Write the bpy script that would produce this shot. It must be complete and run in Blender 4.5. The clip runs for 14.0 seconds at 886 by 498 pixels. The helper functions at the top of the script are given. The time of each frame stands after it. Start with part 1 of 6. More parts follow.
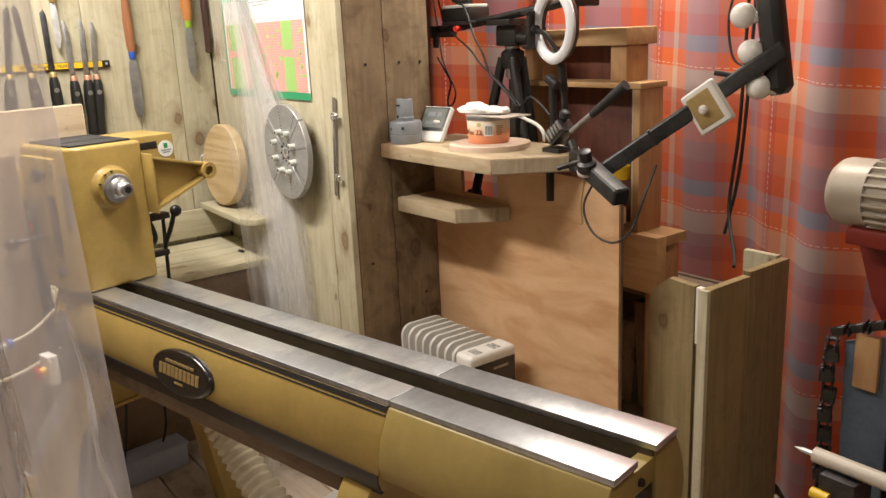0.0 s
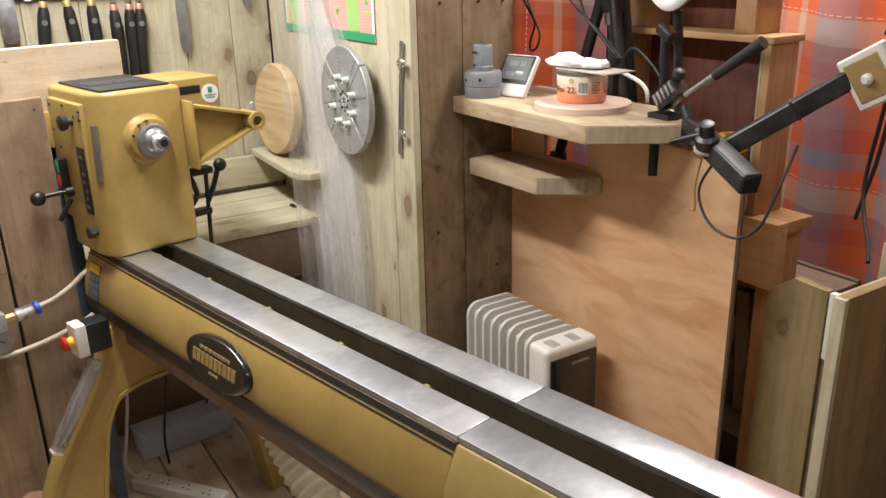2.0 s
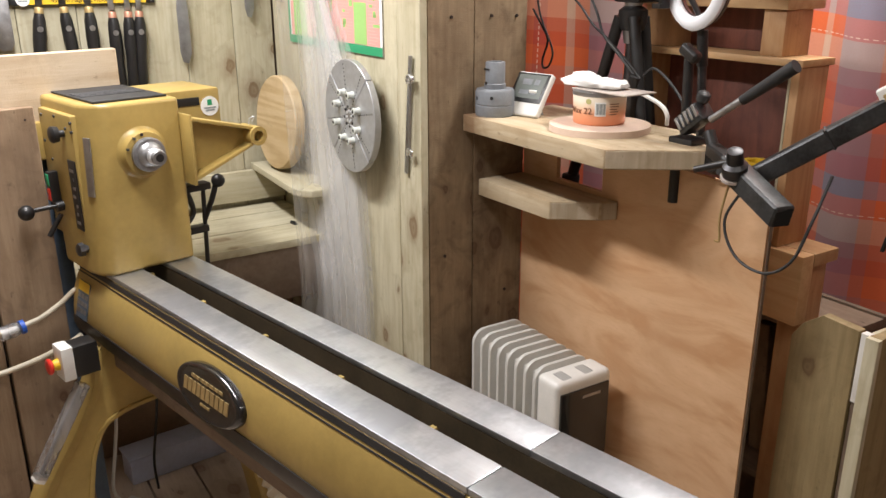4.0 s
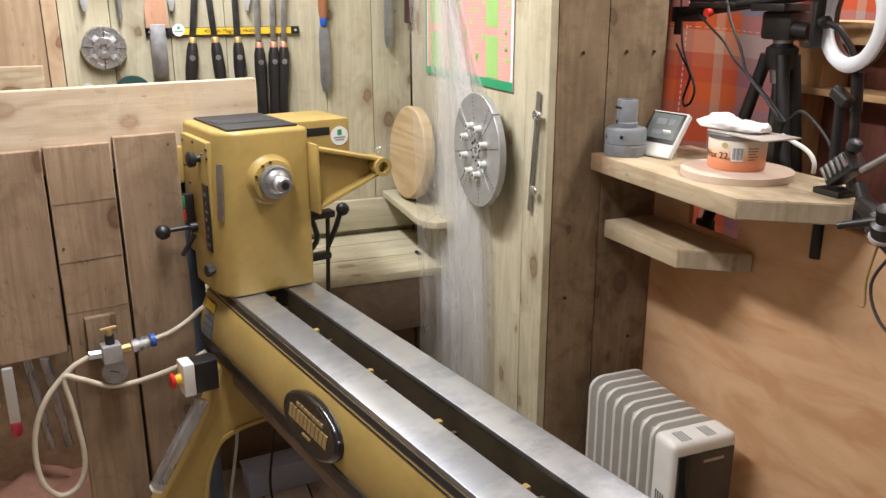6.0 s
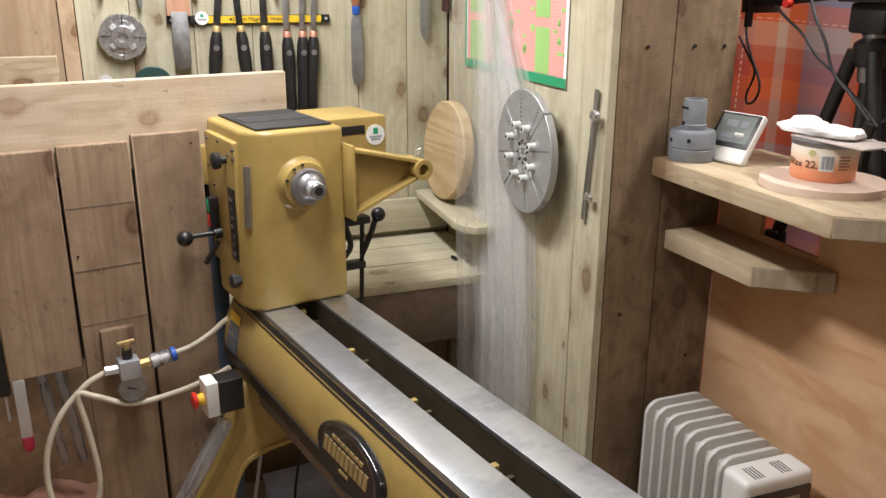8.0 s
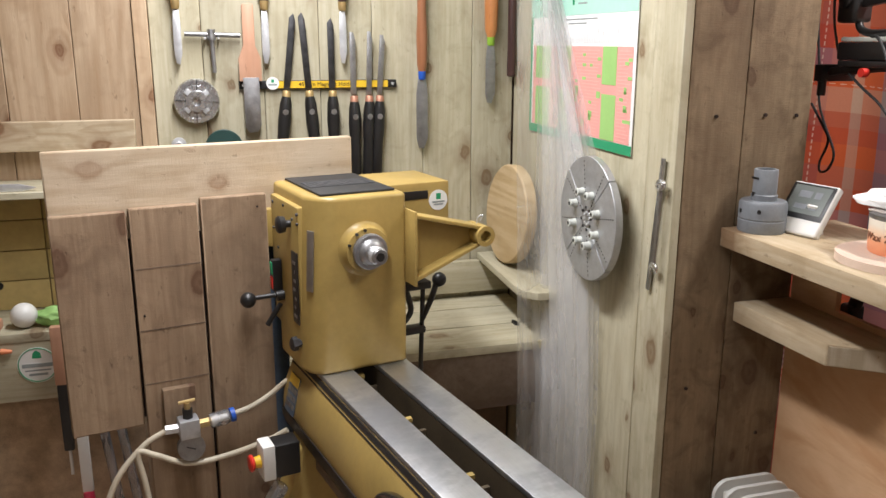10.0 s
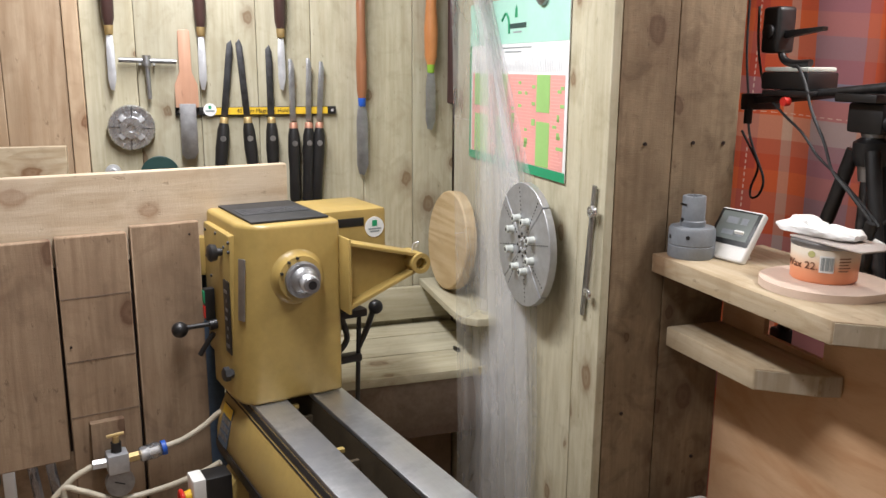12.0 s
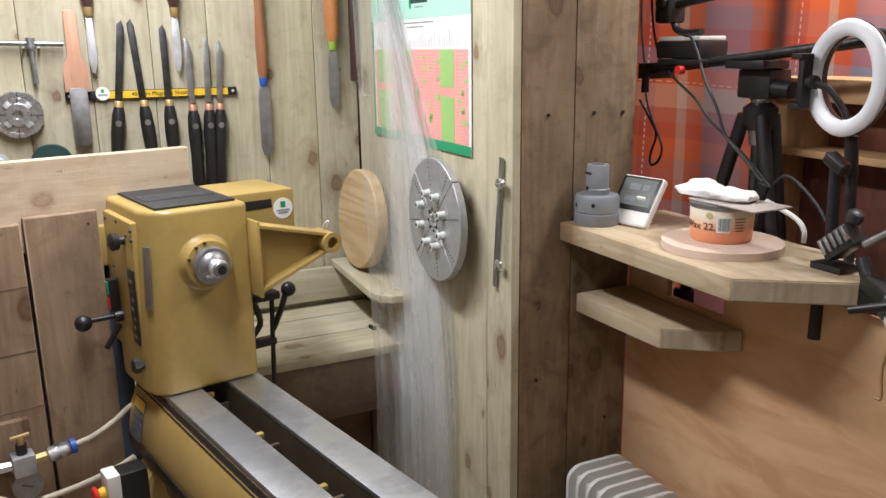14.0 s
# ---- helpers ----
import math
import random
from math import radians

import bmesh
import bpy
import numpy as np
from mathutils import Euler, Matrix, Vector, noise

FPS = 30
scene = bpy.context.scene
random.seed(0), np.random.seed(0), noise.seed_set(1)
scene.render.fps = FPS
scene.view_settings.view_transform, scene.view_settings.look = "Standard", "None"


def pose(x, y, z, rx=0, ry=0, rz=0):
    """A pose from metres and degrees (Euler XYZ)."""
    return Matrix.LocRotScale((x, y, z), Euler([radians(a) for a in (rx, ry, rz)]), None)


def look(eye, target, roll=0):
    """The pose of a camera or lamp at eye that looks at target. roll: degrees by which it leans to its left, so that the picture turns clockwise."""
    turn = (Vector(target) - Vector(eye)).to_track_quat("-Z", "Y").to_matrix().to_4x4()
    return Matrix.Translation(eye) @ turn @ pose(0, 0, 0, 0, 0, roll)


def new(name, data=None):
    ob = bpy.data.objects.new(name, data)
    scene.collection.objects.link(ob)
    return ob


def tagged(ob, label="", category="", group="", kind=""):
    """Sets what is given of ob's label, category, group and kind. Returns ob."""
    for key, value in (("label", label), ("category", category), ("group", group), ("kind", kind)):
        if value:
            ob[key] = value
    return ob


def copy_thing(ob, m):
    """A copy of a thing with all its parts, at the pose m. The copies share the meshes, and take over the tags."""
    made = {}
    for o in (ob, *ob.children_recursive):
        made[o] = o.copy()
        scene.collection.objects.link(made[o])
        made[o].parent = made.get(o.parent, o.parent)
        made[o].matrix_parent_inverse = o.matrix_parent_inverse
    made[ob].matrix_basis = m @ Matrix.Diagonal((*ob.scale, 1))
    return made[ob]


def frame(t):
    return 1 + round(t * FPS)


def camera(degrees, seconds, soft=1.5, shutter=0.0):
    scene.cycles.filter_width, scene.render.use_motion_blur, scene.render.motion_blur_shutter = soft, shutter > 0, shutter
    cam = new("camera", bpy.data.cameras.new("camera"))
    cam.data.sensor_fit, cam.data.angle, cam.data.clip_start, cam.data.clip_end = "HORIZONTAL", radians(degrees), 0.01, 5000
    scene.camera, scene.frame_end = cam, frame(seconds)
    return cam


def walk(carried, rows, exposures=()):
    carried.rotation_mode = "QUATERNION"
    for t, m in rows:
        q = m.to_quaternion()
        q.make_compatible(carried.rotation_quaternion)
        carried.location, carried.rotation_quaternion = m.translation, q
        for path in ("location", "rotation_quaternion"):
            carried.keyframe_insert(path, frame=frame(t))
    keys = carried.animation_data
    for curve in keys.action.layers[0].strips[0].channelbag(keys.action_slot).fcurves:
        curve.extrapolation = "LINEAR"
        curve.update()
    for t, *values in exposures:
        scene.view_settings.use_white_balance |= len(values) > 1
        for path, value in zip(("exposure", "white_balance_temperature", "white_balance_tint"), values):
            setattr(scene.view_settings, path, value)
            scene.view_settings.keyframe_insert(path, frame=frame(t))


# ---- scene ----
cam = camera(56.7, 14.0)
PATH = [
    (0, (0.885, -1.033, 1.496), (-0.404, 0.408, 0.985), -2.7),
    (0.5, (0.812, -0.969, 1.504), (-0.438, 0.472, 0.902), -2.9),
    (1, (0.718, -0.824, 1.499), (-0.624, 0.514, 0.859), -2.8),
    (1.5, (0.666, -0.783, 1.486), (-0.716, 0.502, 0.822), -2.2),
    (2, (0.637, -0.827, 1.52), (-0.72, 0.48, 0.851), -1.4),
    (2.2, (0.55, -0.849, 1.52), (-0.737, 0.524, 0.844), -0.3),
    (4.3, (0.559, -0.768, 1.518), (-0.824, 0.53, 0.883), -0.1),
    (4.5, (0.561, -0.77, 1.522), (-0.836, 0.516, 0.891), -0.0),
    (5, (0.561, -0.782, 1.525), (-0.884, 0.46, 0.916), 0.0),
    (5.5, (0.558, -0.752, 1.525), (-0.967, 0.399, 0.935), -0.1),
    (6, (0.551, -0.691, 1.532), (-1.045, 0.365, 0.95), -0.1),
    (6.5, (0.498, -0.676, 1.526), (-1.127, 0.331, 0.939), -0.0),
    (7, (0.418, -0.683, 1.534), (-1.195, 0.335, 0.932), 0.2),
    (7.2, (0.389, -0.682, 1.528), (-1.217, 0.34, 0.913), 0.2),
    (9.3, (0.366, -0.604, 1.56), (-1.275, 0.385, 0.989), -0.1),
    (9.5, (0.364, -0.618, 1.562), (-1.301, 0.351, 1.024), 0.0),
    (10, (0.355, -0.641, 1.56), (-1.359, 0.267, 1.071), 0.1),
    (10.5, (0.353, -0.652, 1.562), (-1.386, 0.226, 1.11), 0.3),
    (11, (0.36, -0.647, 1.564), (-1.373, 0.256, 1.135), 0.4),
    (11.5, (0.373, -0.6, 1.567), (-1.329, 0.36, 1.14), 0.4),
    (12, (0.375, -0.592, 1.565), (-1.302, 0.409, 1.134), 0.4),
    (12.5, (0.374, -0.601, 1.559), (-1.28, 0.431, 1.113), 0.3),
    (13, (0.368, -0.597, 1.559), (-1.27, 0.452, 1.093), 0.1),
    (13.5, (0.365, -0.598, 1.555), (-1.242, 0.494, 1.081), -0.2),
    (14, (0.376, -0.596, 1.56), (-1.17, 0.579, 1.078), -0.8),
]
walk(cam, [(t, look(eye, target, roll)) for t, eye, target, roll in PATH],
     [(0.0, 0.10, 7400, 10), (0.7, 0.24, 7050, 10), (2.0, 0.25, 6700, 10), (5.5, 0.14, 6550, 10), (7.0, 0.04, 6500, 10), (9.5, -0.08, 6450, 10), (12.0, -0.18, 6300, 10), (14.0, -0.17, 6250, 10)])

# ---- world and lights ----
world = bpy.data.worlds.new("world")
scene.world = world
world.use_nodes = True
world.node_tree.nodes["Background"].inputs[0].default_value = (0.9, 0.95, 1.0, 1)
world.node_tree.nodes["Background"].inputs[1].default_value = 0.02
ROOM = pose(0, 0, 0, 0, 0, -12.0)      # the shed's walls stand at an angle to the lathe


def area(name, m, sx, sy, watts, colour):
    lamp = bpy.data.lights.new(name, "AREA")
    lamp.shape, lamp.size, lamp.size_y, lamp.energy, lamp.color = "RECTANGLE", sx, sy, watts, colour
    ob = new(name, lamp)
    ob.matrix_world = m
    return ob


# Lamps out of view: the first fits the shadows, the other two are added
area("unseen_tube_light", ROOM @ pose(-1.06, -0.42, 2.22, 0, 0, 0), 1.2, 0.12, 38, (1.0, 0.985, 1.0))
area("unseen_tube_light", ROOM @ pose(0.75, -0.20, 2.22, 0, 0, 90), 1.2, 0.12, 7.0, (1.0, 0.96, 0.89))
area("unseen_tube_light", ROOM @ pose(-0.50, 1.00, 2.22, 0, 0, 0), 0.6, 0.12, 19, (1.0, 0.97, 0.93))


# ---- node helpers ----
def mat_new(name):
    m = bpy.data.materials.new(name)
    m.use_nodes = True
    return m, m.node_tree, m.node_tree.nodes["Principled BSDF"]


def nd(nt, kind, **kw):
    n = nt.nodes.new(kind)
    for k, v in kw.items():
        if k == "op":
            n.operation = v
        elif k == "blend":
            n.blend_type = v
        else:
            n.inputs[k].default_value = v
    return n


def mathn(nt, op, a, b=None, clamp=False):
    n = nt.nodes.new("ShaderNodeMath")
    n.operation, n.use_clamp = op, clamp
    for i, v in enumerate((a, b)):
        if v is None:
            continue
        if isinstance(v, (int, float)):
            n.inputs[i].default_value = v
        else:
            nt.links.new(v, n.inputs[i])
    return n.outputs[0]


def mix(nt, fac, a, b, blend="MIX"):
    n = nt.nodes.new("ShaderNodeMix")
    n.data_type, n.blend_type = "RGBA", blend
    for sock, v in ((n.inputs[0], fac), (n.inputs[6], a), (n.inputs[7], b)):
        if isinstance(v, (int, float)):
            sock.default_value = v
        elif isinstance(v, tuple):
            sock.default_value = (*v[:3], 1)
        else:
            nt.links.new(v, sock)
    return n.outputs[2]


def ramp(nt, val, stops, interp="LINEAR"):
    n = nt.nodes.new("ShaderNodeValToRGB")
    n.color_ramp.interpolation = interp
    els = n.color_ramp.elements
    while len(els) < len(stops):
        els.new(0.5)
    for e, (p, c) in zip(els, stops):
        e.position = p
        e.color = (c, c, c, 1) if isinstance(c, (int, float)) else (*c, 1)
    nt.links.new(val, n.inputs[0])
    return n.outputs[0]


def coords(nt, scale, spread=7.0):
    """Object coordinates, scaled, and shifted at random from one object to the next."""
    tc, info = nt.nodes.new("ShaderNodeTexCoord"), nt.nodes.new("ShaderNodeObjectInfo")
    off = nd(nt, "ShaderNodeVectorMath", op="SCALE")
    comb = nt.nodes.new("ShaderNodeCombineXYZ")
    for i, k in enumerate((1.0, 1.7, 2.3)):
        nt.links.new(mathn(nt, "MULTIPLY", info.outputs["Random"], k * spread), comb.inputs[i])
    add = nd(nt, "ShaderNodeVectorMath", op="ADD")
    nt.links.new(tc.outputs["Object"], add.inputs[0])
    nt.links.new(comb.outputs[0], add.inputs[1])
    mul = nd(nt, "ShaderNodeVectorMath", op="MULTIPLY")
    nt.links.new(add.outputs[0], mul.inputs[0])
    mul.inputs[1].default_value = scale
    return mul.outputs[0], info.outputs["Random"]


def noise_tex(nt, vec, scale, detail=4.0, rough=0.55, dist=0.0):
    n = nd(nt, "ShaderNodeTexNoise", Scale=scale, Detail=detail, Roughness=rough, Distortion=dist)
    if vec is not None:
        nt.links.new(vec, n.inputs["Vector"])
    return n.outputs["Fac"]


def bump(nt, b, height, strength, dist=0.002):
    n = nd(nt, "ShaderNodeBump", Strength=strength, Distance=dist)
    nt.links.new(height, n.inputs["Height"])
    nt.links.new(n.outputs[0], b.inputs["Normal"])


def wood(name, base, dark, axis, rough=0.65, knots=1.0, ring=0.35, saw=0.0, stain=0.25, flat="Y"):
    """Sawn timber: grain along one local axis, rings bending round knots, streaks and stains."""
    base, dark = (base[0] * 0.93, base[1], base[2] * 1.28), (dark[0] * 0.93, dark[1], dark[2] * 1.28)
    m, nt, b = mat_new(name)
    along = "XYZ".index(axis)
    across = 3 - along - "XYZ".index(flat)
    s1 = [1.0, 1.0, 1.0]
    s1[along] = 0.07
    vec, rnd = coords(nt, s1)
    s2 = [6.3, 6.3, 6.3]
    s2[along] = 4.2
    kv, _ = coords(nt, s2)
    warp = nd(nt, "ShaderNodeTexNoise", Scale=9.0, Detail=2.0)
    nt.links.new(kv, warp.inputs["Vector"])
    sp, flatv = nt.nodes.new("ShaderNodeSeparateXYZ"), nt.nodes.new("ShaderNodeCombineXYZ")
    nt.links.new(kv, sp.inputs[0])
    nt.links.new(mathn(nt, "ADD", sp.outputs[along], mathn(nt, "MULTIPLY", warp.outputs["Fac"], 0.10)), flatv.inputs[0])
    nt.links.new(mathn(nt, "ADD", sp.outputs[across], mathn(nt, "MULTIPLY", warp.outputs["Fac"], 0.07)), flatv.inputs[1])
    vor = nd(nt, "ShaderNodeTexVoronoi", Scale=1.0, Randomness=1.0)
    vor.voronoi_dimensions = "2D"
    nt.links.new(flatv.outputs[0], vor.inputs["Vector"])
    sep = nt.nodes.new("ShaderNodeSeparateColor")
    nt.links.new(vor.outputs["Color"], sep.inputs[0])
    size = mathn(nt, "MULTIPLY_ADD", sep.outputs[1], 0.75)
    size.node.inputs[2].default_value = 0.25
    dist = mathn(nt, "DIVIDE", vor.outputs["Distance"], size)
    pick = mathn(nt, "GREATER_THAN", sep.outputs[0], 0.34)
    near = ramp(nt, dist, [(0.0, 1.0), (0.05, 0.80), (0.085, 0.95), (0.115, 1.0), (0.145, 0.50), (0.24, 0.22), (0.46, 0.0)])
    knot = mathn(nt, "MULTIPLY", mathn(nt, "MULTIPLY", near, pick), knots, True)
    pull = mathn(nt, "MULTIPLY", ramp(nt, dist, [(0.0, 1.0), (0.25, 0.35), (0.6, 0.0)]), pick)
    broad = noise_tex(nt, vec, 7.0, 2.0, 0.5, 0.4)
    phase = mathn(nt, "ADD", mathn(nt, "MULTIPLY", broad, 70.0), mathn(nt, "MULTIPLY", pull, 16.0 * min(1.0, knots)))
    rings = mathn(nt, "MULTIPLY_ADD", mathn(nt, "SINE", phase), 0.5)
    fine = noise_tex(nt, vec, 90.0, 5.0, 0.7, 0.2)
    s4 = [9.0, 9.0, 9.0]
    s4[along] = 0.9
    streak = noise_tex(nt, coords(nt, s4)[0], 1.0, 4.0, 0.65, 0.5)
    blot = noise_tex(nt, coords(nt, (1, 1, 1))[0], 5.5, 5.0, 0.65, 0.3)
    g = mathn(nt, "ADD", mathn(nt, "MULTIPLY", ramp(nt, fine, [(0.35, 0.0), (0.72, 1.0)]), 0.45),
              mathn(nt, "MULTIPLY", ramp(nt, rings, [(0.3, 0.0), (1.0, 1.0)]), ring), True)
    c = mix(nt, g, base, dark)
    c = mix(nt, mathn(nt, "MULTIPLY", ramp(nt, blot, [(0.42, 0.0), (0.72, 1.0)]), stain), c, dark)
    c = mix(nt, mathn(nt, "MULTIPLY", ramp(nt, streak, [(0.50, 0.0), (0.72, 1.0)]), stain * 0.9), c, tuple(0.75 * v for v in dark))
    c = mix(nt, mathn(nt, "MULTIPLY", ramp(nt, streak, [(0.25, 1.0), (0.45, 0.0)]), 0.35), c, tuple(min(0.8, 1.22 * v) for v in base))
    s5 = [1.0, 1.0, 1.0]
    s5[along] = 0.45
    speck = noise_tex(nt, coords(nt, s5)[0], 55.0, 3.0, 0.7)
    speck = ramp(nt, speck, [(0.645, 0.0), (0.73, 1.0)])
    c = mix(nt, mathn(nt, "MULTIPLY", speck, min(0.65, 0.2 + stain)), c, tuple(0.6 * v for v in dark))
    smudge = noise_tex(nt, coords(nt, (1, 1, 1))[0], 16.0, 4.0, 0.6, 0.8)
    c = mix(nt, mathn(nt, "MULTIPLY", ramp(nt, smudge, [(0.52, 0.0), (0.70, 1.0)]), stain * 0.8), c, tuple(0.8 * v for v in dark))
    c = mix(nt, mathn(nt, "MULTIPLY", knot, 0.92), c, (0.52 * dark[0], 0.36 * dark[1], 0.28 * dark[2]))
    hsv = nt.nodes.new("ShaderNodeHueSaturation")
    nt.links.new(mathn(nt, "MULTIPLY_ADD", rnd, 0.28), hsv.inputs["Value"])
    hsv.inputs["Value"].links[0].from_node.inputs[2].default_value = 0.87
    nt.links.new(c, hsv.inputs["Color"])
    nt.links.new(hsv.outputs[0], b.inputs["Base Color"])
    b.inputs["Roughness"].default_value = rough
    h = mathn(nt, "ADD", mathn(nt, "ADD", fine, mathn(nt, "MULTIPLY", speck, -0.5)), mathn(nt, "MULTIPLY", knot, -0.6))
    if saw:
        s3 = [60.0, 60.0, 60.0]
        s3[along] = 330.0
        h = mathn(nt, "ADD", h, mathn(nt, "MULTIPLY", noise_tex(nt, coords(nt, s3)[0], 1.0, 2.0), saw))
    bump(nt, b, h, 0.45, 0.0018)
    return m


def plain(name, col, rough=0.5, metal=0.0, var=0.12, scale=25.0, bumps=0.05, coat=0.0):
    """Paint, plastic, rubber or bare metal with slight dirt and fine relief."""
    m, nt, b = mat_new(name)
    vec, _ = coords(nt, (1, 1, 1))
    n1, n2 = noise_tex(nt, vec, scale, 5.0, 0.6), noise_tex(nt, vec, scale * 9, 3.0, 0.6)
    f = mathn(nt, "MULTIPLY_ADD", n1, 0.7)
    nt.links.new(mathn(nt, "MULTIPLY", n2, 0.3), f.node.inputs[2])
    lo, hi = tuple(max(0, v * (1 - 2 * var)) for v in col), tuple(min(1, v * (1 + var)) for v in col)
    nt.links.new(mix(nt, ramp(nt, f, [(0.3, 0.0), (0.7, 1.0)]), lo, hi), b.inputs["Base Color"])
    nt.links.new(mathn(nt, "MULTIPLY_ADD", n1, 0.25), b.inputs["Roughness"])
    b.inputs["Roughness"].links[0].from_node.inputs[2].default_value = max(0.03, rough - 0.12)
    b.inputs["Metallic"].default_value = metal
    b.inputs["Coat Weight"].default_value = coat
    if bumps:
        bump(nt, b, n2, bumps, 0.001)
    return m


PALE, PALE_D = (0.55, 0.475, 0.275), (0.33, 0.26, 0.12)
W_PALE_Z = wood("treated_pine_upright", PALE, PALE_D, "Z", 0.6, 0.95, 0.22, 0.0, 0.4)
W_PALE_X = wood("treated_pine_lying", PALE, PALE_D, "X", 0.6, 0.9, 0.25)
W_PALE_Y = wood("treated_pine_across", PALE, PALE_D, "Y", 0.6, 0.9, 0.25, flat="Z")
W_ORANGE_Z = wood("warm_pine_upright", (0.54, 0.375, 0.195), (0.34, 0.20, 0.085), "Z", 0.6, 1.0, 0.35, 0.0, 0.35)
W_BROWN_Z = wood("brown_sawn_upright", (0.315, 0.212, 0.100), (0.140, 0.082, 0.034), "Z", 0.8, 0.8, 0.2, 0.9, 0.75)
W_SCREEN_Z = wood("pinkish_sawn_upright", (0.350, 0.230, 0.114), (0.180, 0.102, 0.046), "Z", 0.75, 0.9, 0.25, 0.5, 0.55, "X")
W_SCREEN_Y = wood("light_sawn_across", (0.63, 0.48, 0.275), (0.45, 0.31, 0.155), "Y", 0.7, 0.55, 0.5, 0.3, 0.32, "X")
W_SHELF = wood("shelf_pine", (0.52, 0.40, 0.22), (0.33, 0.22, 0.095), "X", 0.55, 0.8, 0.4, 0.2, 0.4, "Z")
# Upper stand back, and the lower panel coloured like curtain in shade
W_BACK = wood("red_brown_board_and_shade", (0.20, 0.062, 0.030), (0.085, 0.024, 0.013), "Z", 0.6, 0.3, 0.3, 0.0, 0.6)
W_FASCIA = wood("knotty_pine_lying", (0.55, 0.42, 0.23), (0.35, 0.23, 0.10), "X", 0.6, 1.0, 0.4, 0.0, 0.35)
W_END = wood("pine_end_grain", (0.56, 0.45, 0.27), (0.38, 0.28, 0.14), "Z", 0.75, 0.0, 0.5, 0.6, 0.4)


def plywood():
    """Rotary cut veneer: wavy orange figure, soft blotches, short pores."""
    m, nt, b = mat_new("plywood_face")
    v1, _ = coords(nt, (0.9, 1.0, 2.6))
    v2, _ = coords(nt, (6.0, 1.0, 60.0))
    wave, blot, pore = noise_tex(nt, v1, 3.2, 4.0, 0.55, 1.6), noise_tex(nt, coords(nt, (1, 1, 1))[0], 9.0, 5.0, 0.65), noise_tex(nt, v2, 6.0, 3.0, 0.6)
    c = mix(nt, ramp(nt, wave, [(0.36, 0.0), (0.50, 0.35), (0.66, 1.0)]), (0.66, 0.425, 0.25), (0.50, 0.275, 0.135))
    c = mix(nt, mathn(nt, "MULTIPLY", ramp(nt, blot, [(0.40, 0.0), (0.70, 1.0)]), 0.5), c, (0.54, 0.33, 0.185))
    c = mix(nt, mathn(nt, "MULTIPLY", ramp(nt, pore, [(0.55, 0.0), (0.75, 1.0)]), 0.35), c, (0.40, 0.22, 0.11))
    nt.links.new(c, b.inputs["Base Color"])
    b.inputs["Roughness"].default_value = 0.6
    bump(nt, b, pore, 0.2, 0.0008)
    return m


W_STAND_X = wood("stand_pine_lying", (0.58, 0.36, 0.15), (0.40, 0.20, 0.06), "X", 0.5, 0.5, 0.3)
W_PLY = plywood()
W_STAND_Z = wood("stand_pine_upright", (0.52, 0.30, 0.12), (0.34, 0.15, 0.045), "Z", 0.5, 0.5, 0.3)
W_BOX_Z = wood("grey_green_boards", (0.32, 0.225, 0.088), (0.165, 0.105, 0.034), "Z", 0.7, 0.8, 0.25, 0.4, 0.4)
W_FLOOR = wood("floor_boards", (0.68, 0.53, 0.34), (0.44, 0.31, 0.18), "X", 0.75, 0.6, 0.2, 0.3, 0.35, "Z")
W_DARK_X = wood("dusty_dark_boards", (0.20, 0.135, 0.075), (0.10, 0.06, 0.03), "X", 0.8, 0.5, 0.15, 0.4, 0.5)
W_DISC = wood("turned_blank", (0.58, 0.41, 0.19), (0.42, 0.27, 0.10), "X", 0.6, 0.0, 0.6)
W_HANDLE = wood("beech_handle", (0.42, 0.17, 0.065), (0.26, 0.09, 0.03), "Z", 0.35, 0.0, 0.3)
W_HANDLE_O = wood("orange_handle", (0.55, 0.22, 0.06), (0.36, 0.12, 0.03), "Z", 0.35, 0.0, 0.3)
W_ROSE = wood("rosewood_handle", (0.075, 0.036, 0.024), (0.036, 0.016, 0.012), "Z", 0.3, 0.0, 0.3)
W_PADDLE = wood("beech_paddle", (0.62, 0.33, 0.17), (0.48, 0.22, 0.10), "Z", 0.5, 0.0, 0.2)
M_GOLD = plain("gold_enamel", (0.385, 0.268, 0.082), 0.40, 0, 0.11, 7, 0.3)
M_GOLD2 = plain("gold_enamel_dusty", (0.335, 0.245, 0.080), 0.45, 0, 0.12, 6, 0.2)
M_BLACK = plain("black_enamel", (0.014, 0.013, 0.013), 0.4, 0, 0.2, 30)
M_MATRIB = plain("worn_rubber_rib", (0.075, 0.075, 0.08), 0.6, 0, 0.35, 60)
M_SOCKET = plain("dark_tube_bore", (0.006, 0.006, 0.006), 0.9, 0, 0.1, 30, 0)
M_ARM = plain("worn_black_paint", (0.055, 0.056, 0.058), 0.42, 0.35, 0.4, 18, 0.15)
M_GLOSSBLK = plain("glossy_black_resin", (0.010, 0.010, 0.011), 0.2, 0, 0.15, 30, 0.0, 0.6)
M_RUBBER = plain("black_rubber", (0.02, 0.02, 0.021), 0.6, 0, 0.25, 40)
M_STEEL = plain("bright_steel", (0.68, 0.69, 0.71), 0.40, 0.65, 0.10, 30, 0.03)
M_GREYST = plain("dull_steel", (0.42, 0.42, 0.43), 0.42, 1, 0.15, 40, 0.06)
M_DARKST = plain("dark_steel", (0.10, 0.10, 0.105), 0.45, 1, 0.25, 40, 0.06)
M_DARKMETAL = plain("oiled_steel", (0.33, 0.33, 0.335), 0.4, 0.8, 0.15, 40, 0.05)
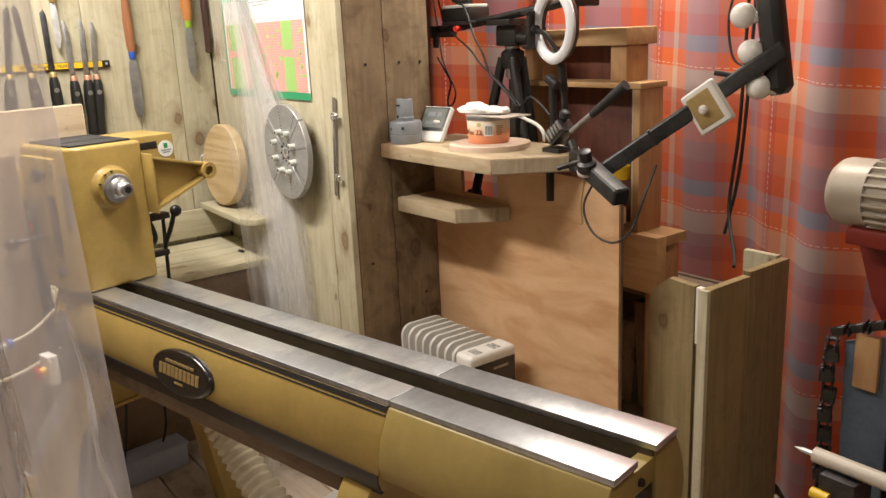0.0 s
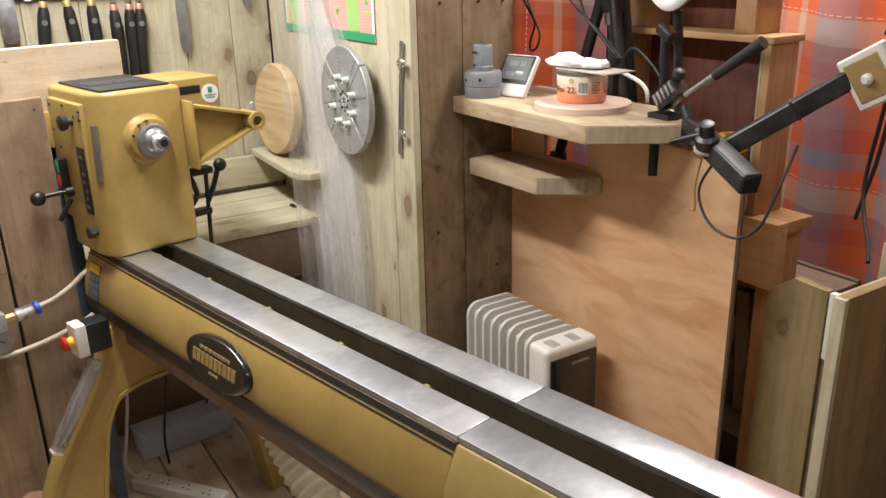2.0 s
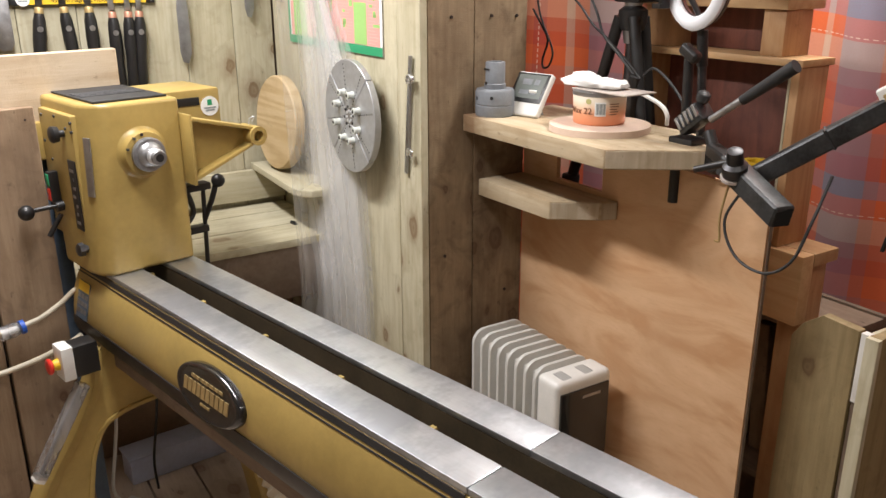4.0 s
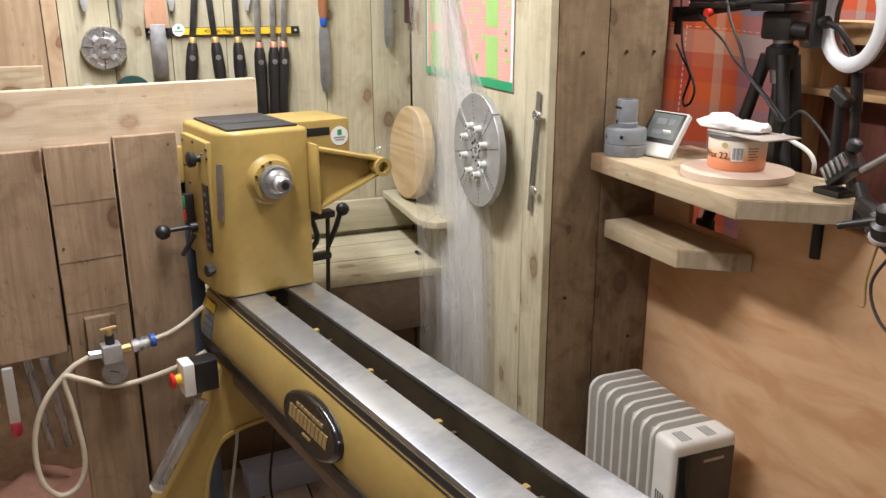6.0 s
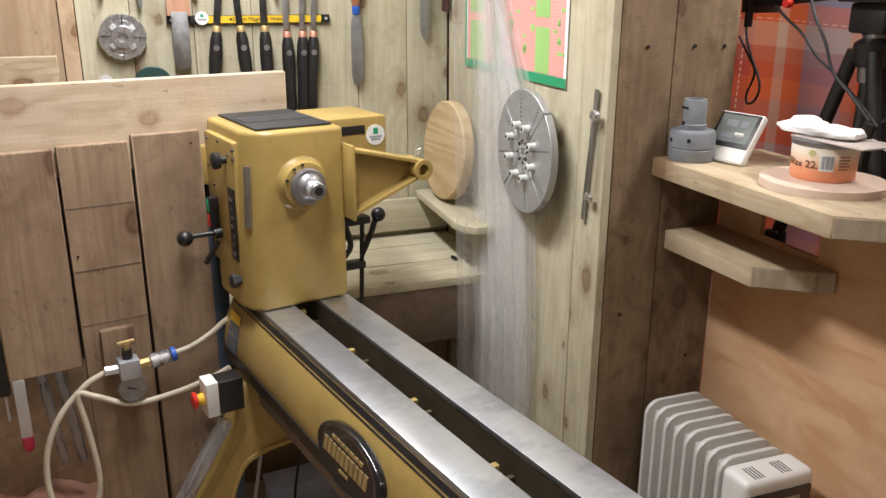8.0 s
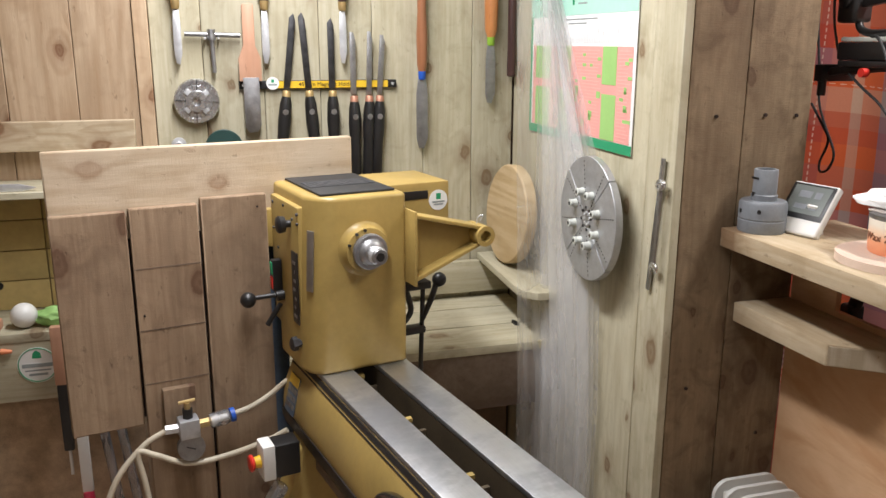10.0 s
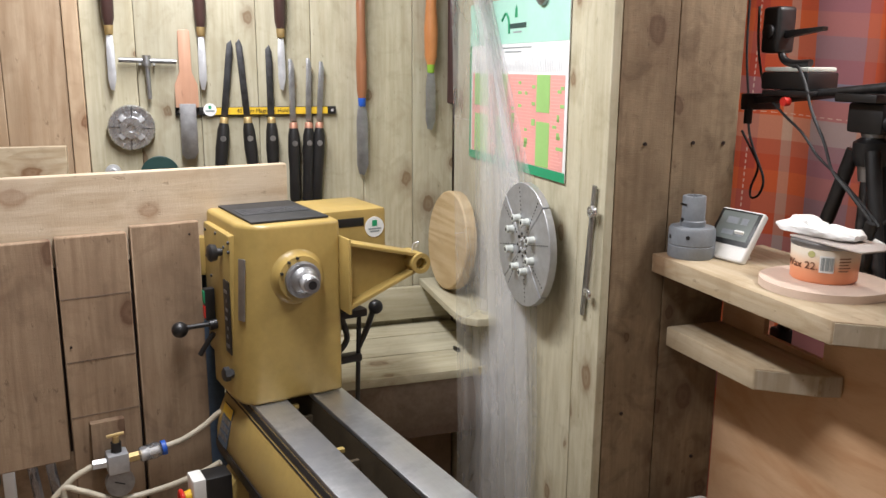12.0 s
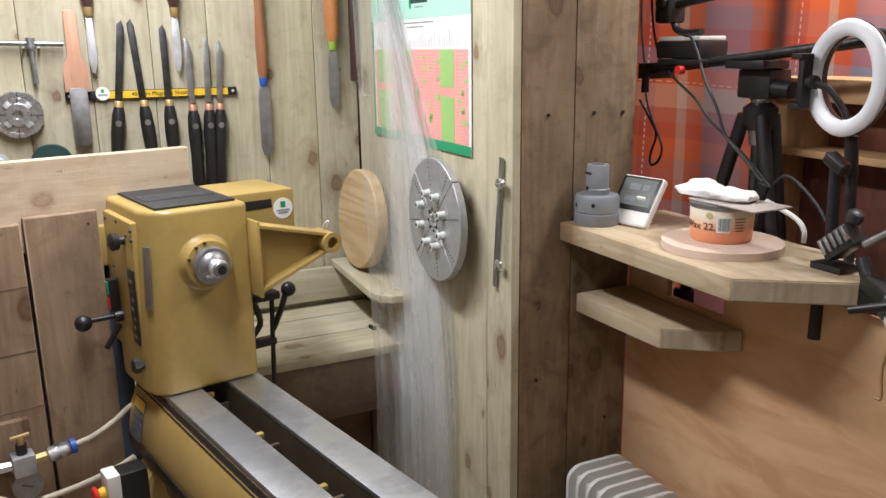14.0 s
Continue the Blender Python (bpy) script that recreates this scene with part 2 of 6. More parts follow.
M_CHUCK = plain("polished_chuck_steel", (0.66, 0.67, 0.69), 0.26, 0.9, 0.08, 60, 0.03)
M_ALU = plain("machined_aluminium", (0.52, 0.53, 0.55), 0.5, 0.75, 0.10, 60, 0.05)
M_BRASS = plain("brass", (0.50, 0.36, 0.16), 0.5, 0.6, 0.12, 40)
M_COPPER = plain("copper", (0.55, 0.28, 0.19), 0.5, 0.6, 0.12, 40)
M_WHITE = plain("white_plastic", (0.72, 0.71, 0.68), 0.4, 0, 0.05, 20, 0.02)
M_CREAM = plain("cream_enamel", (0.56, 0.55, 0.52), 0.38, 0, 0.05, 10, 0.02)
M_HOSE = plain("cream_hose", (0.55, 0.49, 0.38), 0.45, 0, 0.12, 30)
M_GREYPL = plain("grey_plastic", (0.20, 0.215, 0.235), 0.5, 0, 0.12, 30)
M_RED = plain("red_plastic", (0.62, 0.03, 0.02), 0.35, 0, 0.08, 20)
M_YELLOW = plain("yellow_plastic", (0.75, 0.48, 0.03), 0.4, 0, 0.08, 20)
M_BLUE = plain("blue_paint", (0.085, 0.12, 0.17), 0.5, 0, 0.2, 10, 0.2)
M_BLUEGREY = plain("bluish_plastic", (0.52, 0.56, 0.74), 0.5, 0, 0.12, 8)
M_TAPE = plain("blue_tape", (0.02, 0.10, 0.50), 0.5, 0, 0.1, 30)
M_LIME = plain("lime_tape", (0.28, 0.50, 0.05), 0.5, 0, 0.1, 30)
M_GREEN = plain("green_card", (0.02, 0.30, 0.13), 0.55, 0, 0.05, 20)
M_MINT = plain("mint_paper", (0.42, 0.70, 0.58), 0.6, 0, 0.05, 10)
M_PAPER = plain("white_paper", (0.80, 0.80, 0.79), 0.65, 0, 0.03, 10)
M_INK = plain("grey_print", (0.30, 0.33, 0.33), 0.7, 0, 0.05, 20)
M_RINGW = plain("cool_white_diffuser", (0.78, 0.80, 0.84), 0.45, 0, 0.03, 20, 0)
M_BUTTON = plain("grey_rubber_button", (0.58, 0.60, 0.55), 0.5, 0, 0.08, 20)
M_FAINT = plain("faint_print", (0.72, 0.73, 0.74), 0.7, 0, 0.04, 20)
M_DKGREEN = plain("dark_green_metal", (0.02, 0.055, 0.05), 0.4, 0, 0.1, 30)
M_PINKP = plain("pink_print", (0.76, 0.35, 0.31), 0.65, 0, 0.06, 12)
M_GREENP = plain("green_print", (0.31, 0.54, 0.17), 0.65, 0, 0.06, 12)
M_LINEP = plain("pale_pink_print", (0.85, 0.42, 0.36), 0.65, 0, 0.05, 12)
M_PINKW = plain("pale_ply_disc", (0.68, 0.53, 0.43), 0.6, 0, 0.06, 12)
M_TIN = plain("orange_label", (0.80, 0.27, 0.12), 0.45, 0, 0.05, 20)
M_CLOTH = plain("white_cloth", (0.78, 0.77, 0.75), 0.9, 0, 0.05, 20, 0.4)
M_CARD = plain("grey_card", (0.50, 0.44, 0.40), 0.8, 0, 0.08, 20)
M_SCREEN = plain("lcd_face", (0.17, 0.19, 0.18), 0.25, 0, 0.05, 10, 0)
M_GAUGE = plain("gauge_face", (0.55, 0.56, 0.57), 0.3, 0, 0.05, 10, 0)
M_WALL = plain("painted_board", (0.29, 0.23, 0.16), 0.8, 0, 0.15, 3, 0.2)
M_CEIL = plain("white_ceiling_board", (0.66, 0.64, 0.60), 0.8, 0, 0.06, 3, 0.1)
M_YBACK = plain("ochre_back_board", (0.46, 0.34, 0.13), 0.75, 0, 0.15, 5, 0.1)
M_CHIP = plain("brown_hardboard", (0.29, 0.195, 0.125), 0.8, 0, 0.2, 8, 0.3)
M_CHIPB = plain("coarse_chipboard", (0.42, 0.30, 0.19), 0.8, 0, 0.22, 28, 0.6)
M_MOTOR = plain("cream_motor_paint", (0.52, 0.47, 0.40), 0.4, 0, 0.06, 15)
M_GLOBE = plain("opal_glass", (0.80, 0.79, 0.76), 0.15, 0, 0.02, 10, 0)
M_SPOTRED = plain("pink_red_plastic", (0.70, 0.05, 0.12), 0.35, 0, 0.05, 20)
M_PINKCLOTH = plain("dusty_pink_sheet", (0.42, 0.22, 0.16), 0.8, 0, 0.15, 8, 0.2)
# Nail heads, and the sheets added to blacken the screen's gaps
M_NAIL_GAP = plain("rusty_nail_gap_dark", (0.05, 0.035, 0.03), 0.6, 0.6, 0.2, 40)
# Dark brown that carries the shade inside the bed gap
M_INNER = plain("shaded_bed_gap", (0.085, 0.062, 0.035), 0.6, 0, 0.25, 15, 0.2)
M_SADDLE = plain("dark_red_enamel", (0.20, 0.02, 0.015), 0.45, 0, 0.15, 15)
M_SOCK = plain("socket_slots", (0.10, 0.10, 0.10), 0.5, 0, 0.1, 30)


def bed_steel():
    m, nt, b = mat_new("ground_cast_iron")
    vec, _ = coords(nt, (2.2, 1.6, 1.0))
    v2, _ = coords(nt, (0.4, 9.0, 1.0))
    patch, fine = noise_tex(nt, vec, 2.6, 5.0, 0.65), noise_tex(nt, v2, 30.0, 4.0, 0.6)
    c = mix(nt, ramp(nt, patch, [(0.36, 0.0), (0.47, 0.35), (0.53, 0.75), (0.64, 1.0)]), (0.34, 0.355, 0.385), (0.70, 0.725, 0.765))
    nt.links.new(mix(nt, mathn(nt, "MULTIPLY", fine, 0.35), c, (0.30, 0.305, 0.32)), b.inputs["Base Color"])
    b.inputs["Metallic"].default_value = 0.9
    nt.links.new(ramp(nt, patch, [(0.3, 0.46), (0.7, 0.30)]), b.inputs["Roughness"])
    bump(nt, b, fine, 0.10, 0.001)
    return m


def clear_sheet(name, amount, tint, rough, gloss=True):
    m, nt, b = mat_new(name)
    vec, _ = coords(nt, (1.0, 1.0, 0.25))
    streak = noise_tex(nt, vec, 9.0, 4.0, 0.6, 0.6)
    out = nt.nodes["Material Output"]
    clear, milk, add = nt.nodes.new("ShaderNodeBsdfTransparent"), nt.nodes.new("ShaderNodeBsdfTranslucent"), nt.nodes.new("ShaderNodeMixShader")
    milk.inputs[0].default_value = (*tint, 1)
    b.inputs["Base Color"].default_value = (*tint, 1)
    b.inputs["Roughness"].default_value = rough
    half = nt.nodes.new("ShaderNodeMixShader")
    half.inputs[0].default_value = 0.45
    nt.links.new(b.outputs[0], half.inputs[1])
    nt.links.new(milk.outputs[0], half.inputs[2])
    nt.links.new(ramp(nt, streak, [(0.30, amount * 0.55), (0.75, min(1.0, amount * 1.55))]), add.inputs[0])
    nt.links.new(clear.outputs[0], add.inputs[1])
    nt.links.new(half.outputs[0], add.inputs[2])
    if not gloss:
        b.inputs["Specular IOR Level"].default_value = 0.2
        nt.links.new(add.outputs[0], out.inputs[0])
        return m
    gl, gm, lw = nt.nodes.new("ShaderNodeBsdfGlossy"), nt.nodes.new("ShaderNodeMixShader"), nt.nodes.new("ShaderNodeFresnel")
    gl.inputs["Roughness"].default_value = rough * 0.5
    crease = noise_tex(nt, coords(nt, (1.0, 1.0, 0.22))[0], 11.0, 3.0, 0.55, 1.2)
    rough_bump = nd(nt, "ShaderNodeBump", Strength=1.0, Distance=0.045)
    nt.links.new(crease, rough_bump.inputs["Height"])
    nt.links.new(rough_bump.outputs[0], gl.inputs["Normal"])
    nt.links.new(rough_bump.outputs[0], lw.inputs["Normal"])
    lw.inputs[0].default_value = 1.35
    nt.links.new(lw.outputs[0], gm.inputs[0])
    nt.links.new(add.outputs[0], gm.inputs[1])
    nt.links.new(gl.outputs[0], gm.inputs[2])
    nt.links.new(gm.outputs[0], out.inputs[0])
    return m


def plaid():
    """Printed check: broad bands in two directions, with pale dashed stitch lines."""
    m, nt, b = mat_new("orange_check_cloth")
    tc, sep = nt.nodes.new("ShaderNodeTexCoord"), nt.nodes.new("ShaderNodeSeparateXYZ")
    nt.links.new(tc.outputs["Object"], sep.inputs[0])
    x, z = sep.outputs[0], sep.outputs[2]
    skew = mathn(nt, "ADD", z, mathn(nt, "MULTIPLY", x, 0.10))      # the cloth hangs a little askew
    fx = mathn(nt, "FRACT", mathn(nt, "DIVIDE", mathn(nt, "ADD", x, 2.312), 0.40))
    fz = mathn(nt, "FRACT", mathn(nt, "DIVIDE", mathn(nt, "SUBTRACT", skew, 0.325), 0.45))
    OR, RD, GY, CR, RO = (0.66, 0.115, 0.024), (0.46, 0.055, 0.028), (0.20, 0.205, 0.275), (0.58, 0.38, 0.27), (0.42, 0.13, 0.095)
    warp = ramp(nt, fx, [(0.0, RD), (0.07, OR), (0.17, CR), (0.22, OR), (0.33, GY), (0.58, RO), (0.64, OR), (0.78, GY), (0.86, RD), (0.92, OR)], "CONSTANT")
    weft = ramp(nt, fz, [(0.0, CR), (0.15, OR), (0.27, GY), (0.38, RD), (0.52, RO), (0.66, OR), (0.80, RD), (0.90, RO)], "CONSTANT")
    c = mix(nt, 0.47, warp, weft)
    dash = mathn(nt, "GREATER_THAN", mathn(nt, "FRACT", mathn(nt, "MULTIPLY", x, 55.0)), 0.4)
    dash2 = mathn(nt, "GREATER_THAN", mathn(nt, "FRACT", mathn(nt, "MULTIPLY", z, 55.0)), 0.4)
    lz = mathn(nt, "LESS_THAN", mathn(nt, "ABSOLUTE", mathn(nt, "SUBTRACT", fz, 0.17)), 0.0030)
    lx = mathn(nt, "LESS_THAN", mathn(nt, "ABSOLUTE", mathn(nt, "SUBTRACT", fx, 0.03)), 0.0033)
    line = mathn(nt, "MAXIMUM", mathn(nt, "MULTIPLY", lz, dash), mathn(nt, "MULTIPLY", lx, dash2))
    c = mix(nt, mathn(nt, "MULTIPLY", line, 0.6), c, (0.80, 0.66, 0.52))
    weave = noise_tex(nt, coords(nt, (1, 1, 1))[0], 300.0, 2.0)
    c = mix(nt, mathn(nt, "MULTIPLY", weave, 0.25), c, (0.25, 0.06, 0.03))
    nt.links.new(c, b.inputs["Base Color"])
    b.inputs["Roughness"].default_value = 0.9
    b.inputs["Sheen Weight"].default_value = 0.2
    bump(nt, b, weave, 0.3, 0.001)
    return m


def tub_label():
    """Printed paper label that fades from cream at the top to orange below."""
    m, nt, b = mat_new("faded_tub_label")
    tc, sep = nt.nodes.new("ShaderNodeTexCoord"), nt.nodes.new("ShaderNodeSeparateXYZ")
    nt.links.new(tc.outputs["Object"], sep.inputs[0])
    h = mathn(nt, "DIVIDE", sep.outputs[2], 0.066)
    speck = noise_tex(nt, coords(nt, (1, 1, 1))[0], 120.0, 3.0)
    c = ramp(nt, mathn(nt, "ADD", h, mathn(nt, "MULTIPLY", mathn(nt, "SUBTRACT", speck, 0.5), 0.12)), [(0.0, (0.80, 0.29, 0.14)), (0.35, (0.80, 0.34, 0.18)), (0.62, (0.78, 0.55, 0.38)), (0.85, (0.76, 0.68, 0.56))])
    nt.links.new(c, b.inputs["Base Color"])
    b.inputs["Roughness"].default_value = 0.42
    return m


M_TUBLABEL = tub_label()
M_SEAL = plain("pale_olive_print", (0.50, 0.48, 0.20), 0.5, 0, 0.1, 20, 0)
M_TINPRINT = plain("brown_print", (0.20, 0.08, 0.04), 0.5, 0, 0.1, 20, 0)
M_BED, M_PLAID = bed_steel(), plaid()
M_FILM = clear_sheet("milky_polythene", 0.27, (0.88, 0.875, 0.87), 0.40, False)
# Whiter film for the glints drawn on the clear sheet
M_FILM3 = clear_sheet("polythene_glint", 1.0, (0.96, 0.96, 0.98), 0.10)
M_FILM2 = clear_sheet("clear_polythene", 0.44, (0.80, 0.76, 0.77), 0.12)
M_TUBE = clear_sheet("clear_tube", 0.35, (0.75, 0.75, 0.78), 0.15)


# ---- mesh helpers ----
def bbox(bm, x0, x1, y0, y1, z0, z1, bevel=0.0, m=None, seg=1):
    r = bmesh.ops.create_cube(bm, size=1.0)
    vs = r["verts"]
    for v in vs:
        v.co = Vector((x0 + (v.co.x + 0.5) * (x1 - x0), y0 + (v.co.y + 0.5) * (y1 - y0), z0 + (v.co.z + 0.5) * (z1 - z0)))
    if bevel:
        es = list({e for v in vs for e in v.link_edges})
        got = bmesh.ops.bevel(bm, geom=es, offset=bevel, segments=seg, profile=0.6, affect="EDGES", clamp_overlap=True)
        vs = list({v for f in got["faces"] for v in f.verts} | {v for v in vs if v.is_valid})
    if m is not None:
        bmesh.ops.transform(bm, matrix=m, verts=vs)
    return bm


def box(x0, x1, y0, y1, z0, z1, bevel=0.0, seg=1):
    return bbox(bmesh.new(), x0, x1, y0, y1, z0, z1, bevel, None, seg)


def rod(bm, a, b, r0, r1=None, seg=16):
    """A round bar from a to b."""
    a, b = Vector(a), Vector(b)
    d = b - a
    m = Matrix.Translation((a + b) / 2) @ d.to_track_quat("Z", "Y").to_matrix().to_4x4()
    bmesh.ops.create_cone(bm, cap_ends=True, segments=seg, radius1=r0, radius2=r0 if r1 is None else r1, depth=d.length, matrix=m)
    return bm


def turned(bm, a, axis, profile, seg=24, ring=False):
    """A shape turned round an axis through a; profile: (distance along it, radius)."""
    q = Matrix.Translation(a) @ Vector(axis).to_track_quat("Z", "Y").to_matrix().to_4x4()
    rings = []
    for h, r in profile:
        rings.append([bm.verts.new(q @ Vector((max(r, 1e-5) * math.cos(2 * math.pi * k / seg), max(r, 1e-5) * math.sin(2 * math.pi * k / seg), h))) for k in range(seg)])
    for A, B in zip(rings, rings[1:]):
        for k in range(seg):
            bm.faces.new((A[k], A[(k + 1) % seg], B[(k + 1) % seg], B[k]))
    if ring:
        for k in range(seg):
            bm.faces.new((rings[-1][k], rings[-1][(k + 1) % seg], rings[0][(k + 1) % seg], rings[0][k]))
        return bm
    bm.faces.new(rings[0][::-1])
    bm.faces.new(rings[-1])
    return bm


def ball(r, n=14):
    """The profile of a sphere, for turned()."""
    return [(r - r * math.cos(math.pi * i / n), r * math.sin(math.pi * i / n)) for i in range(n + 1)]


def smooth_line(pts, n=8):
    pts = [Vector(p) for p in pts]
    pts = [2 * pts[0] - pts[1]] + pts + [2 * pts[-1] - pts[-2]]
    out = []
    for i in range(1, len(pts) - 2):
        p0, p1, p2, p3 = pts[i - 1:i + 3]
        for k in range(n):
            t = k / n
            out.append(0.5 * (2 * p1 + (p2 - p0) * t + (2 * p0 - 5 * p1 + 4 * p2 - p3) * t * t + (3 * p1 - p0 - 3 * p2 + p3) * t ** 3))
    return out + [pts[-2]]


def sweep(bm, pts, r, seg=8, radii=None):
    """A round cord along a line of points."""
    rings, up = [], Vector((0.13, 0.31, 0.94))
    for i, p in enumerate(pts):
        d = (pts[min(i + 1, len(pts) - 1)] - pts[max(i - 1, 0)]).normalized()
        s = d.cross(up).normalized()
        up = s.cross(d).normalized()
        rr = r if radii is None else radii[i]
        rings.append([bm.verts.new(p + rr * (math.cos(2 * math.pi * k / seg) * s + math.sin(2 * math.pi * k / seg) * up)) for k in range(seg)])
    for A, B in zip(rings, rings[1:]):
        for k in range(seg):
            bm.faces.new((A[k], A[(k + 1) % seg], B[(k + 1) % seg], B[k]))
    bm.faces.new(rings[0][::-1])
    bm.faces.new(rings[-1])
    return bm


def prism(bm, outline, d0, d1, plane="XZ"):
    """An outline drawn out between two depths."""
    def at(a, b, d):
        return Vector((a, d, b)) if plane == "XZ" else Vector((d, a, b)) if plane == "YZ" else Vector((a, b, d))
    A, B = [bm.verts.new(at(a, b, d0)) for a, b in outline], [bm.verts.new(at(a, b, d1)) for a, b in outline]
    n = len(outline)
    bm.faces.new(A)
    bm.faces.new(B[::-1])
    for k in range(n):
        bm.faces.new((A[k], B[k], B[(k + 1) % n], A[(k + 1) % n]))
    bmesh.ops.recalc_face_normals(bm, faces=bm.faces)
    return bm


def soften(bm, offset, seg=2, angle=30):
    es = [e for e in bm.edges if len(e.link_faces) == 2 and e.calc_face_angle(0) > radians(angle)]
    bmesh.ops.bevel(bm, geom=es, offset=offset, segments=seg, profile=0.6, affect="EDGES", clamp_overlap=True)
    return bm


def mesh_of(name, bm, mat, angle=40):
    bmesh.ops.recalc_face_normals(bm, faces=bm.faces)
    me = bpy.data.meshes.new(name)
    bm.to_mesh(me)
    bm.free()
    me.materials.append(mat)
    me.polygons.foreach_set("use_smooth", [True] * len(me.polygons))
    me.set_sharp_from_angle(angle=radians(angle))
    return me


def part(name, bm, mat, parent, label="", m=None):
    ob = new(name, bm if isinstance(bm, bpy.types.Mesh) else mesh_of(name, bm, mat))
    ob.parent = parent
    if m is not None:
        ob.matrix_basis = m
    return tagged(ob, label=label)


def thing(name, m, label, category, group=""):
    ob = new(name)
    ob.empty_display_size = 0.05
    ob.matrix_basis = m
    return tagged(ob, label, category, group)


def solo(name, bm, mat, m, label, category, kind="", group=""):
    ob = new(name, mesh_of(name, bm, mat))
    ob.matrix_basis = m
    return tagged(ob, label, category, group, kind)


def text_part(name, words, size, m, mat, parent, label=""):
    cu = bpy.data.curves.new(name, "FONT")
    cu.body, cu.size, cu.extrude, cu.align_x, cu.align_y = words, size, 0.0004, "CENTER", "CENTER"
    tmp = new("lettering_source", cu)
    me = bpy.data.meshes.new_from_object(tmp.evaluated_get(bpy.context.evaluated_depsgraph_get()))
    bpy.data.objects.remove(tmp)
    bpy.data.curves.remove(cu)
    me.materials.clear()
    me.materials.append(mat)
    ob = new(name, me)
    ob.parent, ob.matrix_basis = parent, m
    return tagged(ob, label=label)

# ---- the shed: floor, walls, ceiling ----
P_TOOL, Q_CAL, P_BROWN, Q_PLY = -1.895, 0.343, -0.968, 0.652


def room(p, q, z, turn=0.0):
    return ROOM @ pose(p, q, z, 0, 0, turn)


def on_tool(q, z, out=0.0):
    """Local x to the right along the tool wall, -y out of it, z up."""
    return room(P_TOOL + out, q, z, 90)


floor = solo("floor", box(-2.2, 2.2, -2.0, 1.75, -0.10, -0.022), M_CHIP, ROOM, "dusty wooden shed floor", "floor", "structure")
ceiling = solo("ceiling", box(-2.2, 2.2, -2.0, 1.75, 2.30, 2.36), M_CEIL, ROOM, "white boarded shed ceiling", "ceiling", "structure")
wall_tool = solo("wall_tool", box(-2.02, P_TOOL - 0.020, -2.0, 1.75, 0, 2.3), W_DARK_X, ROOM, "shed wall clad in upright pale pine boards", "wall", "structure")
wall_calendar = solo("wall_calendar", box(P_TOOL - 0.020, P_BROWN - 0.10, Q_CAL + 0.020, Q_CAL + 0.07, 0, 2.3), W_DARK_X, ROOM,
                     "pale pine boarded wall with a calendar", "wall", "structure")
wall_partition = solo("wall_partition", box(P_BROWN - 0.07, P_BROWN - 0.022, Q_CAL + 0.024, 0.653, 0, 2.3), W_DARK_X, ROOM,
                      "brown rough-sawn boarded return of the wall", "wall", "structure")
solo("wall_curtain_side", box(P_TOOL - 0.02, 2.2, 1.62, 1.75, 0, 2.3), M_WALL, ROOM, "plain wall behind the curtain", "wall", "structure")
solo("wall_left", box(-2.0, 2.2, -2.0, -1.9, 0, 2.3), M_WALL, ROOM, "plain shed wall", "wall", "structure")
solo("wall_back", box(2.1, 2.2, -1.9, 1.6, 0, 2.3), M_WALL, ROOM, "plain shed wall", "wall", "structure")

# Assumed housings for the three lamps, out of view under the ceiling
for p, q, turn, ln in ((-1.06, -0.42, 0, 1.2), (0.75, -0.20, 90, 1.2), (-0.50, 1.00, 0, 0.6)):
    lamp = thing("ceiling_light", room(p, q, 2.3, turn), "white batten light assumed under the ceiling, out of view", "ceiling light", "batten lights")
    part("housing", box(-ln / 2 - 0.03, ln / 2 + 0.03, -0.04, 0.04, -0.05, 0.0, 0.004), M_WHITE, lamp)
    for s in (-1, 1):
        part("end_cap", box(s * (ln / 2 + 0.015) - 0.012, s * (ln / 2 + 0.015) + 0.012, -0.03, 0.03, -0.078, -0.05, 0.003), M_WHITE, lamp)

# ---- the lathe ----
lathe = thing("wood_lathe", pose(0, 0, 0), "gold enamelled woodturning lathe with bright steel bed", "lathe")
BED = 0.865
half = [(-0.101, 0.853), (-0.112, 0.835), (-0.127, 0.800), (-0.136, 0.755), (-0.138, 0.715), (-0.130, 0.694), (-0.095, 0.690), (-0.050, 0.692), (-0.036, 0.72), (-0.034, 0.853)]
ext = [(-0.103, 0.853), (-0.114, 0.835), (-0.130, 0.800), (-0.139, 0.755), (-0.134, 0.725), (-0.110, 0.710), (-0.080, 0.710), (-0.050, 0.712), (-0.036, 0.73), (-0.034, 0.853)]
strip = [(-0.1030, 0.8520), (-0.1085, 0.8438), (-0.1050, 0.8438), (-0.0995, 0.8520)]
line = [(-0.1112, 0.8395), (-0.1122, 0.8380), (-0.1085, 0.8380), (-0.1075, 0.8395)]
low = [(-0.1398, 0.7300), (-0.1404, 0.7120), (-0.1325, 0.6890), (-0.1250, 0.6930), (-0.1330, 0.7300)]
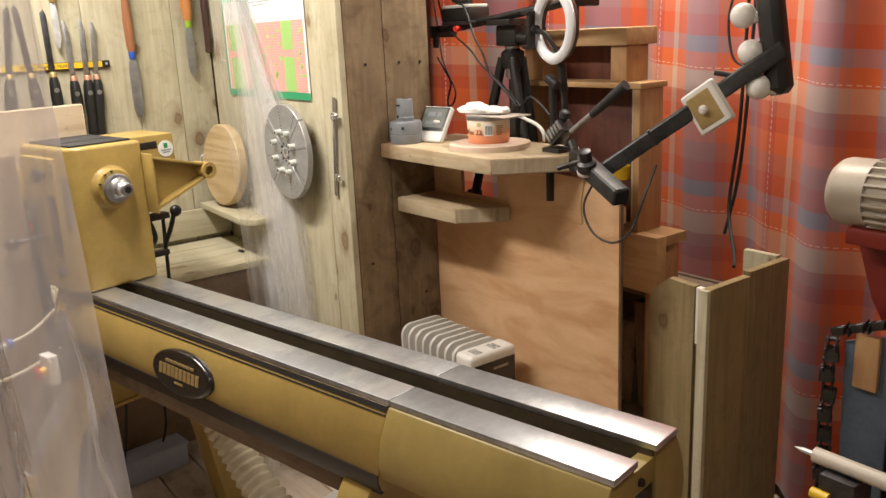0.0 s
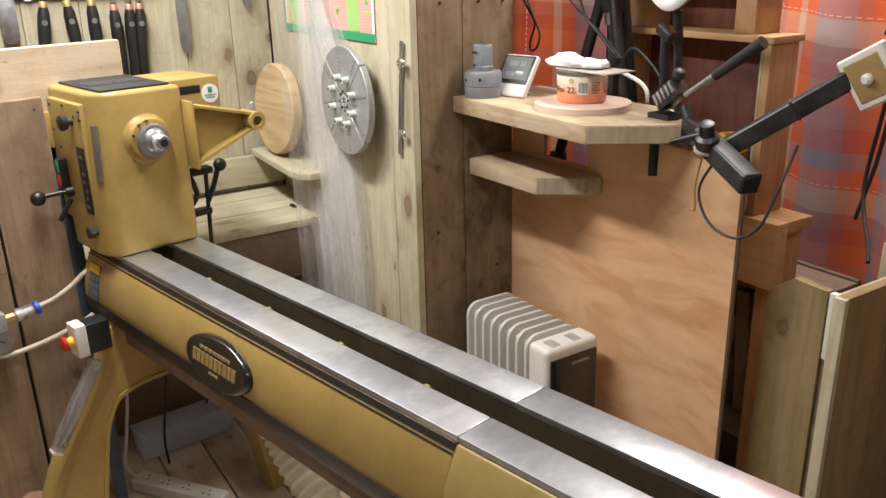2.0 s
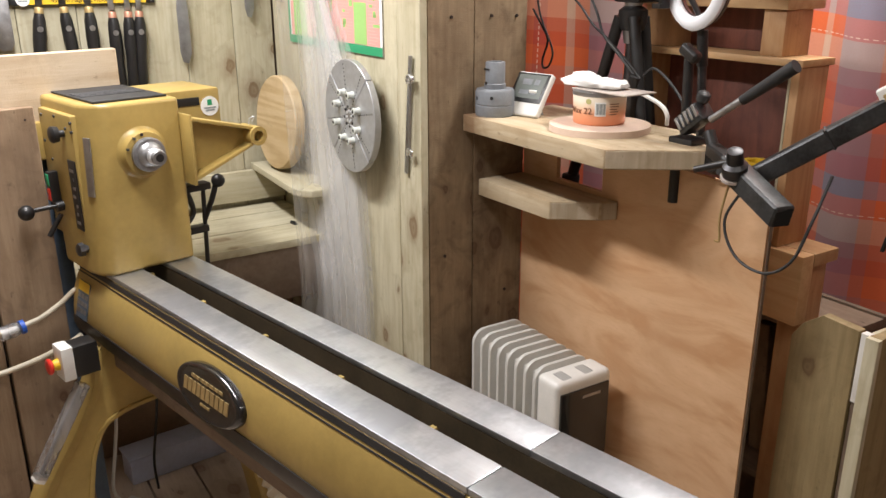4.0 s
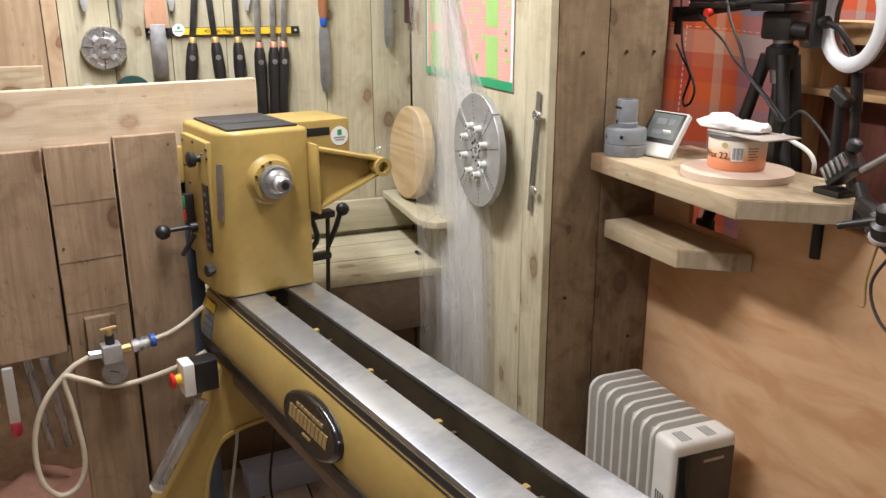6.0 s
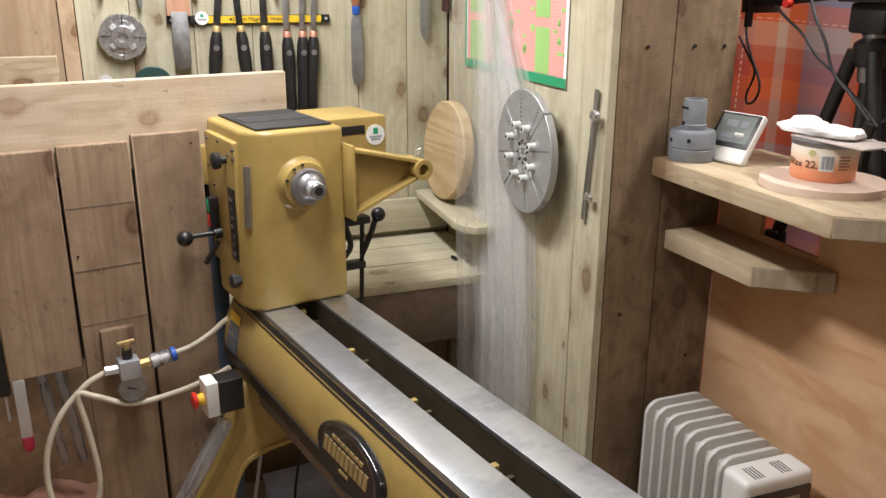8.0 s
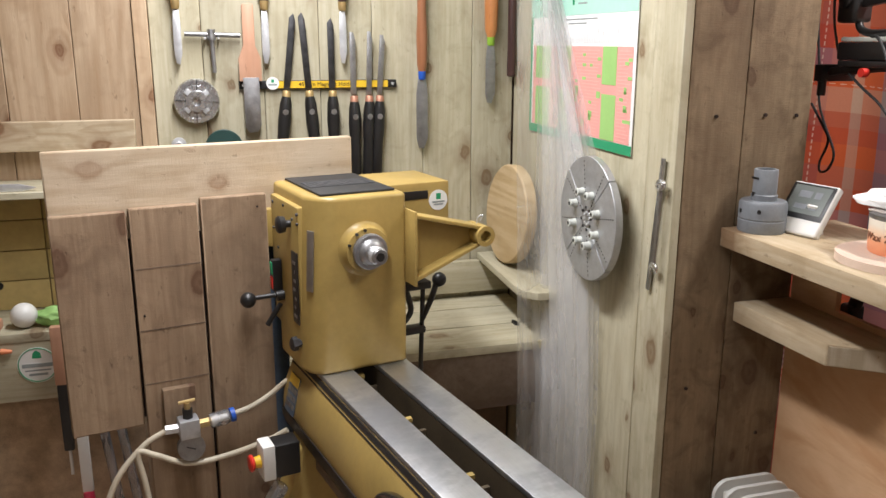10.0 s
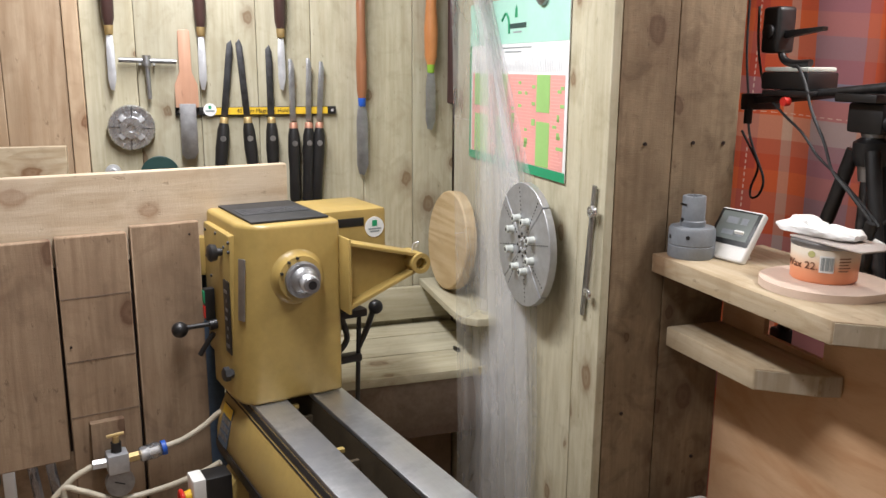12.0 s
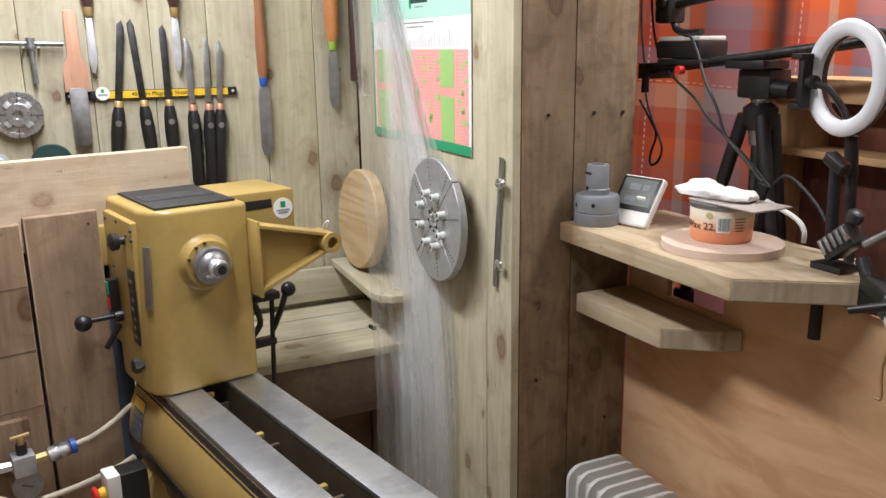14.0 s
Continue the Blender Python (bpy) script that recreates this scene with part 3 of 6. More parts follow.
for s in (1, -1):
    mir = Matrix.Diagonal((1, s, 1, 1))
    for nm, prof, x0, x1, mt in (("bed_rail", half, -1.40, -0.0965, M_GOLD), ("extension_rail", ext, -0.0955, 0.355, M_GOLD2),
                                 ("black_band", strip, -1.398, -0.098, M_BLACK), ("pin_stripe", line, -1.398, -0.098, M_BLACK),
                                 ("lower_band", low, -1.398, -0.098, M_BLACK)):
        b = prism(bmesh.new(), prof, x0, x1, "YZ")
        bmesh.ops.transform(b, matrix=mir, verts=b.verts)
        if "rail" in nm:
            soften(b, 0.004, 2, 25)
        part(nm, b, mt, lathe)
    for x0, x1 in ((-1.40, -0.0966), (-0.0954, 0.358)):
        part("bed_way", bbox(bmesh.new(), x0, x1, *(sorted((s * 0.029, s * 0.101))), 0.8532, BED, 0.0022, None, 2), M_BED, lathe, "ground steel bed way with worn patches")
# Gap walls and webs coloured dark for the shade between the ways
for s in (-1, 1):
    part("inner_wall", box(-1.39, 0.35, *sorted((s * 0.0295, s * 0.0335)), 0.70, 0.8525), M_INNER, lathe, "inner wall of the bed, its shade put into the colour")
for x in (-1.225, -0.982, -0.738, -0.497, -0.262, -0.02, 0.20):
    part("cross_web", soften(box(x - 0.0045, x + 0.0045, -0.029, 0.029, 0.70, 0.815), 0.0015), M_INNER, lathe)
for x in (-1.225, -0.982, -0.738, -0.497, -0.262):
    part("web_ledge", soften(box(x - 0.006, x + 0.006, -0.0291, -0.002, 0.838, 0.8470), 0.0015), M_GOLD2, lathe)
part("end_plate", soften(prism(bmesh.new(), [(-0.034, 0.842), (0.034, 0.842), (0.032, 0.80), (0.06, 0.725), (-0.06, 0.725), (-0.032, 0.80)][:2] + [(0.034, 0.80), (-0.034, 0.80)], 0.325, 0.352, "YZ"), 0.002), M_GOLD2, lathe)
rod(bm := bmesh.new(), (0.30, -0.012, 0.8), (0.357, -0.012, 0.82), 0.007)
part("end_bolt", bm, M_DARKST, lathe)


OUTER = [(-0.112, 0.690), (-0.138, 0.652), (-0.148, 0.590), (-0.200, 0.495), (-0.258, 0.412), (-0.305, 0.335), (-0.345, 0.235), (-0.372, 0.12), (-0.385, 0.0)]
ARCH = [(-0.270, 0.0), (-0.250, 0.12), (-0.231, 0.224), (-0.207, 0.36), (-0.192, 0.425), (-0.160, 0.487), (-0.109, 0.511), (-0.05, 0.518), (0.0, 0.519)]


def curve2(pts):
    return [(v.x, v.y) for v in smooth_line([(a, b, 0) for a, b in pts], 5)]


def flange(line, t, x0, x1):
    """A strip of thickness t that follows a line in the y-z plane."""
    inner = []
    for i, (y, z) in enumerate(line):
        a, b = line[max(i - 1, 0)], line[min(i + 1, len(line) - 1)]
        d = Vector((b[0] - a[0], b[1] - a[1])).normalized()
        inner.append((y - d.y * t, z + d.x * t))
    return soften(prism(bmesh.new(), line + inner[::-1], x0, x1, "YZ"), 0.004, 2, 50)


for x, w in ((-1.292, 0.075), (-0.16, 0.075)):
    outer, arch = curve2(OUTER), curve2(ARCH)
    full = outer + arch + [(-a, b) for a, b in arch[-2::-1]] + [(-a, b) for a, b in outer[::-1]]
    part("leg_casting", prism(bmesh.new(), full, x + w / 2 - 0.020, x + w / 2 - 0.006, "YZ"), M_GOLD, lathe, "gold enamelled arched cast leg")
    for s in (1, -1):
        for nm, ln in (("leg_flange", outer), ("arch_flange", arch)):
            b = flange(ln, -0.020 if nm == "leg_flange" else -0.012, x - w / 2, x + w / 2)
            bmesh.ops.transform(b, matrix=Matrix.Diagonal((1, s, 1, 1)), verts=b.verts)
            part(nm, b, M_GOLD, lathe)
        part("foot_pad", soften(box(x - 0.03, x + 0.03, *sorted((s * 0.29, s * 0.37)), 0.0, 0.018), 0.004), M_RUBBER, lathe)

part("under_board", soften(box(-1.235, -0.225, -0.118, -0.092, 0.640, 0.6885), 0.003), W_DARK_X, lathe, "brown board fixed under the bed")
oval = turned(bmesh.new(), (0, 0, 0), (0, -1, 0), [(0, 0.119), (0.010, 0.119), (0.015, 0.115), (0.0165, 0.110), (0.0155, 0.105), (0.0150, 0.096)], 48)
bmesh.ops.transform(oval, matrix=Matrix.Diagonal((1, 1, 0.44, 1)), verts=oval.verts)
badge = part("badge", oval, M_GLOSSBLK, lathe, "glossy black oval maker's badge with plain gold bars", pose(-0.728, -0.1315, 0.771, -11, 0, 0))
for x0, x1, z0, z1 in ((-0.084, 0.082, -0.014, 0.011), (-0.058, 0.060, 0.018, 0.024), (-0.018, 0.018, -0.027, -0.022)):
    n = max(3, int((x1 - x0) / 0.0165))
    for k in range(n):
        a = x0 + (x1 - x0) * k / n
        part("badge_bar", box(a, a + (x1 - x0) / n * 0.8, -0.0166, -0.0149, z0, z1), M_BRASS, badge)

LAB = pose(-1.340, -0.1192, 0.824, -14, 0, 0)
warn = part("warning_label", soften(box(-0.031, 0.031, -0.0020, 0.0, -0.090, 0.0), 0.0003), M_BLUE, lathe, "yellow and dark warning label", LAB)
part("yellow_heading", box(-0.0305, 0.0305, -0.0028, -0.0021, -0.024, -0.0005), M_YELLOW, warn)
for i in range(3):
    for j in range(3):
        part("label_mark", box(-0.027 + i * 0.019, -0.012 + i * 0.019, -0.0026, -0.0021, -0.041 - j * 0.018, -0.030 - j * 0.018), M_GREYST, warn)

# headstock
HX = -1.21
hb = bmesh.new()
lo = [(-1.40, -0.132), (-1.275, -0.132), (-1.212, -0.118), (HX, 0.098), (-1.49, 0.098), (-1.49, -0.10)]
hi = [(-1.49, -0.112), (-1.265, -0.112), (HX, -0.084), (HX, 0.098), (-1.49, 0.098), (-1.49, -0.09)]
A, B = [hb.verts.new((x, y, 0.866)) for x, y in lo], [hb.verts.new((x, y, 1.250)) for x, y in hi]
hb.faces.new(A[::-1])
hb.faces.new(B)
for k in range(6):
    hb.faces.new((A[k], A[(k + 1) % 6], B[(k + 1) % 6], B[k]))
hb.edges.ensure_lookup_table()
front = [e for e in hb.edges if {v.co.z for v in e.verts} == {A[2].co.z, B[2].co.z} and all(abs(v.co.x - HX) < 0.004 and v.co.y < 0 for v in e.verts)]
bmesh.ops.bevel(hb, geom=front, offset=0.030, segments=6, profile=0.5, affect="EDGES", clamp_overlap=True)
head = part("headstock", soften(hb, 0.010, 3, 24), M_GOLD, lathe, "gold enamelled cast headstock")
part("top_mat", soften(box(-1.475, -1.235, -0.086, 0.084, 1.2505, 1.2555), 0.003, 2), M_RUBBER, head, "ribbed black rubber mat")
for k in range(9):
    part("mat_rib", box(-1.385 + k * 0.008, -1.381 + k * 0.008, -0.078, 0.072, 1.2555, 1.2572), M_MATRIB, head)
part("spindle_boss", turned(bmesh.new(), (HX - 0.002, 0, 1.137), (1, 0, 0), [(0, 0.062), (0.003, 0.056), (0.008, 0.0515), (0.020, 0.049), (0.024, 0.048), (0.025, 0.044), (0.025, 0.03)], 40), M_GOLD, head)
spin = part("spindle", turned(bmesh.new(), (HX + 0.024, 0, 1.137), (1, 0, 0), [(0, 0.036), (0.004, 0.038), (0.012, 0.038), (0.013, 0.0355), (0.015, 0.0355), (0.016, 0.029), (0.022, 0.027), (0.026, 0.022), (0.028, 0.0175), (0.050, 0.0170), (0.060, 0.0170), (0.062, 0.0150), (0.062, 0.0095), (0.040, 0.0090)], 36), M_DARKMETAL, head, "bright turned steel spindle nose")
for k in range(6):
    part("thread", turned(bmesh.new(), (HX + 0.060 + k * 0.0032, 0, 1.137), (1, 0, 0), [(0, 0.0171), (0.0011, 0.0180), (0.0022, 0.0171)], 28), M_STEEL, spin)
part("bore", rod(bmesh.new(), (HX + 0.075, 0, 1.137), (HX + 0.0862, 0, 1.137), 0.0088), M_BLACK, spin)
for a in (100, 125, 160):
    rod(b := bmesh.new(), (HX + 0.018, 0.0455 * math.cos(radians(a)), 1.137 + 0.0455 * math.sin(radians(a))), (HX + 0.0275, 0.0455 * math.cos(radians(a)), 1.137 + 0.0455 * math.sin(radians(a))), 0.003, None, 10)
    part("set_screw", b, M_DARKST, head)
part("front_plate", soften(bbox(bmesh.new(), -0.010, 0.010, -0.002, 0.001, -0.065, 0.065, 0.0005, pose(-1.2375, -0.1108, 1.115, -3.3, 0, 22)), 0.0003), M_GREYST, head, "worn grey index plate")
side = part("side_panel", soften(box(-1.462, -1.268, -0.126, -0.106, 0.93, 1.225), 0.006, 2), M_GOLD, head)
bmesh.ops.transform(b := soften(box(-0.040, 0.0, -0.0015, 0.0015, -0.16, 0.0), 0.001), matrix=pose(-1.273, -0.1275, 1.125), verts=b.verts)
plate = part("speed_plate", b, M_BLACK, head, "black speed plate with pale marks")
for k in range(7):
    part("plate_mark", box(-1.304 + 0.006 * (k % 3), -1.284 - 0.005 * (k % 2), -0.1302, -0.1292, 0.978 + k * 0.020, 0.985 + k * 0.020), M_GREYST, plate)
for x, z in ((-1.44, 1.21), (-1.27, 1.21), (-1.44, 1.15), (-1.36, 1.215), (-1.30, 1.195), (-1.41, 1.11), (-1.40, 1.05), (-1.27, 1.19)):
    rod(b := bmesh.new(), (x, -0.124, z), (x, -0.1285, z), 0.0035, None, 10)
    part("panel_screw", b, M_DARKST, head)
part("speed_knob", turned(bmesh.new(), (-1.318, -0.125, 1.182), (0, -1, 0), [(0, 0.008), (0.012, 0.008), (0.014, 0.017), (0.026, 0.019), (0.030, 0.016), (0.032, 0.008)]), M_BLACK, head)
part("lock_knob", turned(bmesh.new(), (-1.275, -0.124, 0.925), (0, -1, 0), [(0, 0.010), (0.010, 0.010), (0.011, 0.016), (0.022, 0.016), (0.026, 0.010)], 7), M_DARKST, head)
part("side_bracket", soften(box(-1.495, -1.455, -0.165, -0.108, 1.10, 1.19), 0.008, 2), M_GOLD, head)
lever = part("index_lever", rod(bmesh.new(), (-1.39, -0.125, 1.005), (-1.41, -0.195, 0.998), 0.0055), M_BLACK, head, "black lever with a ball knob")
part("lever_ball", turned(bmesh.new(), (-1.408, -0.185, 0.998), (0, -1, -0.1), ball(0.018), 18), M_BLACK, lever)
part("lever_hub", rod(bmesh.new(), (-1.39, -0.112, 1.005), (-1.39, -0.142, 1.002), 0.012), M_BLACK, lever)
part("drop_handle", sweep(bmesh.new(), smooth_line([(-1.385, -0.135, 0.985), (-1.39, -0.15, 0.96), (-1.395, -0.165, 0.935)]), 0.006), M_BLACK, head)
part("switch_block", soften(box(-1.412, -1.392, -0.148, -0.126, 1.012, 1.085), 0.003), M_BLACK, head, "switch with a green and a red button")
part("green_button", soften(box(-1.410, -1.394, -0.150, -0.1475, 1.052, 1.08), 0.002), M_GREEN, head)
part("red_button", soften(box(-1.410, -1.394, -0.150, -0.1475, 1.018, 1.046), 0.002), M_RED, head)
rear = part("rear_housing", soften(box(-1.50, -1.318, 0.10, 0.262, 1.05, 1.247), 0.008, 2), M_GOLD, head)
part("vent_slot", soften(box(-1.3185, -1.3165, 0.105, 0.205, 1.208, 1.228), 0.001), M_BLACK, rear)
stick = part("round_label", turned(bmesh.new(), (-1.318, 0.232, 1.203), (1, 0, 0), [(0, 0.024), (0.0015, 0.024)], 28), M_PAPER, rear, "round white maker's sticker")
part("label_mark", box(-1.3165, -1.3158, 0.226, 0.238, 1.205, 1.219), M_GREEN, stick)
for z, w in ((1.199, 0.016), (1.193, 0.012)):
    part("label_mark", box(-1.3165, -1.3158, 0.232 - w, 0.232 + w, z - 0.0022, z + 0.0018), M_INK, stick)
arm = part("outboard_arm", soften(prism(bmesh.new(), [(0.097, 1.208), (0.262, 1.166), (0.262, 1.158), (0.097, 1.200)], -1.225, -1.165, "YZ"), 0.002), M_GOLD, head)
part("lower_flange", soften(prism(bmesh.new(), [(0.097, 1.068), (0.262, 1.132), (0.262, 1.124), (0.097, 1.058)], -1.225, -1.165, "YZ"), 0.002), M_GOLD, arm)
part("arm_web", prism(bmesh.new(), [(0.097, 1.205), (0.262, 1.162), (0.262, 1.128), (0.097, 1.063)], -1.205, -1.195, "YZ"), M_GOLD, arm)
part("arm_foot", soften(box(-1.229, -1.163, 0.096, 0.103, 1.050, 1.214), 0.003), M_GOLD, arm)
part("arm_eye", turned(bmesh.new(), (-1.228, 0.268, 1.144), (1, 0, 0), [(0, 0.023), (0.07, 0.023), (0.070, 0.013), (0.05, 0.012)], 24), M_GOLD, arm)
part("split_pin", sweep(bmesh.new(), smooth_line([(-1.19, 0.262, 1.168), (-1.188, 0.264, 1.182), (-1.180, 0.272, 1.188), (-1.184, 0.268, 1.176)]), 0.0014, 6), M_STEEL, arm)
grip = part("clamp_lever", sweep(bmesh.new(), smooth_line([(-1.27, 0.165, 0.935), (-1.265, 0.186, 0.982), (-1.26, 0.200, 1.028)]), 0.007), M_BLACK, head, "black clamp lever with a ball knob")
part("lever_ball", turned(bmesh.new(), (-1.26, 0.199, 1.012), (0, 0.35, 1), ball(0.017), 18), M_BLACK, grip)
part("lever_rod", rod(bmesh.new(), (-1.27, 0.160, 0.800), (-1.27, 0.168, 1.03), 0.0055), M_BLACK, grip)
part("cam_hook", sweep(bmesh.new(), smooth_line([(-1.27, 0.12, 1.02), (-1.27, 0.132, 0.985), (-1.27, 0.135, 0.955), (-1.27, 0.11, 0.925)]), 0.007), M_BLACK, grip)
part("cam_block", soften(box(-1.285, -1.255, 0.098, 0.168, 0.905, 0.922), 0.004), M_BLACK, grip)
part("upper_block", soften(box(-1.285, -1.25, 0.105, 0.18, 1.012, 1.03), 0.004), M_BLACK, grip)

# emergency stop and its tube
estop = thing("emergency_stop", pose(-1.245, -0.204, 0.690, 0, 0, 0) @ Matrix.Scale(0.80, 4), "red mushroom emergency stop on a white and black box", "stop switch")
part("black_box", soften(box(-0.033, 0.033, -0.008, 0.060, -0.052, 0.042), 0.005, 2), M_BLACK, estop)
part("white_cover", soften(box(-0.033, 0.033, -0.042, -0.008, -0.055, 0.045), 0.005, 2), M_WHITE, estop)
part("yellow_collar", turned(bmesh.new(), (0, -0.042, -0.008), (0, -1, 0), [(0, 0.018), (0.012, 0.015), (0.018, 0.013)]), M_YELLOW, estop)
part("red_button", turned(bmesh.new(), (0, -0.058, -0.008), (0, -1, 0), [(0, 0.014), (0.004, 0.022), (0.010, 0.024), (0.014, 0.021), (0.016, 0.012)]), M_RED, estop)
tube = thing("clear_tube", pose(-1.240, -0.322, 0.425), "clear plastic tube leaning against the lathe leg", "tube")
part("wall", soften(bbox(bmesh.new(), -0.016, 0.016, -0.014, 0.014, 0, 0.235, 0.006, pose(0, 0, 0, -33, 0, 0), 3), 0.001), M_TUBE, tube)
part("inner_strip", bbox(bmesh.new(), -0.008, 0.008, -0.003, 0.003, 0.01, 0.225, 0.001, pose(0, 0, 0, -33, 0, 0)), M_GREYST, tube)
part("end_plug", soften(bbox(bmesh.new(), -0.015, 0.015, -0.013, 0.013, -0.008, 0.012, 0.003, pose(0, 0, 0, -33, 0, 0)), 0.001), M_WHITE, tube)

# ---- board screen behind the headstock ----
screen = thing("board_screen", pose(-1.46, -0.3, 0.0), "upright screen of rough pinkish sawn boards", "screen")
part("top_board", bbox(bmesh.new(), -0.036, -0.014, -0.288, 0.381, 1.15, 1.343, 0.003, pose(0, 0, 0, 0.0, 0, 0)), W_SCREEN_Y, screen, "lighter horizontal top board")
for y0, y1, z0, z1, dx in ((-0.588, -0.440, 0.727, 1.214, 0.002), (-0.433, -0.291, 0.02, 1.217, -0.001), (-0.284, -0.138, 0.02, 1.228, 0.001)):
    b = box(dx - 0.012, dx + 0.010, (y0 - y1) / 2, (y1 - y0) / 2, z0, z1, 0.0025)
    part("upright_board", b, W_SCREEN_Z, screen, "", pose(0, (y0 + y1) / 2 + 0.3, 0))
for y, z in ((-0.16, 1.20), (-0.42, 0.98)):
    rod(b := bmesh.new(), (0.009, y + 0.3, z), (0.0118, y + 0.3, z), 0.0026, None, 8)
    part("screw_head", b, M_NAIL_GAP, screen)
for z in (1.085, 0.945, 0.82):
    part("saw_line", box(0.0091, 0.0098, -0.132, 0.011, z - 0.0012, z + 0.0012), W_DARK_X, screen)
# Dark sheets added behind the boards so their gaps come out black
part("backing_board", box(-0.034, -0.0135, -0.284, 0.160, 0.735, 1.149), M_NAIL_GAP, screen, "dark sheet added to keep the gaps between boards black")
part("lower_backing", box(-0.034, -0.0135, -0.120, 0.160, 0.02, 0.734), M_NAIL_GAP, screen)
part("blue_cleat", soften(box(-0.085, -0.04, 0.165, 0.215, 0.02, 1.222), 0.004), M_BLUE, screen, "dark blue painted upright")

# vacuum gauge with its hoses
gauge = thing("vacuum_gauge", pose(-1.405, -0.354, 0.68), "vacuum regulator with a dial gauge and valve", "gauge")
part("backing_block", soften(box(-0.042, -0.022, -0.045, 0.025, 0.02, 0.128), 0.002), W_SCREEN_Z, gauge, "small sawn wooden block")
part("body", soften(box(-0.02, 0.022, -0.022, 0.022, 0.02, 0.064), 0.004, 2), M_ALU, gauge)
part("stem", rod(bmesh.new(), (0, 0, -0.005), (0, 0, 0.03), 0.009), M_BRASS, gauge)
dial = part("dial_case", turned(bmesh.new(), (0.0, 0, -0.004), (1, 0, 0.15), [(0, 0.029), (0.018, 0.030), (0.022, 0.030), (0.022, 0.027)], 28), M_GREYST, gauge)
part("dial_face", turned(bmesh.new(), (0.020, 0, -0.001), (1, 0, 0.15), [(0, 0.026), (0.0012, 0.026)], 28), M_GAUGE, dial)
part("needle", bbox(bmesh.new(), 0.0225, 0.0232, -0.012, 0.010, -0.002, 0.0, 0, pose(0, 0, 0, -25, 0, 0)), M_BLACK, dial)
part("valve_stem", rod(bmesh.new(), (0, 0, 0.06), (0, 0, 0.10), 0.007), M_BRASS, gauge)
part("valve_cap", rod(bmesh.new(), (0, 0, 0.064), (0, 0, 0.086), 0.011), M_BLACK, gauge)
part("valve_handle", rod(bmesh.new(), (0, -0.018, 0.102), (0, 0.018, 0.104), 0.004, None, 8), M_BRASS, gauge)
for y in (-0.03, 0.03):
    part("hose_fitting", rod(bmesh.new(), (0, y * 0.6, 0.042), (0, y * 1.7, 0.044), 0.011, None, 6), M_BRASS if y > 0 else M_STEEL, gauge)
filt = part("filter_bowl", turned(bmesh.new(), (0, 0.045, 0.044), (0, 1, 0.10), [(0, 0.010), (0.004, 0.017), (0.035, 0.018), (0.045, 0.015), (0.05, 0.009)], 20), M_TUBE, gauge, "clear inline filter with a blue ring")
part("filter_core", rod(bmesh.new(), (0, 0.05, 0.0445), (0, 0.09, 0.0485), 0.008), M_WHITE, filt)
part("blue_ring", rod(bmesh.new(), (0, 0.094, 0.049), (0, 0.104, 0.050), 0.0165), M_TAPE, filt)
hose_a = [(-1.405, -0.248, 0.732), (-1.405, -0.21, 0.74), (-1.403, -0.165, 0.762), (-1.395, -0.130, 0.79), (-1.39, -0.10, 0.80)]
hose_b = [(-1.405, -0.405, 0.722), (-1.405, -0.45, 0.70), (-1.40, -0.51, 0.64), (-1.40, -0.545, 0.55), (-1.40, -0.545, 0.44), (-1.40, -0.51, 0.385), (-1.40, -0.465, 0.40),
          (-1.40, -0.445, 0.47), (-1.40, -0.455, 0.60), (-1.40, -0.465, 0.685), (-1.395, -0.43, 0.675), (-1.39, -0.36, 0.64), (-1.38, -0.27, 0.645), (-1.35, -0.19, 0.675), (-1.33, -0.15, 0.70)]
for pts in (hose_a, hose_b):
    solo("air_hose", sweep(bmesh.new(), smooth_line(pts), 0.0065, 10), M_HOSE, pose(0, 0, 0), "cream air hose looping beside the lathe", "hose", "", "vacuum hoses")

# ---- shelf bench at the end of the tool wall ----
fascia = solo("upper_shelf_fascia", box(-0.75, 0.0, -0.025, 0.0, -0.077, 0.0, 0.002), W_FASCIA, on_tool(-0.738, 1.361, 0.035), "pale pine board along a wall shelf", "board")
knife_shelf = solo("wall_shelf", box(-0.65, 0.03, -0.20, 0.0, -0.018, 0.0, 0.002), W_PALE_X, on_tool(-0.80, 1.205, 0.012), "pale pine shelf above a bench", "shelf")
drawers = thing("ochre_drawer_cabinet", on_tool(-0.79, 0.0, 0.014), "ochre painted shallow drawer cabinet above the bench", "drawers")
part("carcass", box(-0.70, 0.05, -0.010, 0.0, 0.859, 1.186), M_CHIP, drawers)
for z0, z1 in ((0.860, 0.938), (0.941, 1.020), (1.023, 1.102), (1.105, 1.185)):
    for x0, x1 in ((-0.70, -0.452), (-0.449, -0.201), (-0.198, 0.05)):
        fr = part("drawer_front", soften(box(x0, x1, -0.024, -0.011, z0, z1), 0.002), M_YBACK, drawers)
        part("finger_notch", turned(bmesh.new(), ((x0 + x1) / 2, -0.0235, z1 - 0.010), (0, -1, 0), [(0, 0.011), (0.0012, 0.011)], 18), M_BLACK, fr)
bench = thing("wall_bench", on_tool(-1.10, 0.0, 0.02), "pine wall bench with a round sticker on its edge", "bench")
part("top", soften(box(-0.45, 0.34, -0.225, 0.0, 0.835, 0.858), 0.002), W_PALE_X, bench)
part("front_board", soften(box(-0.45, 0.33, -0.222, -0.20, 0.678, 0.834), 0.002), W_PALE_X, bench)
part("skirting", box(-0.45, 0.33, -0.17, -0.15, 0.0, 0.70), M_CHIPB, bench, "dark brown hardboard front")
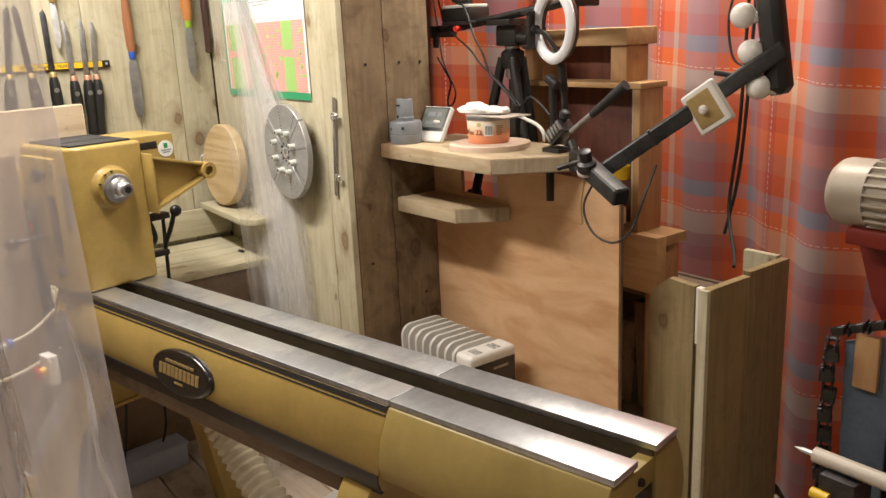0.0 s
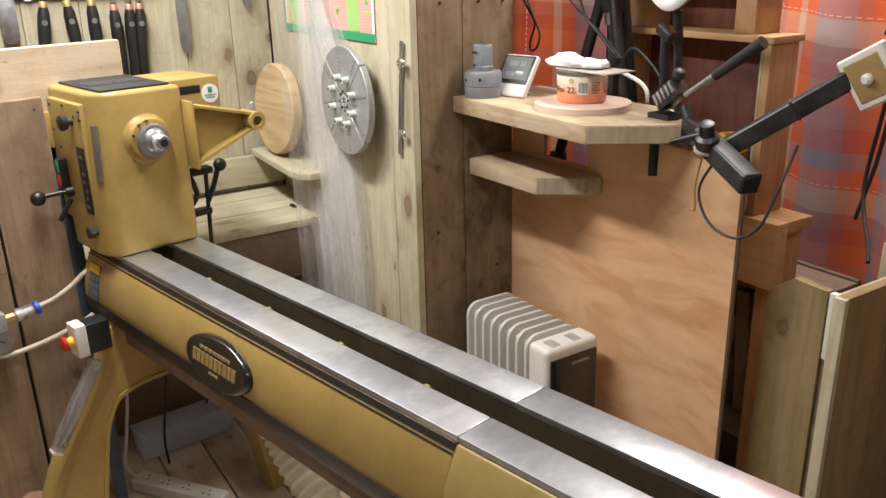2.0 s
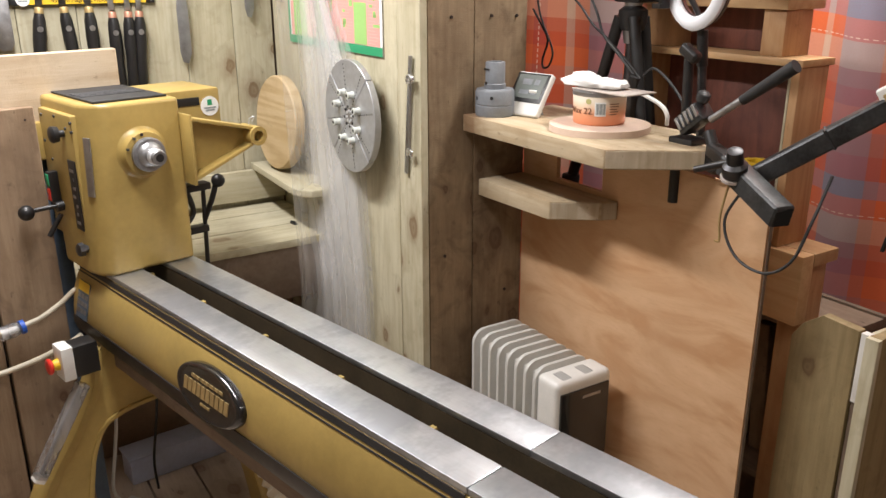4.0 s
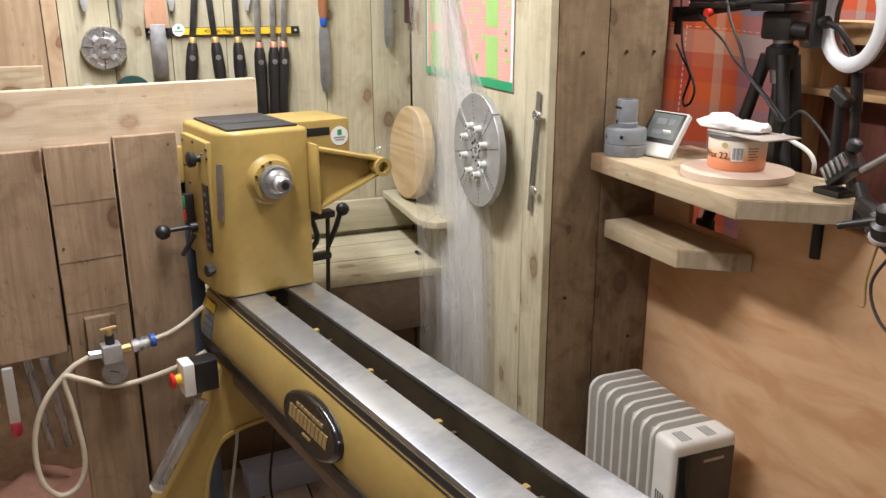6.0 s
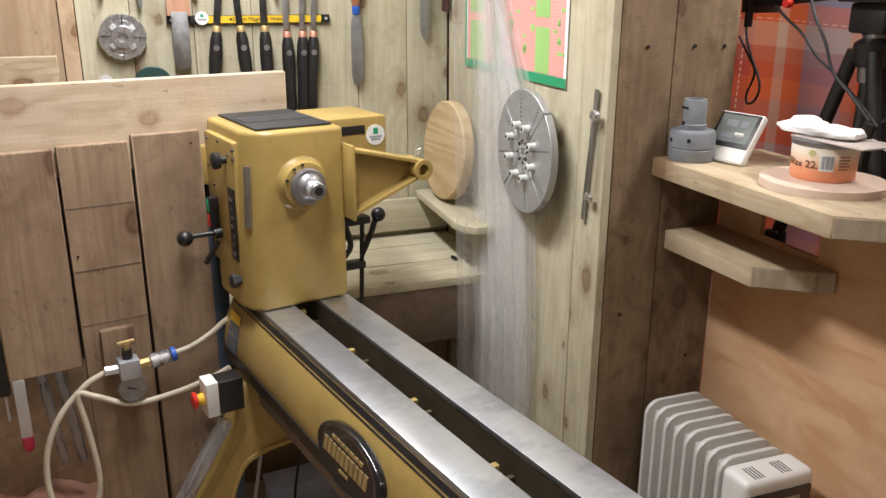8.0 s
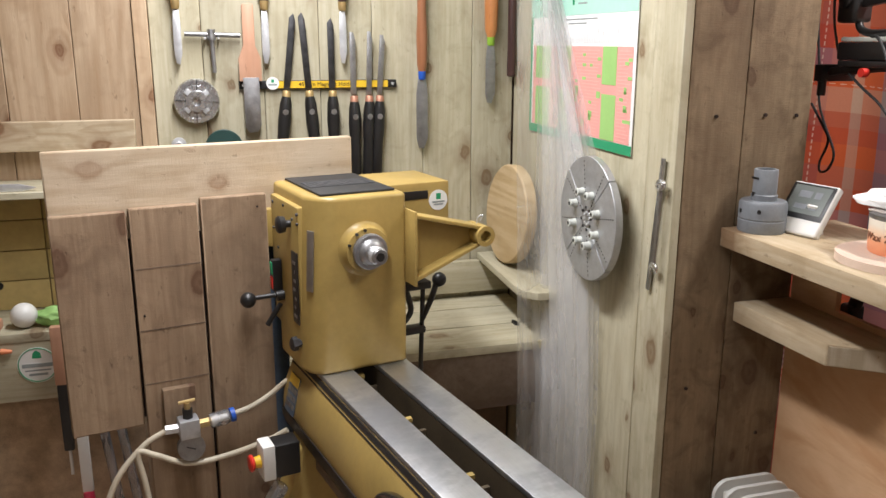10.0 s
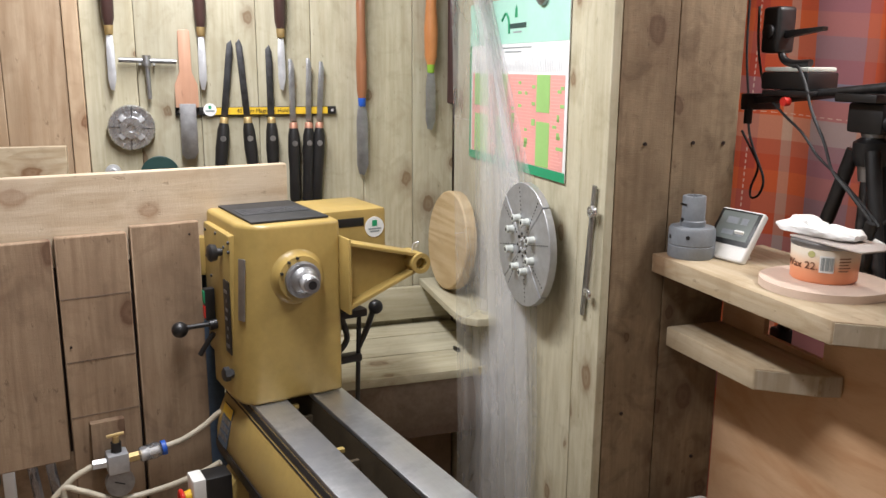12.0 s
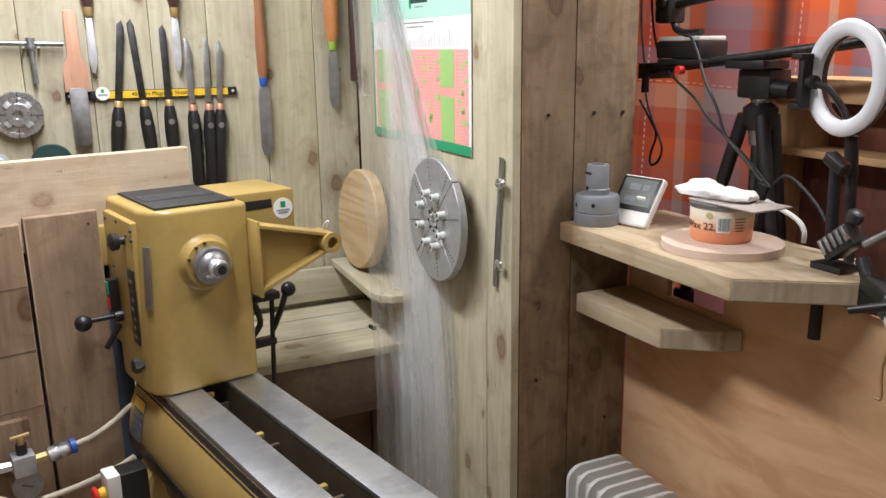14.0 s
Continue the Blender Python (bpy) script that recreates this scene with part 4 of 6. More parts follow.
stk = part("round_sticker", turned(bmesh.new(), (0.097, -0.222, 0.772), (0, -1, 0), [(0, 0.047), (0.001, 0.047)], 36), M_PAPER, bench, "round white and green maker's sticker")
part("sticker_ring", sweep(bmesh.new(), [Vector((0.097 + 0.044 * math.cos(a), -0.2235, 0.772 + 0.044 * math.sin(a))) for a in [2 * math.pi * k / 36 for k in range(37)]], 0.0012, 5), M_GREEN, stk)
part("sticker_mark", prism(bmesh.new(), [(0.086, 0.790), (0.108, 0.790), (0.106, 0.804), (0.097, 0.811), (0.088, 0.804)], -0.2236, -0.2231), M_GREEN, stk)
for z0, z1, w in ((0.766, 0.776, 0.036), (0.756, 0.760, 0.030), (0.744, 0.750, 0.022)):
    part("sticker_bar", box(0.097 - w, 0.097 + w, -0.2236, -0.2231, z0, z1), M_INK, stk)
solo("white_ball", turned(bmesh.new(), (0, 0, 0), (0, 0, 1), ball(0.032), 24), M_WHITE,
     on_tool(-1.03, 0.858, 0.195), "white turned ball on the bench", "ball")
bag = bmesh.new()
bmesh.ops.create_icosphere(bag, subdivisions=4, radius=1.0)
for v in bag.verts:
    n = noise.noise(v.co * 2.3) * 0.22 + noise.noise(v.co * 6.0) * 0.10
    v.co = Vector((v.co.x * 0.050 * (1 + n), v.co.y * 0.030 * (1 + n), max(0.0, 0.022 + v.co.z * 0.026 * (1 + n))))
solo("green_net_bag", bag, M_GREENP, on_tool(-0.955, 0.858, 0.19), "crumpled bright green plastic bag on the bench", "bag")
solo("wood_offcut", soften(box(-0.03, 0.03, -0.02, 0.02, 0, 0.022), 0.002), W_PADDLE, on_tool(-1.115, 0.858, 0.19), "small reddish wooden offcut", "offcut")
solo("dark_lead", sweep(bmesh.new(), smooth_line([(-0.02, -0.232, 0.80), (-0.03, -0.234, 0.75), (-0.028, -0.232, 0.70), (-0.034, -0.232, 0.60)]), 0.003, 8), M_RUBBER, on_tool(-1.10, 0.0, 0.02), "thin dark lead hanging over the bench edge", "cable")
cutter = thing("bench_knife", on_tool(-1.10, 0.81, 0.25), "knife with an orange tipped black handle", "knife")
part("handle", rod(bmesh.new(), (-0.08, 0, 0.012), (0.02, 0, 0.008), 0.008), M_BLACK, cutter)
part("tip", rod(bmesh.new(), (0.02, 0, 0.008), (0.045, 0, 0.006), 0.008, 0.004), M_TIN, cutter)
solo("steel_knife", soften(prism(bmesh.new(), [(-0.10, 0.0), (0.06, 0.0), (0.09, 0.008), (0.05, 0.018), (-0.10, 0.020)], -0.006, 0.0), 0.001), M_STEEL, on_tool(-0.965 - 0.09, 1.2055, 0.19), "bright steel knife lying on the shelf", "knife")
saw = thing("hanging_handle_tool", on_tool(-0.945, 0.53, 0.28), "long tool with an orange and black handle hanging by the bench", "tool")
part("grip", soften(box(-0.014, 0.014, -0.012, 0.012, 0.20, 0.352), 0.004, 2), W_PADDLE, saw)
part("sleeve", soften(box(-0.012, 0.012, -0.011, 0.011, 0.02, 0.20), 0.004, 2), M_BLACK, saw)
part("shank", rod(bmesh.new(), (0, 0, -0.05), (0, 0, 0.02), 0.004), M_STEEL, saw)
marker = thing("white_marker", room(-1.60, -0.910, 0.435), "white tube with a pink-red cap", "marker")
part("barrel", soften(box(-0.008, 0.008, -0.013, 0.013, 0.0, 0.16), 0.003, 2), M_PAPER, marker)
part("cap", turned(bmesh.new(), (0, 0, -0.045), (0, 0, 1), [(0, 0.002), (0.006, 0.010), (0.02, 0.015), (0.045, 0.013)], 16), M_SPOTRED, marker)
for q, ln in ((-0.835, 0.30), (-0.79, 0.27)):
    solo("clear_sleeve", rod(bmesh.new(), (0, 0, 0), (0.0, -0.03, ln), 0.012), M_TUBE, room(-1.62, q, 0.33), "clear plastic sleeve standing behind the screen", "sleeve", "", "plastic sleeves")
pink = bmesh.new()
bmesh.ops.create_grid(pink, x_segments=20, y_segments=14, size=0.5)
for v in pink.verts:
    v.co = Vector((v.co.x * 0.5, v.co.y * 0.55, 0.12 + 0.10 * math.cos(v.co.x * 2.6) + 0.02 * math.sin(v.co.y * 19 + v.co.x * 7)))
solo("dust_sheet", pink, M_PINKCLOTH, room(-1.55, -0.80, 0.03), "crumpled dusty pink sheet on the floor", "dust sheet")

# ---- tools on the tool wall ----
mag = thing("magnetic_bar", on_tool(-0.242, 1.444), "black and yellow magnetic tool holder bar", "tool holder")
part("bar", soften(box(-0.221, 0.221, -0.012, 0.0, -0.011, 0.011), 0.0015), M_BLACK, mag)
part("yellow_label", box(-0.118, 0.196, -0.0128, -0.0118, -0.0095, 0.0095), M_YELLOW, mag)
text_part("lettering", "457mm Magnetic Holder", 0.0155, pose(0.02, -0.0132, 0, 90, 0, 0), M_BLACK, mag)
dotm = part("round_sticker", turned(bmesh.new(), (-0.13, -0.0125, 0.004), (0, -1, 0), [(0, 0.0175), (0.0012, 0.0175)], 28), M_PAPER, mag, "round white sticker")
part("sticker_mark", box(-0.134, -0.126, -0.0145, -0.0138, 0.006, 0.015), M_GREEN, dotm)
part("sticker_bar", box(-0.142, -0.118, -0.0145, -0.0138, -0.002, 0.003), M_INK, dotm)
for x in (-0.21, 0.21):
    part("bar_screw", rod(bmesh.new(), (x, -0.0115, 0), (x, -0.0138, 0), 0.004, None, 10), M_STEEL, mag)


def chisel(q, z, tilt, blade, width, handle, gouge):
    t = thing("turning_chisel", on_tool(q, z, 0.014) @ pose(0, 0, 0, 0, tilt, 0), "black handled turning chisel held on the magnetic bar", "chisel", "chisels on the bar")
    w = width / 2
    tip = [(-w, 0.0), (w, 0.0), (w, blade - 0.02), (0.2 * w, blade), (-w, blade - 0.012 * gouge)]
    part("blade", soften(prism(bmesh.new(), tip, -0.007, -0.001), 0.0012), M_DARKST if gouge else M_GREYST, t)
    part("ferrule", turned(bmesh.new(), (0, -0.012, -0.004), (0, 0, -1), [(0, 0.0095), (0.002, 0.011), (0.016, 0.012)], 16), M_BRASS if gouge else M_COPPER, t)
    prof = [(0, 0.012), (0.02, 0.0165), (0.07, 0.018), (0.12, 0.0155), (handle - 0.02, 0.017), (handle - 0.005, 0.014), (handle, 0.008)]
    h = part("handle", turned(bmesh.new(), (0, -0.014, -0.020), (0, 0, -1), prof, 18), M_BLACK, t)
    part("handle_mark", soften(turned(bmesh.new(), (0, -0.0312, -0.062), (0, -1, 0), [(0, 0.008), (0.001, 0.008)], 16), 0.0001), M_GREYST, h)


chisel(-0.335, 1.432, 7, 0.205, 0.018, 0.19, 1)
chisel(-0.274, 1.432, -4, 0.207, 0.018, 0.19, 1)
chisel(-0.208, 1.431, 0, 0.193, 0.018, 0.19, 1)
chisel(-0.147, 1.415, 0, 0.171, 0.016, 0.215, 0)
chisel(-0.103, 1.415, 2, 0.174, 0.015, 0.235, 0)
chisel(-0.072, 1.415, 4, 0.165, 0.015, 0.225, 0)


def hung_tool(name, q, z_ferrule, handle, blade, w, mat_h, mat_f, label, hr=0.015):
    t = thing(name, on_tool(q, z_ferrule, 0.004), label, "turning tool", "tools hung on the wall")
    part("handle", turned(bmesh.new(), (0, -0.020, 0.012), (0, 0, 1), [(0, 0.011), (0.02, hr), (0.10, hr * 1.12), (0.17, hr * 0.85), (handle - 0.03, hr), (handle, 0.007)], 18), mat_h, t)
    part("ferrule", turned(bmesh.new(), (0, -0.020, -0.012), (0, 0, 1), [(0, 0.0085), (0.003, 0.0105), (0.024, 0.0115)], 16), mat_f, t)
    prof = [(-0.35 * w, -0.010), (0.35 * w, -0.010), (0.5 * w, -0.05), (0.5 * w, -blade + 0.03), (0.15 * w, -blade), (-0.30 * w, -blade + 0.004), (-0.5 * w, -blade + 0.03), (-0.5 * w, -0.05)]
    part("blade", soften(prism(bmesh.new(), prof, -0.022, -0.018), 0.001), M_DARKMETAL if w > 0.025 else M_STEEL, t)
    part("hook", rod(bmesh.new(), (0, 0.004, handle + 0.005), (0, -0.03, handle + 0.012), 0.003, None, 8), M_DARKST, t)


for q in (-0.615, -0.386, -0.174):
    hung_tool("hook_knife", q, 1.655, 0.21, 0.155, 0.020, W_ROSE, M_BRASS, "knife with a dark rosewood handle hung on the wall", 0.0155)
hung_tool("long_scraper", 0.053, 1.466, 0.36, 0.212, 0.034, W_HANDLE, M_TAPE, "long scraper with reddish handle and blue tape", 0.0145)
hung_tool("wide_scraper", 0.262, 1.562, 0.26, 0.18, 0.030, W_HANDLE_O, M_LIME, "scraper with an orange handle and lime tape", 0.018)
rodt = thing("long_dark_tool", on_tool(0.325, 1.46, 0.01), "long dark reddish handled tool hung in the corner", "turning tool", "tools hung on the wall")
part("handle", turned(bmesh.new(), (0, -0.02, 0), (0, 0, 1), [(0, 0.008), (0.004, 0.013), (0.10, 0.012), (0.40, 0.013), (0.42, 0.008)], 16), W_ROSE, rodt)
part("hook", rod(bmesh.new(), (0, 0.01, 0.42), (0, -0.03, 0.425), 0.003, None, 8), M_DARKST, rodt)

tkey = thing("t_bar_key", on_tool(-0.525, 1.578, 0.004), "steel T-bar chuck key on the wall", "chuck key")
part("cross_bar", rod(bmesh.new(), (-0.072, -0.015, 0.002), (0.072, -0.015, -0.002), 0.0065), M_DARKMETAL, tkey)
part("shank", rod(bmesh.new(), (-0.003, -0.015, 0), (0.0, -0.015, -0.10), 0.0065, 0.0055), M_DARKMETAL, tkey)
part("boss", rod(bmesh.new(), (-0.003, -0.015, 0.014), (-0.003, -0.015, -0.014), 0.011), M_GREYST, tkey)
for x in (-0.02, 0.015):
    part("peg", rod(bmesh.new(), (x, 0.006, -0.009), (x, -0.028, -0.009), 0.003, None, 8), M_STEEL, tkey)

pad = thing("wooden_paddle_scraper", on_tool(-0.431, 1.315, 0.014), "beech paddle with a steel scraper blade", "scraper")
part("paddle", soften(prism(bmesh.new(), [(-0.030, 0.14), (0.030, 0.14), (0.030, 0.20), (0.016, 0.235), (0.0155, 0.340), (0.010, 0.345), (-0.010, 0.345), (-0.0155, 0.340), (-0.016, 0.235), (-0.030, 0.20)], -0.014, -0.001), 0.002), W_PADDLE, pad)
part("blade", soften(prism(bmesh.new(), [(-0.021, 0.015), (-0.010, 0.0), (0.012, 0.002), (0.022, 0.02), (0.022, 0.15), (-0.021, 0.15)], -0.018, -0.015), 0.001), M_GREYST, pad)

chuck = thing("wall_chuck", on_tool(-0.577, 1.403, 0.002), "bright machined four-jaw chuck hung on the wall", "chuck")
part("disc", turned(bmesh.new(), (0, 0, 0), (0, -1, 0), [(0, 0.058), (0.004, 0.060), (0.022, 0.060), (0.026, 0.057), (0.026, 0.047), (0.024, 0.046), (0.024, 0.043), (0.026, 0.042), (0.026, 0.030), (0.034, 0.028), (0.034, 0.012), (0.02, 0.010)], 40), M_CHUCK, chuck)
for a in (0, 90, 180, 270):
    part("jaw", soften(bbox(bmesh.new(), 0.012, 0.040, -0.032, -0.024, -0.008, 0.008, 0.001, pose(0, 0, 0, 0, a + 48, 0)), 0.0005), M_STEEL, chuck)
    part("jaw_slot", bbox(bmesh.new(), 0.030, 0.058, -0.0275, -0.0262, -0.0010, 0.0010, 0, pose(0, 0, 0, 0, a + 3, 0)), M_BLACK, chuck)
flange = thing("green_flange", on_tool(-0.512, 1.272, 0.002), "dark green round flange hung on the wall", "flange")
part("plate", turned(bmesh.new(), (0, 0, 0), (0, -1, 0), [(0, 0.052), (0.008, 0.052), (0.010, 0.050), (0.010, 0.018), (0.02, 0.016), (0.02, 0.007)], 36), M_DKGREEN, flange)
part("nut", turned(bmesh.new(), (0, -0.02, 0), (0, -1, 0), [(0, 0.010), (0.008, 0.010)], 6), M_STEEL, flange)
stub = thing("small_arbor", on_tool(-0.632, 1.285, 0.002), "small bright arbor on the wall", "arbor")
part("flange_ring", turned(bmesh.new(), (0, 0, 0), (0, -1, 0), [(0, 0.020), (0.008, 0.020), (0.009, 0.010), (0.03, 0.009)], 24), M_STEEL, stub)

# ---- calendar wall ----
def on_cal(p, z, out=0.0):
    return room(p, Q_CAL - out, z)


cal = thing("wall_calendar_sheet", on_cal(-1.142, 1.315, 0.0), "green and white wall chart with pink and green grid", "calendar")
CW = 0.602
part("sheet", soften(box(-CW, 0.0, -0.004, -0.002, 0.0, 0.42), 0.0005), M_PAPER, cal)
part("header", box(-CW, 0.0, -0.0047, -0.0041, 0.310, 0.42), M_MINT, cal)
part("footer", box(-CW, 0.0, -0.0047, -0.0041, 0.0, 0.022), M_GREEN, cal)
part("side_edge", box(-CW, -CW + 0.012, -0.0047, -0.0041, 0.0225, 0.3095), M_GREEN, cal)
part("pink_grid", box(-CW + 0.022, -0.012, -0.0047, -0.0041, 0.023, 0.236), M_PINKP, cal)
random.seed(5)
for x0, x1 in ((-0.56, -0.46), (-0.155, -0.085), (-0.40, -0.33)):
    part("green_column", box(x0, x1, -0.0053, -0.0048, 0.150, 0.236), M_GREENP, cal)
    part("green_column", box(x0 + 0.002, x1 + 0.002, -0.0053, -0.0048, 0.024, 0.128), M_GREENP, cal)
for k in range(26):
    z = 0.028 + k * 0.0079
    for x0, x1 in ((-0.320, -0.160), (-0.080, -0.016)):
        part("print_line", box(x0 + random.uniform(0, 0.01), x1 - random.uniform(0, 0.02), -0.0053, -0.0048, z, z + 0.0020), M_LINEP, cal)
for k in range(26):
    x, z = random.choice((-0.30, -0.26, -0.22, -0.18, -0.065, -0.045, -0.03)), 0.03 + 0.0079 * random.randrange(24)
    part("green_cell", box(x, x + random.uniform(0.010, 0.020), -0.0055, -0.0053, z, z + random.choice((0.0075, 0.0075, 0.0155))), M_GREENP, cal)
for k, w in enumerate((0.22, 0.10)):
    part("heading_bar", box(-0.30 - w / 2, -0.30 + w / 2, -0.0053, -0.0048, 0.299 - 0.010 * k, 0.3015 - 0.010 * k), M_INK, cal)
for k in range(60):
    part("print_line", box(-0.565 + k * 0.009, -0.5625 + k * 0.009, -0.0053, -0.0048, 0.242, 0.242 + random.uniform(0.014, 0.040)), M_FAINT, cal)
part("header_mark", prism(bmesh.new(), [(-0.293, 0.372), (-0.277, 0.372), (-0.278, 0.392), (-0.285, 0.402), (-0.292, 0.392)], -0.0053, -0.0048), M_GREEN, cal)
part("header_bar", box(-0.330, -0.225, -0.0053, -0.0048, 0.346, 0.358), M_DKGREEN, cal)
part("header_bar", box(-0.300, -0.250, -0.0053, -0.0048, 0.335, 0.339), M_INK, cal)
part("header_arc", sweep(bmesh.new(), smooth_line([(-0.325, -0.005, 0.335), (-0.330, -0.005, 0.368), (-0.350, -0.005, 0.384), (-0.372, -0.005, 0.368)]), 0.0035, 6), M_GREEN, cal)
clip = thing("round_clip", on_cal(-1.27, 1.735, 0.004), "round grey clip above the wall chart", "clip")
part("knob", turned(bmesh.new(), (0, 0, 0), (0, -1, 0), [(0, 0.03), (0.01, 0.03), (0.014, 0.024), (0.02, 0.02)], 28), M_GREYST, clip)

disc = thing("faceplate_chuck", on_cal(-1.237, 1.160, 0.040), "large round grey jaw plate with rubber buttons on the wall", "jaw plate")
part("peg", rod(bmesh.new(), (0, 0.039, 0), (0, 0.0, 0), 0.035, None, 20), M_GREYPL, disc)
for k in range(4):
    gap = 0.5 + 0.4 * (k % 2)
    a0, a1 = radians(45 + 90 * k + gap), radians(135 + 90 * k - (1.4 - gap))
    out = [(0.03 * math.cos(a0), 0.03 * math.sin(a0))] + [(0.146 * math.cos(a0 + (a1 - a0) * i / 16), 0.146 * math.sin(a0 + (a1 - a0) * i / 16)) for i in range(17)] + [(0.03 * math.cos(a1), 0.03 * math.sin(a1))]
    part("jaw_sector", soften(prism(bmesh.new(), out, -0.018, 0.0), 0.0012, 1, 50), M_ALU, disc)
for k in range(8):
    am = radians(45 * k + 20)
    c, s = math.cos(am), math.sin(am)
    btn = part("rubber_button", turned(bmesh.new(), (0.064 * c, -0.018, 0.064 * s), (0, -1, 0), [(0, 0.0100), (0.003, 0.0100), (0.006, 0.0088), (0.013, 0.0088), (0.016, 0.0096), (0.018, 0.0086)], 16), M_BUTTON, disc)
    part("button_screw", rod(bmesh.new(), (0.064 * c, -0.0355, 0.064 * s), (0.064 * c, -0.0368, 0.064 * s), 0.0046, None, 10), M_BLACK, btn)
    for j in range(10):
        r, an = 0.042 + j * 0.0102, radians(45 * k + 10)
        b = rod(bmesh.new(), (r * math.cos(an), -0.0175, r * math.sin(an)), (r * math.cos(an), -0.0186, r * math.sin(an)), 0.0021, None, 8)
        part("hole", b, M_BLACK, disc)
part("hub", turned(bmesh.new(), (0, -0.006, 0), (0, -1, 0), [(0, 0.034), (0.011, 0.034)], 30), M_GREYST, disc)
for k in range(8):
    a = radians(45 * k + 8)
    for r in (0.014, 0.026):
        part("hub_screw", rod(bmesh.new(), (r * math.cos(a), -0.0165, r * math.sin(a)), (r * math.cos(a), -0.0195, r * math.sin(a)), 0.0036, None, 8), M_BLACK if r > 0.02 else M_STEEL, disc)

bar_t = solo("flat_bar", soften(box(-0.006, 0.006, -0.008, -0.003, 0.0, 0.288), 0.001), M_GREYST, on_cal(-1.030, 1.044, 0.001) @ pose(0, 0, 0, 0, 6, 0), "flat grey steel bar hung on the wall post", "steel bar")
span = thing("combination_spanner", on_cal(-0.996, 1.100, 0.009) @ pose(0, 0, 0, 0, 3, 0), "worn combination spanner hung on the wall post", "spanner")
part("shank", soften(box(-0.0045, 0.0045, -0.010, -0.005, 0.010, 0.168), 0.0015), M_GREYST, span)
part("ring_end", turned(bmesh.new(), (0, -0.003, 0.178), (0, -1, 0), [(0, 0.0070), (0, 0.0115), (0.002, 0.0128), (0.009, 0.0128), (0.011, 0.0115), (0.011, 0.0070)], 24, True), M_CHUCK, span)
jaw = [(0.0135 * math.cos(radians(a)), 0.0135 * math.sin(radians(a))) for a in range(-40, 236, 12)] + [(-0.004, -0.005), (-0.005, 0.002), (0.004, 0.003), (0.006, -0.003)]
part("open_jaw", soften(prism(bmesh.new(), jaw, -0.011, -0.004), 0.0006), M_CHUCK, span)

blank = thing("wood_blank", room(-1.728, 0.320, 0.9225), "round turned wooden blank leaning on the wall", "wooden disc")
part("disc", turned(bmesh.new(), (0, -0.022, 0.149), (0.06, -1, 0.08), [(0, 0.140), (0.003, 0.144), (0.030, 0.144), (0.034, 0.140)], 48), W_DISC, blank)

# corner shelves
hsh = solo("corner_shelf", soften(prism(bmesh.new(), [(-1.888, 0.336), (-1.888, 0.232), (-1.50, 0.215), (-1.455, 0.225), (-1.43, 0.25), (-1.42, 0.336)], 0.902, 0.922, "XY"), 0.002), W_PALE_X, ROOM, "pale pine corner shelf under the wooden blank", "shelf")
low = thing("plank_shelf", ROOM, "deep low shelf of pale pine planks", "shelf")
for p0, p1 in ((-1.888, -1.776), (-1.771, -1.616), (-1.611, -1.452)):
    part("plank", soften(box(p0, p1, -0.42, 0.336, 0.757, 0.780), 0.002), W_PALE_Y, low)
part("front_edge", soften(box(-1.474, -1.456, -0.42, 0.336, 0.60, 0.756), 0.002), W_DARK_X, low)
solo("back_rail", soften(box(-1.889, -1.866, -0.42, 0.337, 0.80, 0.90), 0.002), W_PALE_Y, ROOM, "pale pine rail along the wall above the shelf", "rail")
leafb = solo("wood_shaving", soften(prism(bmesh.new(), [(-0.022, 0.0), (0.0, 0.007), (0.02, 0.004), (0.016, -0.006), (-0.01, -0.008)], 0.0, 0.006, "XY"), 0.001), M_DARKST, room(-1.60, 0.255, 0.7805), "small dark offcut lying on the planks", "offcut")
solo("dark_base_board", box(-1.890, -1.872, -0.72, 0.336, 0.0, 0.70), M_CHIP, ROOM, "dark hardboard lining the wall under the shelf", "board")

# polythene sheets
def film(name, top, bottom, q_fn, z0, z1, mat, label, nx=60, nz=50):
    bm = bmesh.new()
    rows = []
    for j in range(nz + 1):
        t = j / nz
        row = []
        for i in range(nx + 1):
            s = i / nx
            x = (top[0] + (top[1] - top[0]) * s) * t + (bottom[0] + (bottom[1] - bottom[0]) * s) * (1 - t)
            row.append(bm.verts.new((x, q_fn(s, t), z0 + (z1 - z0) * t)))
        rows.append(row)
    for A, B in zip(rows, rows[1:]):
        for i in range(nx):
            bm.faces.new((A[i], A[i + 1], B[i + 1], B[i]))
    return bm


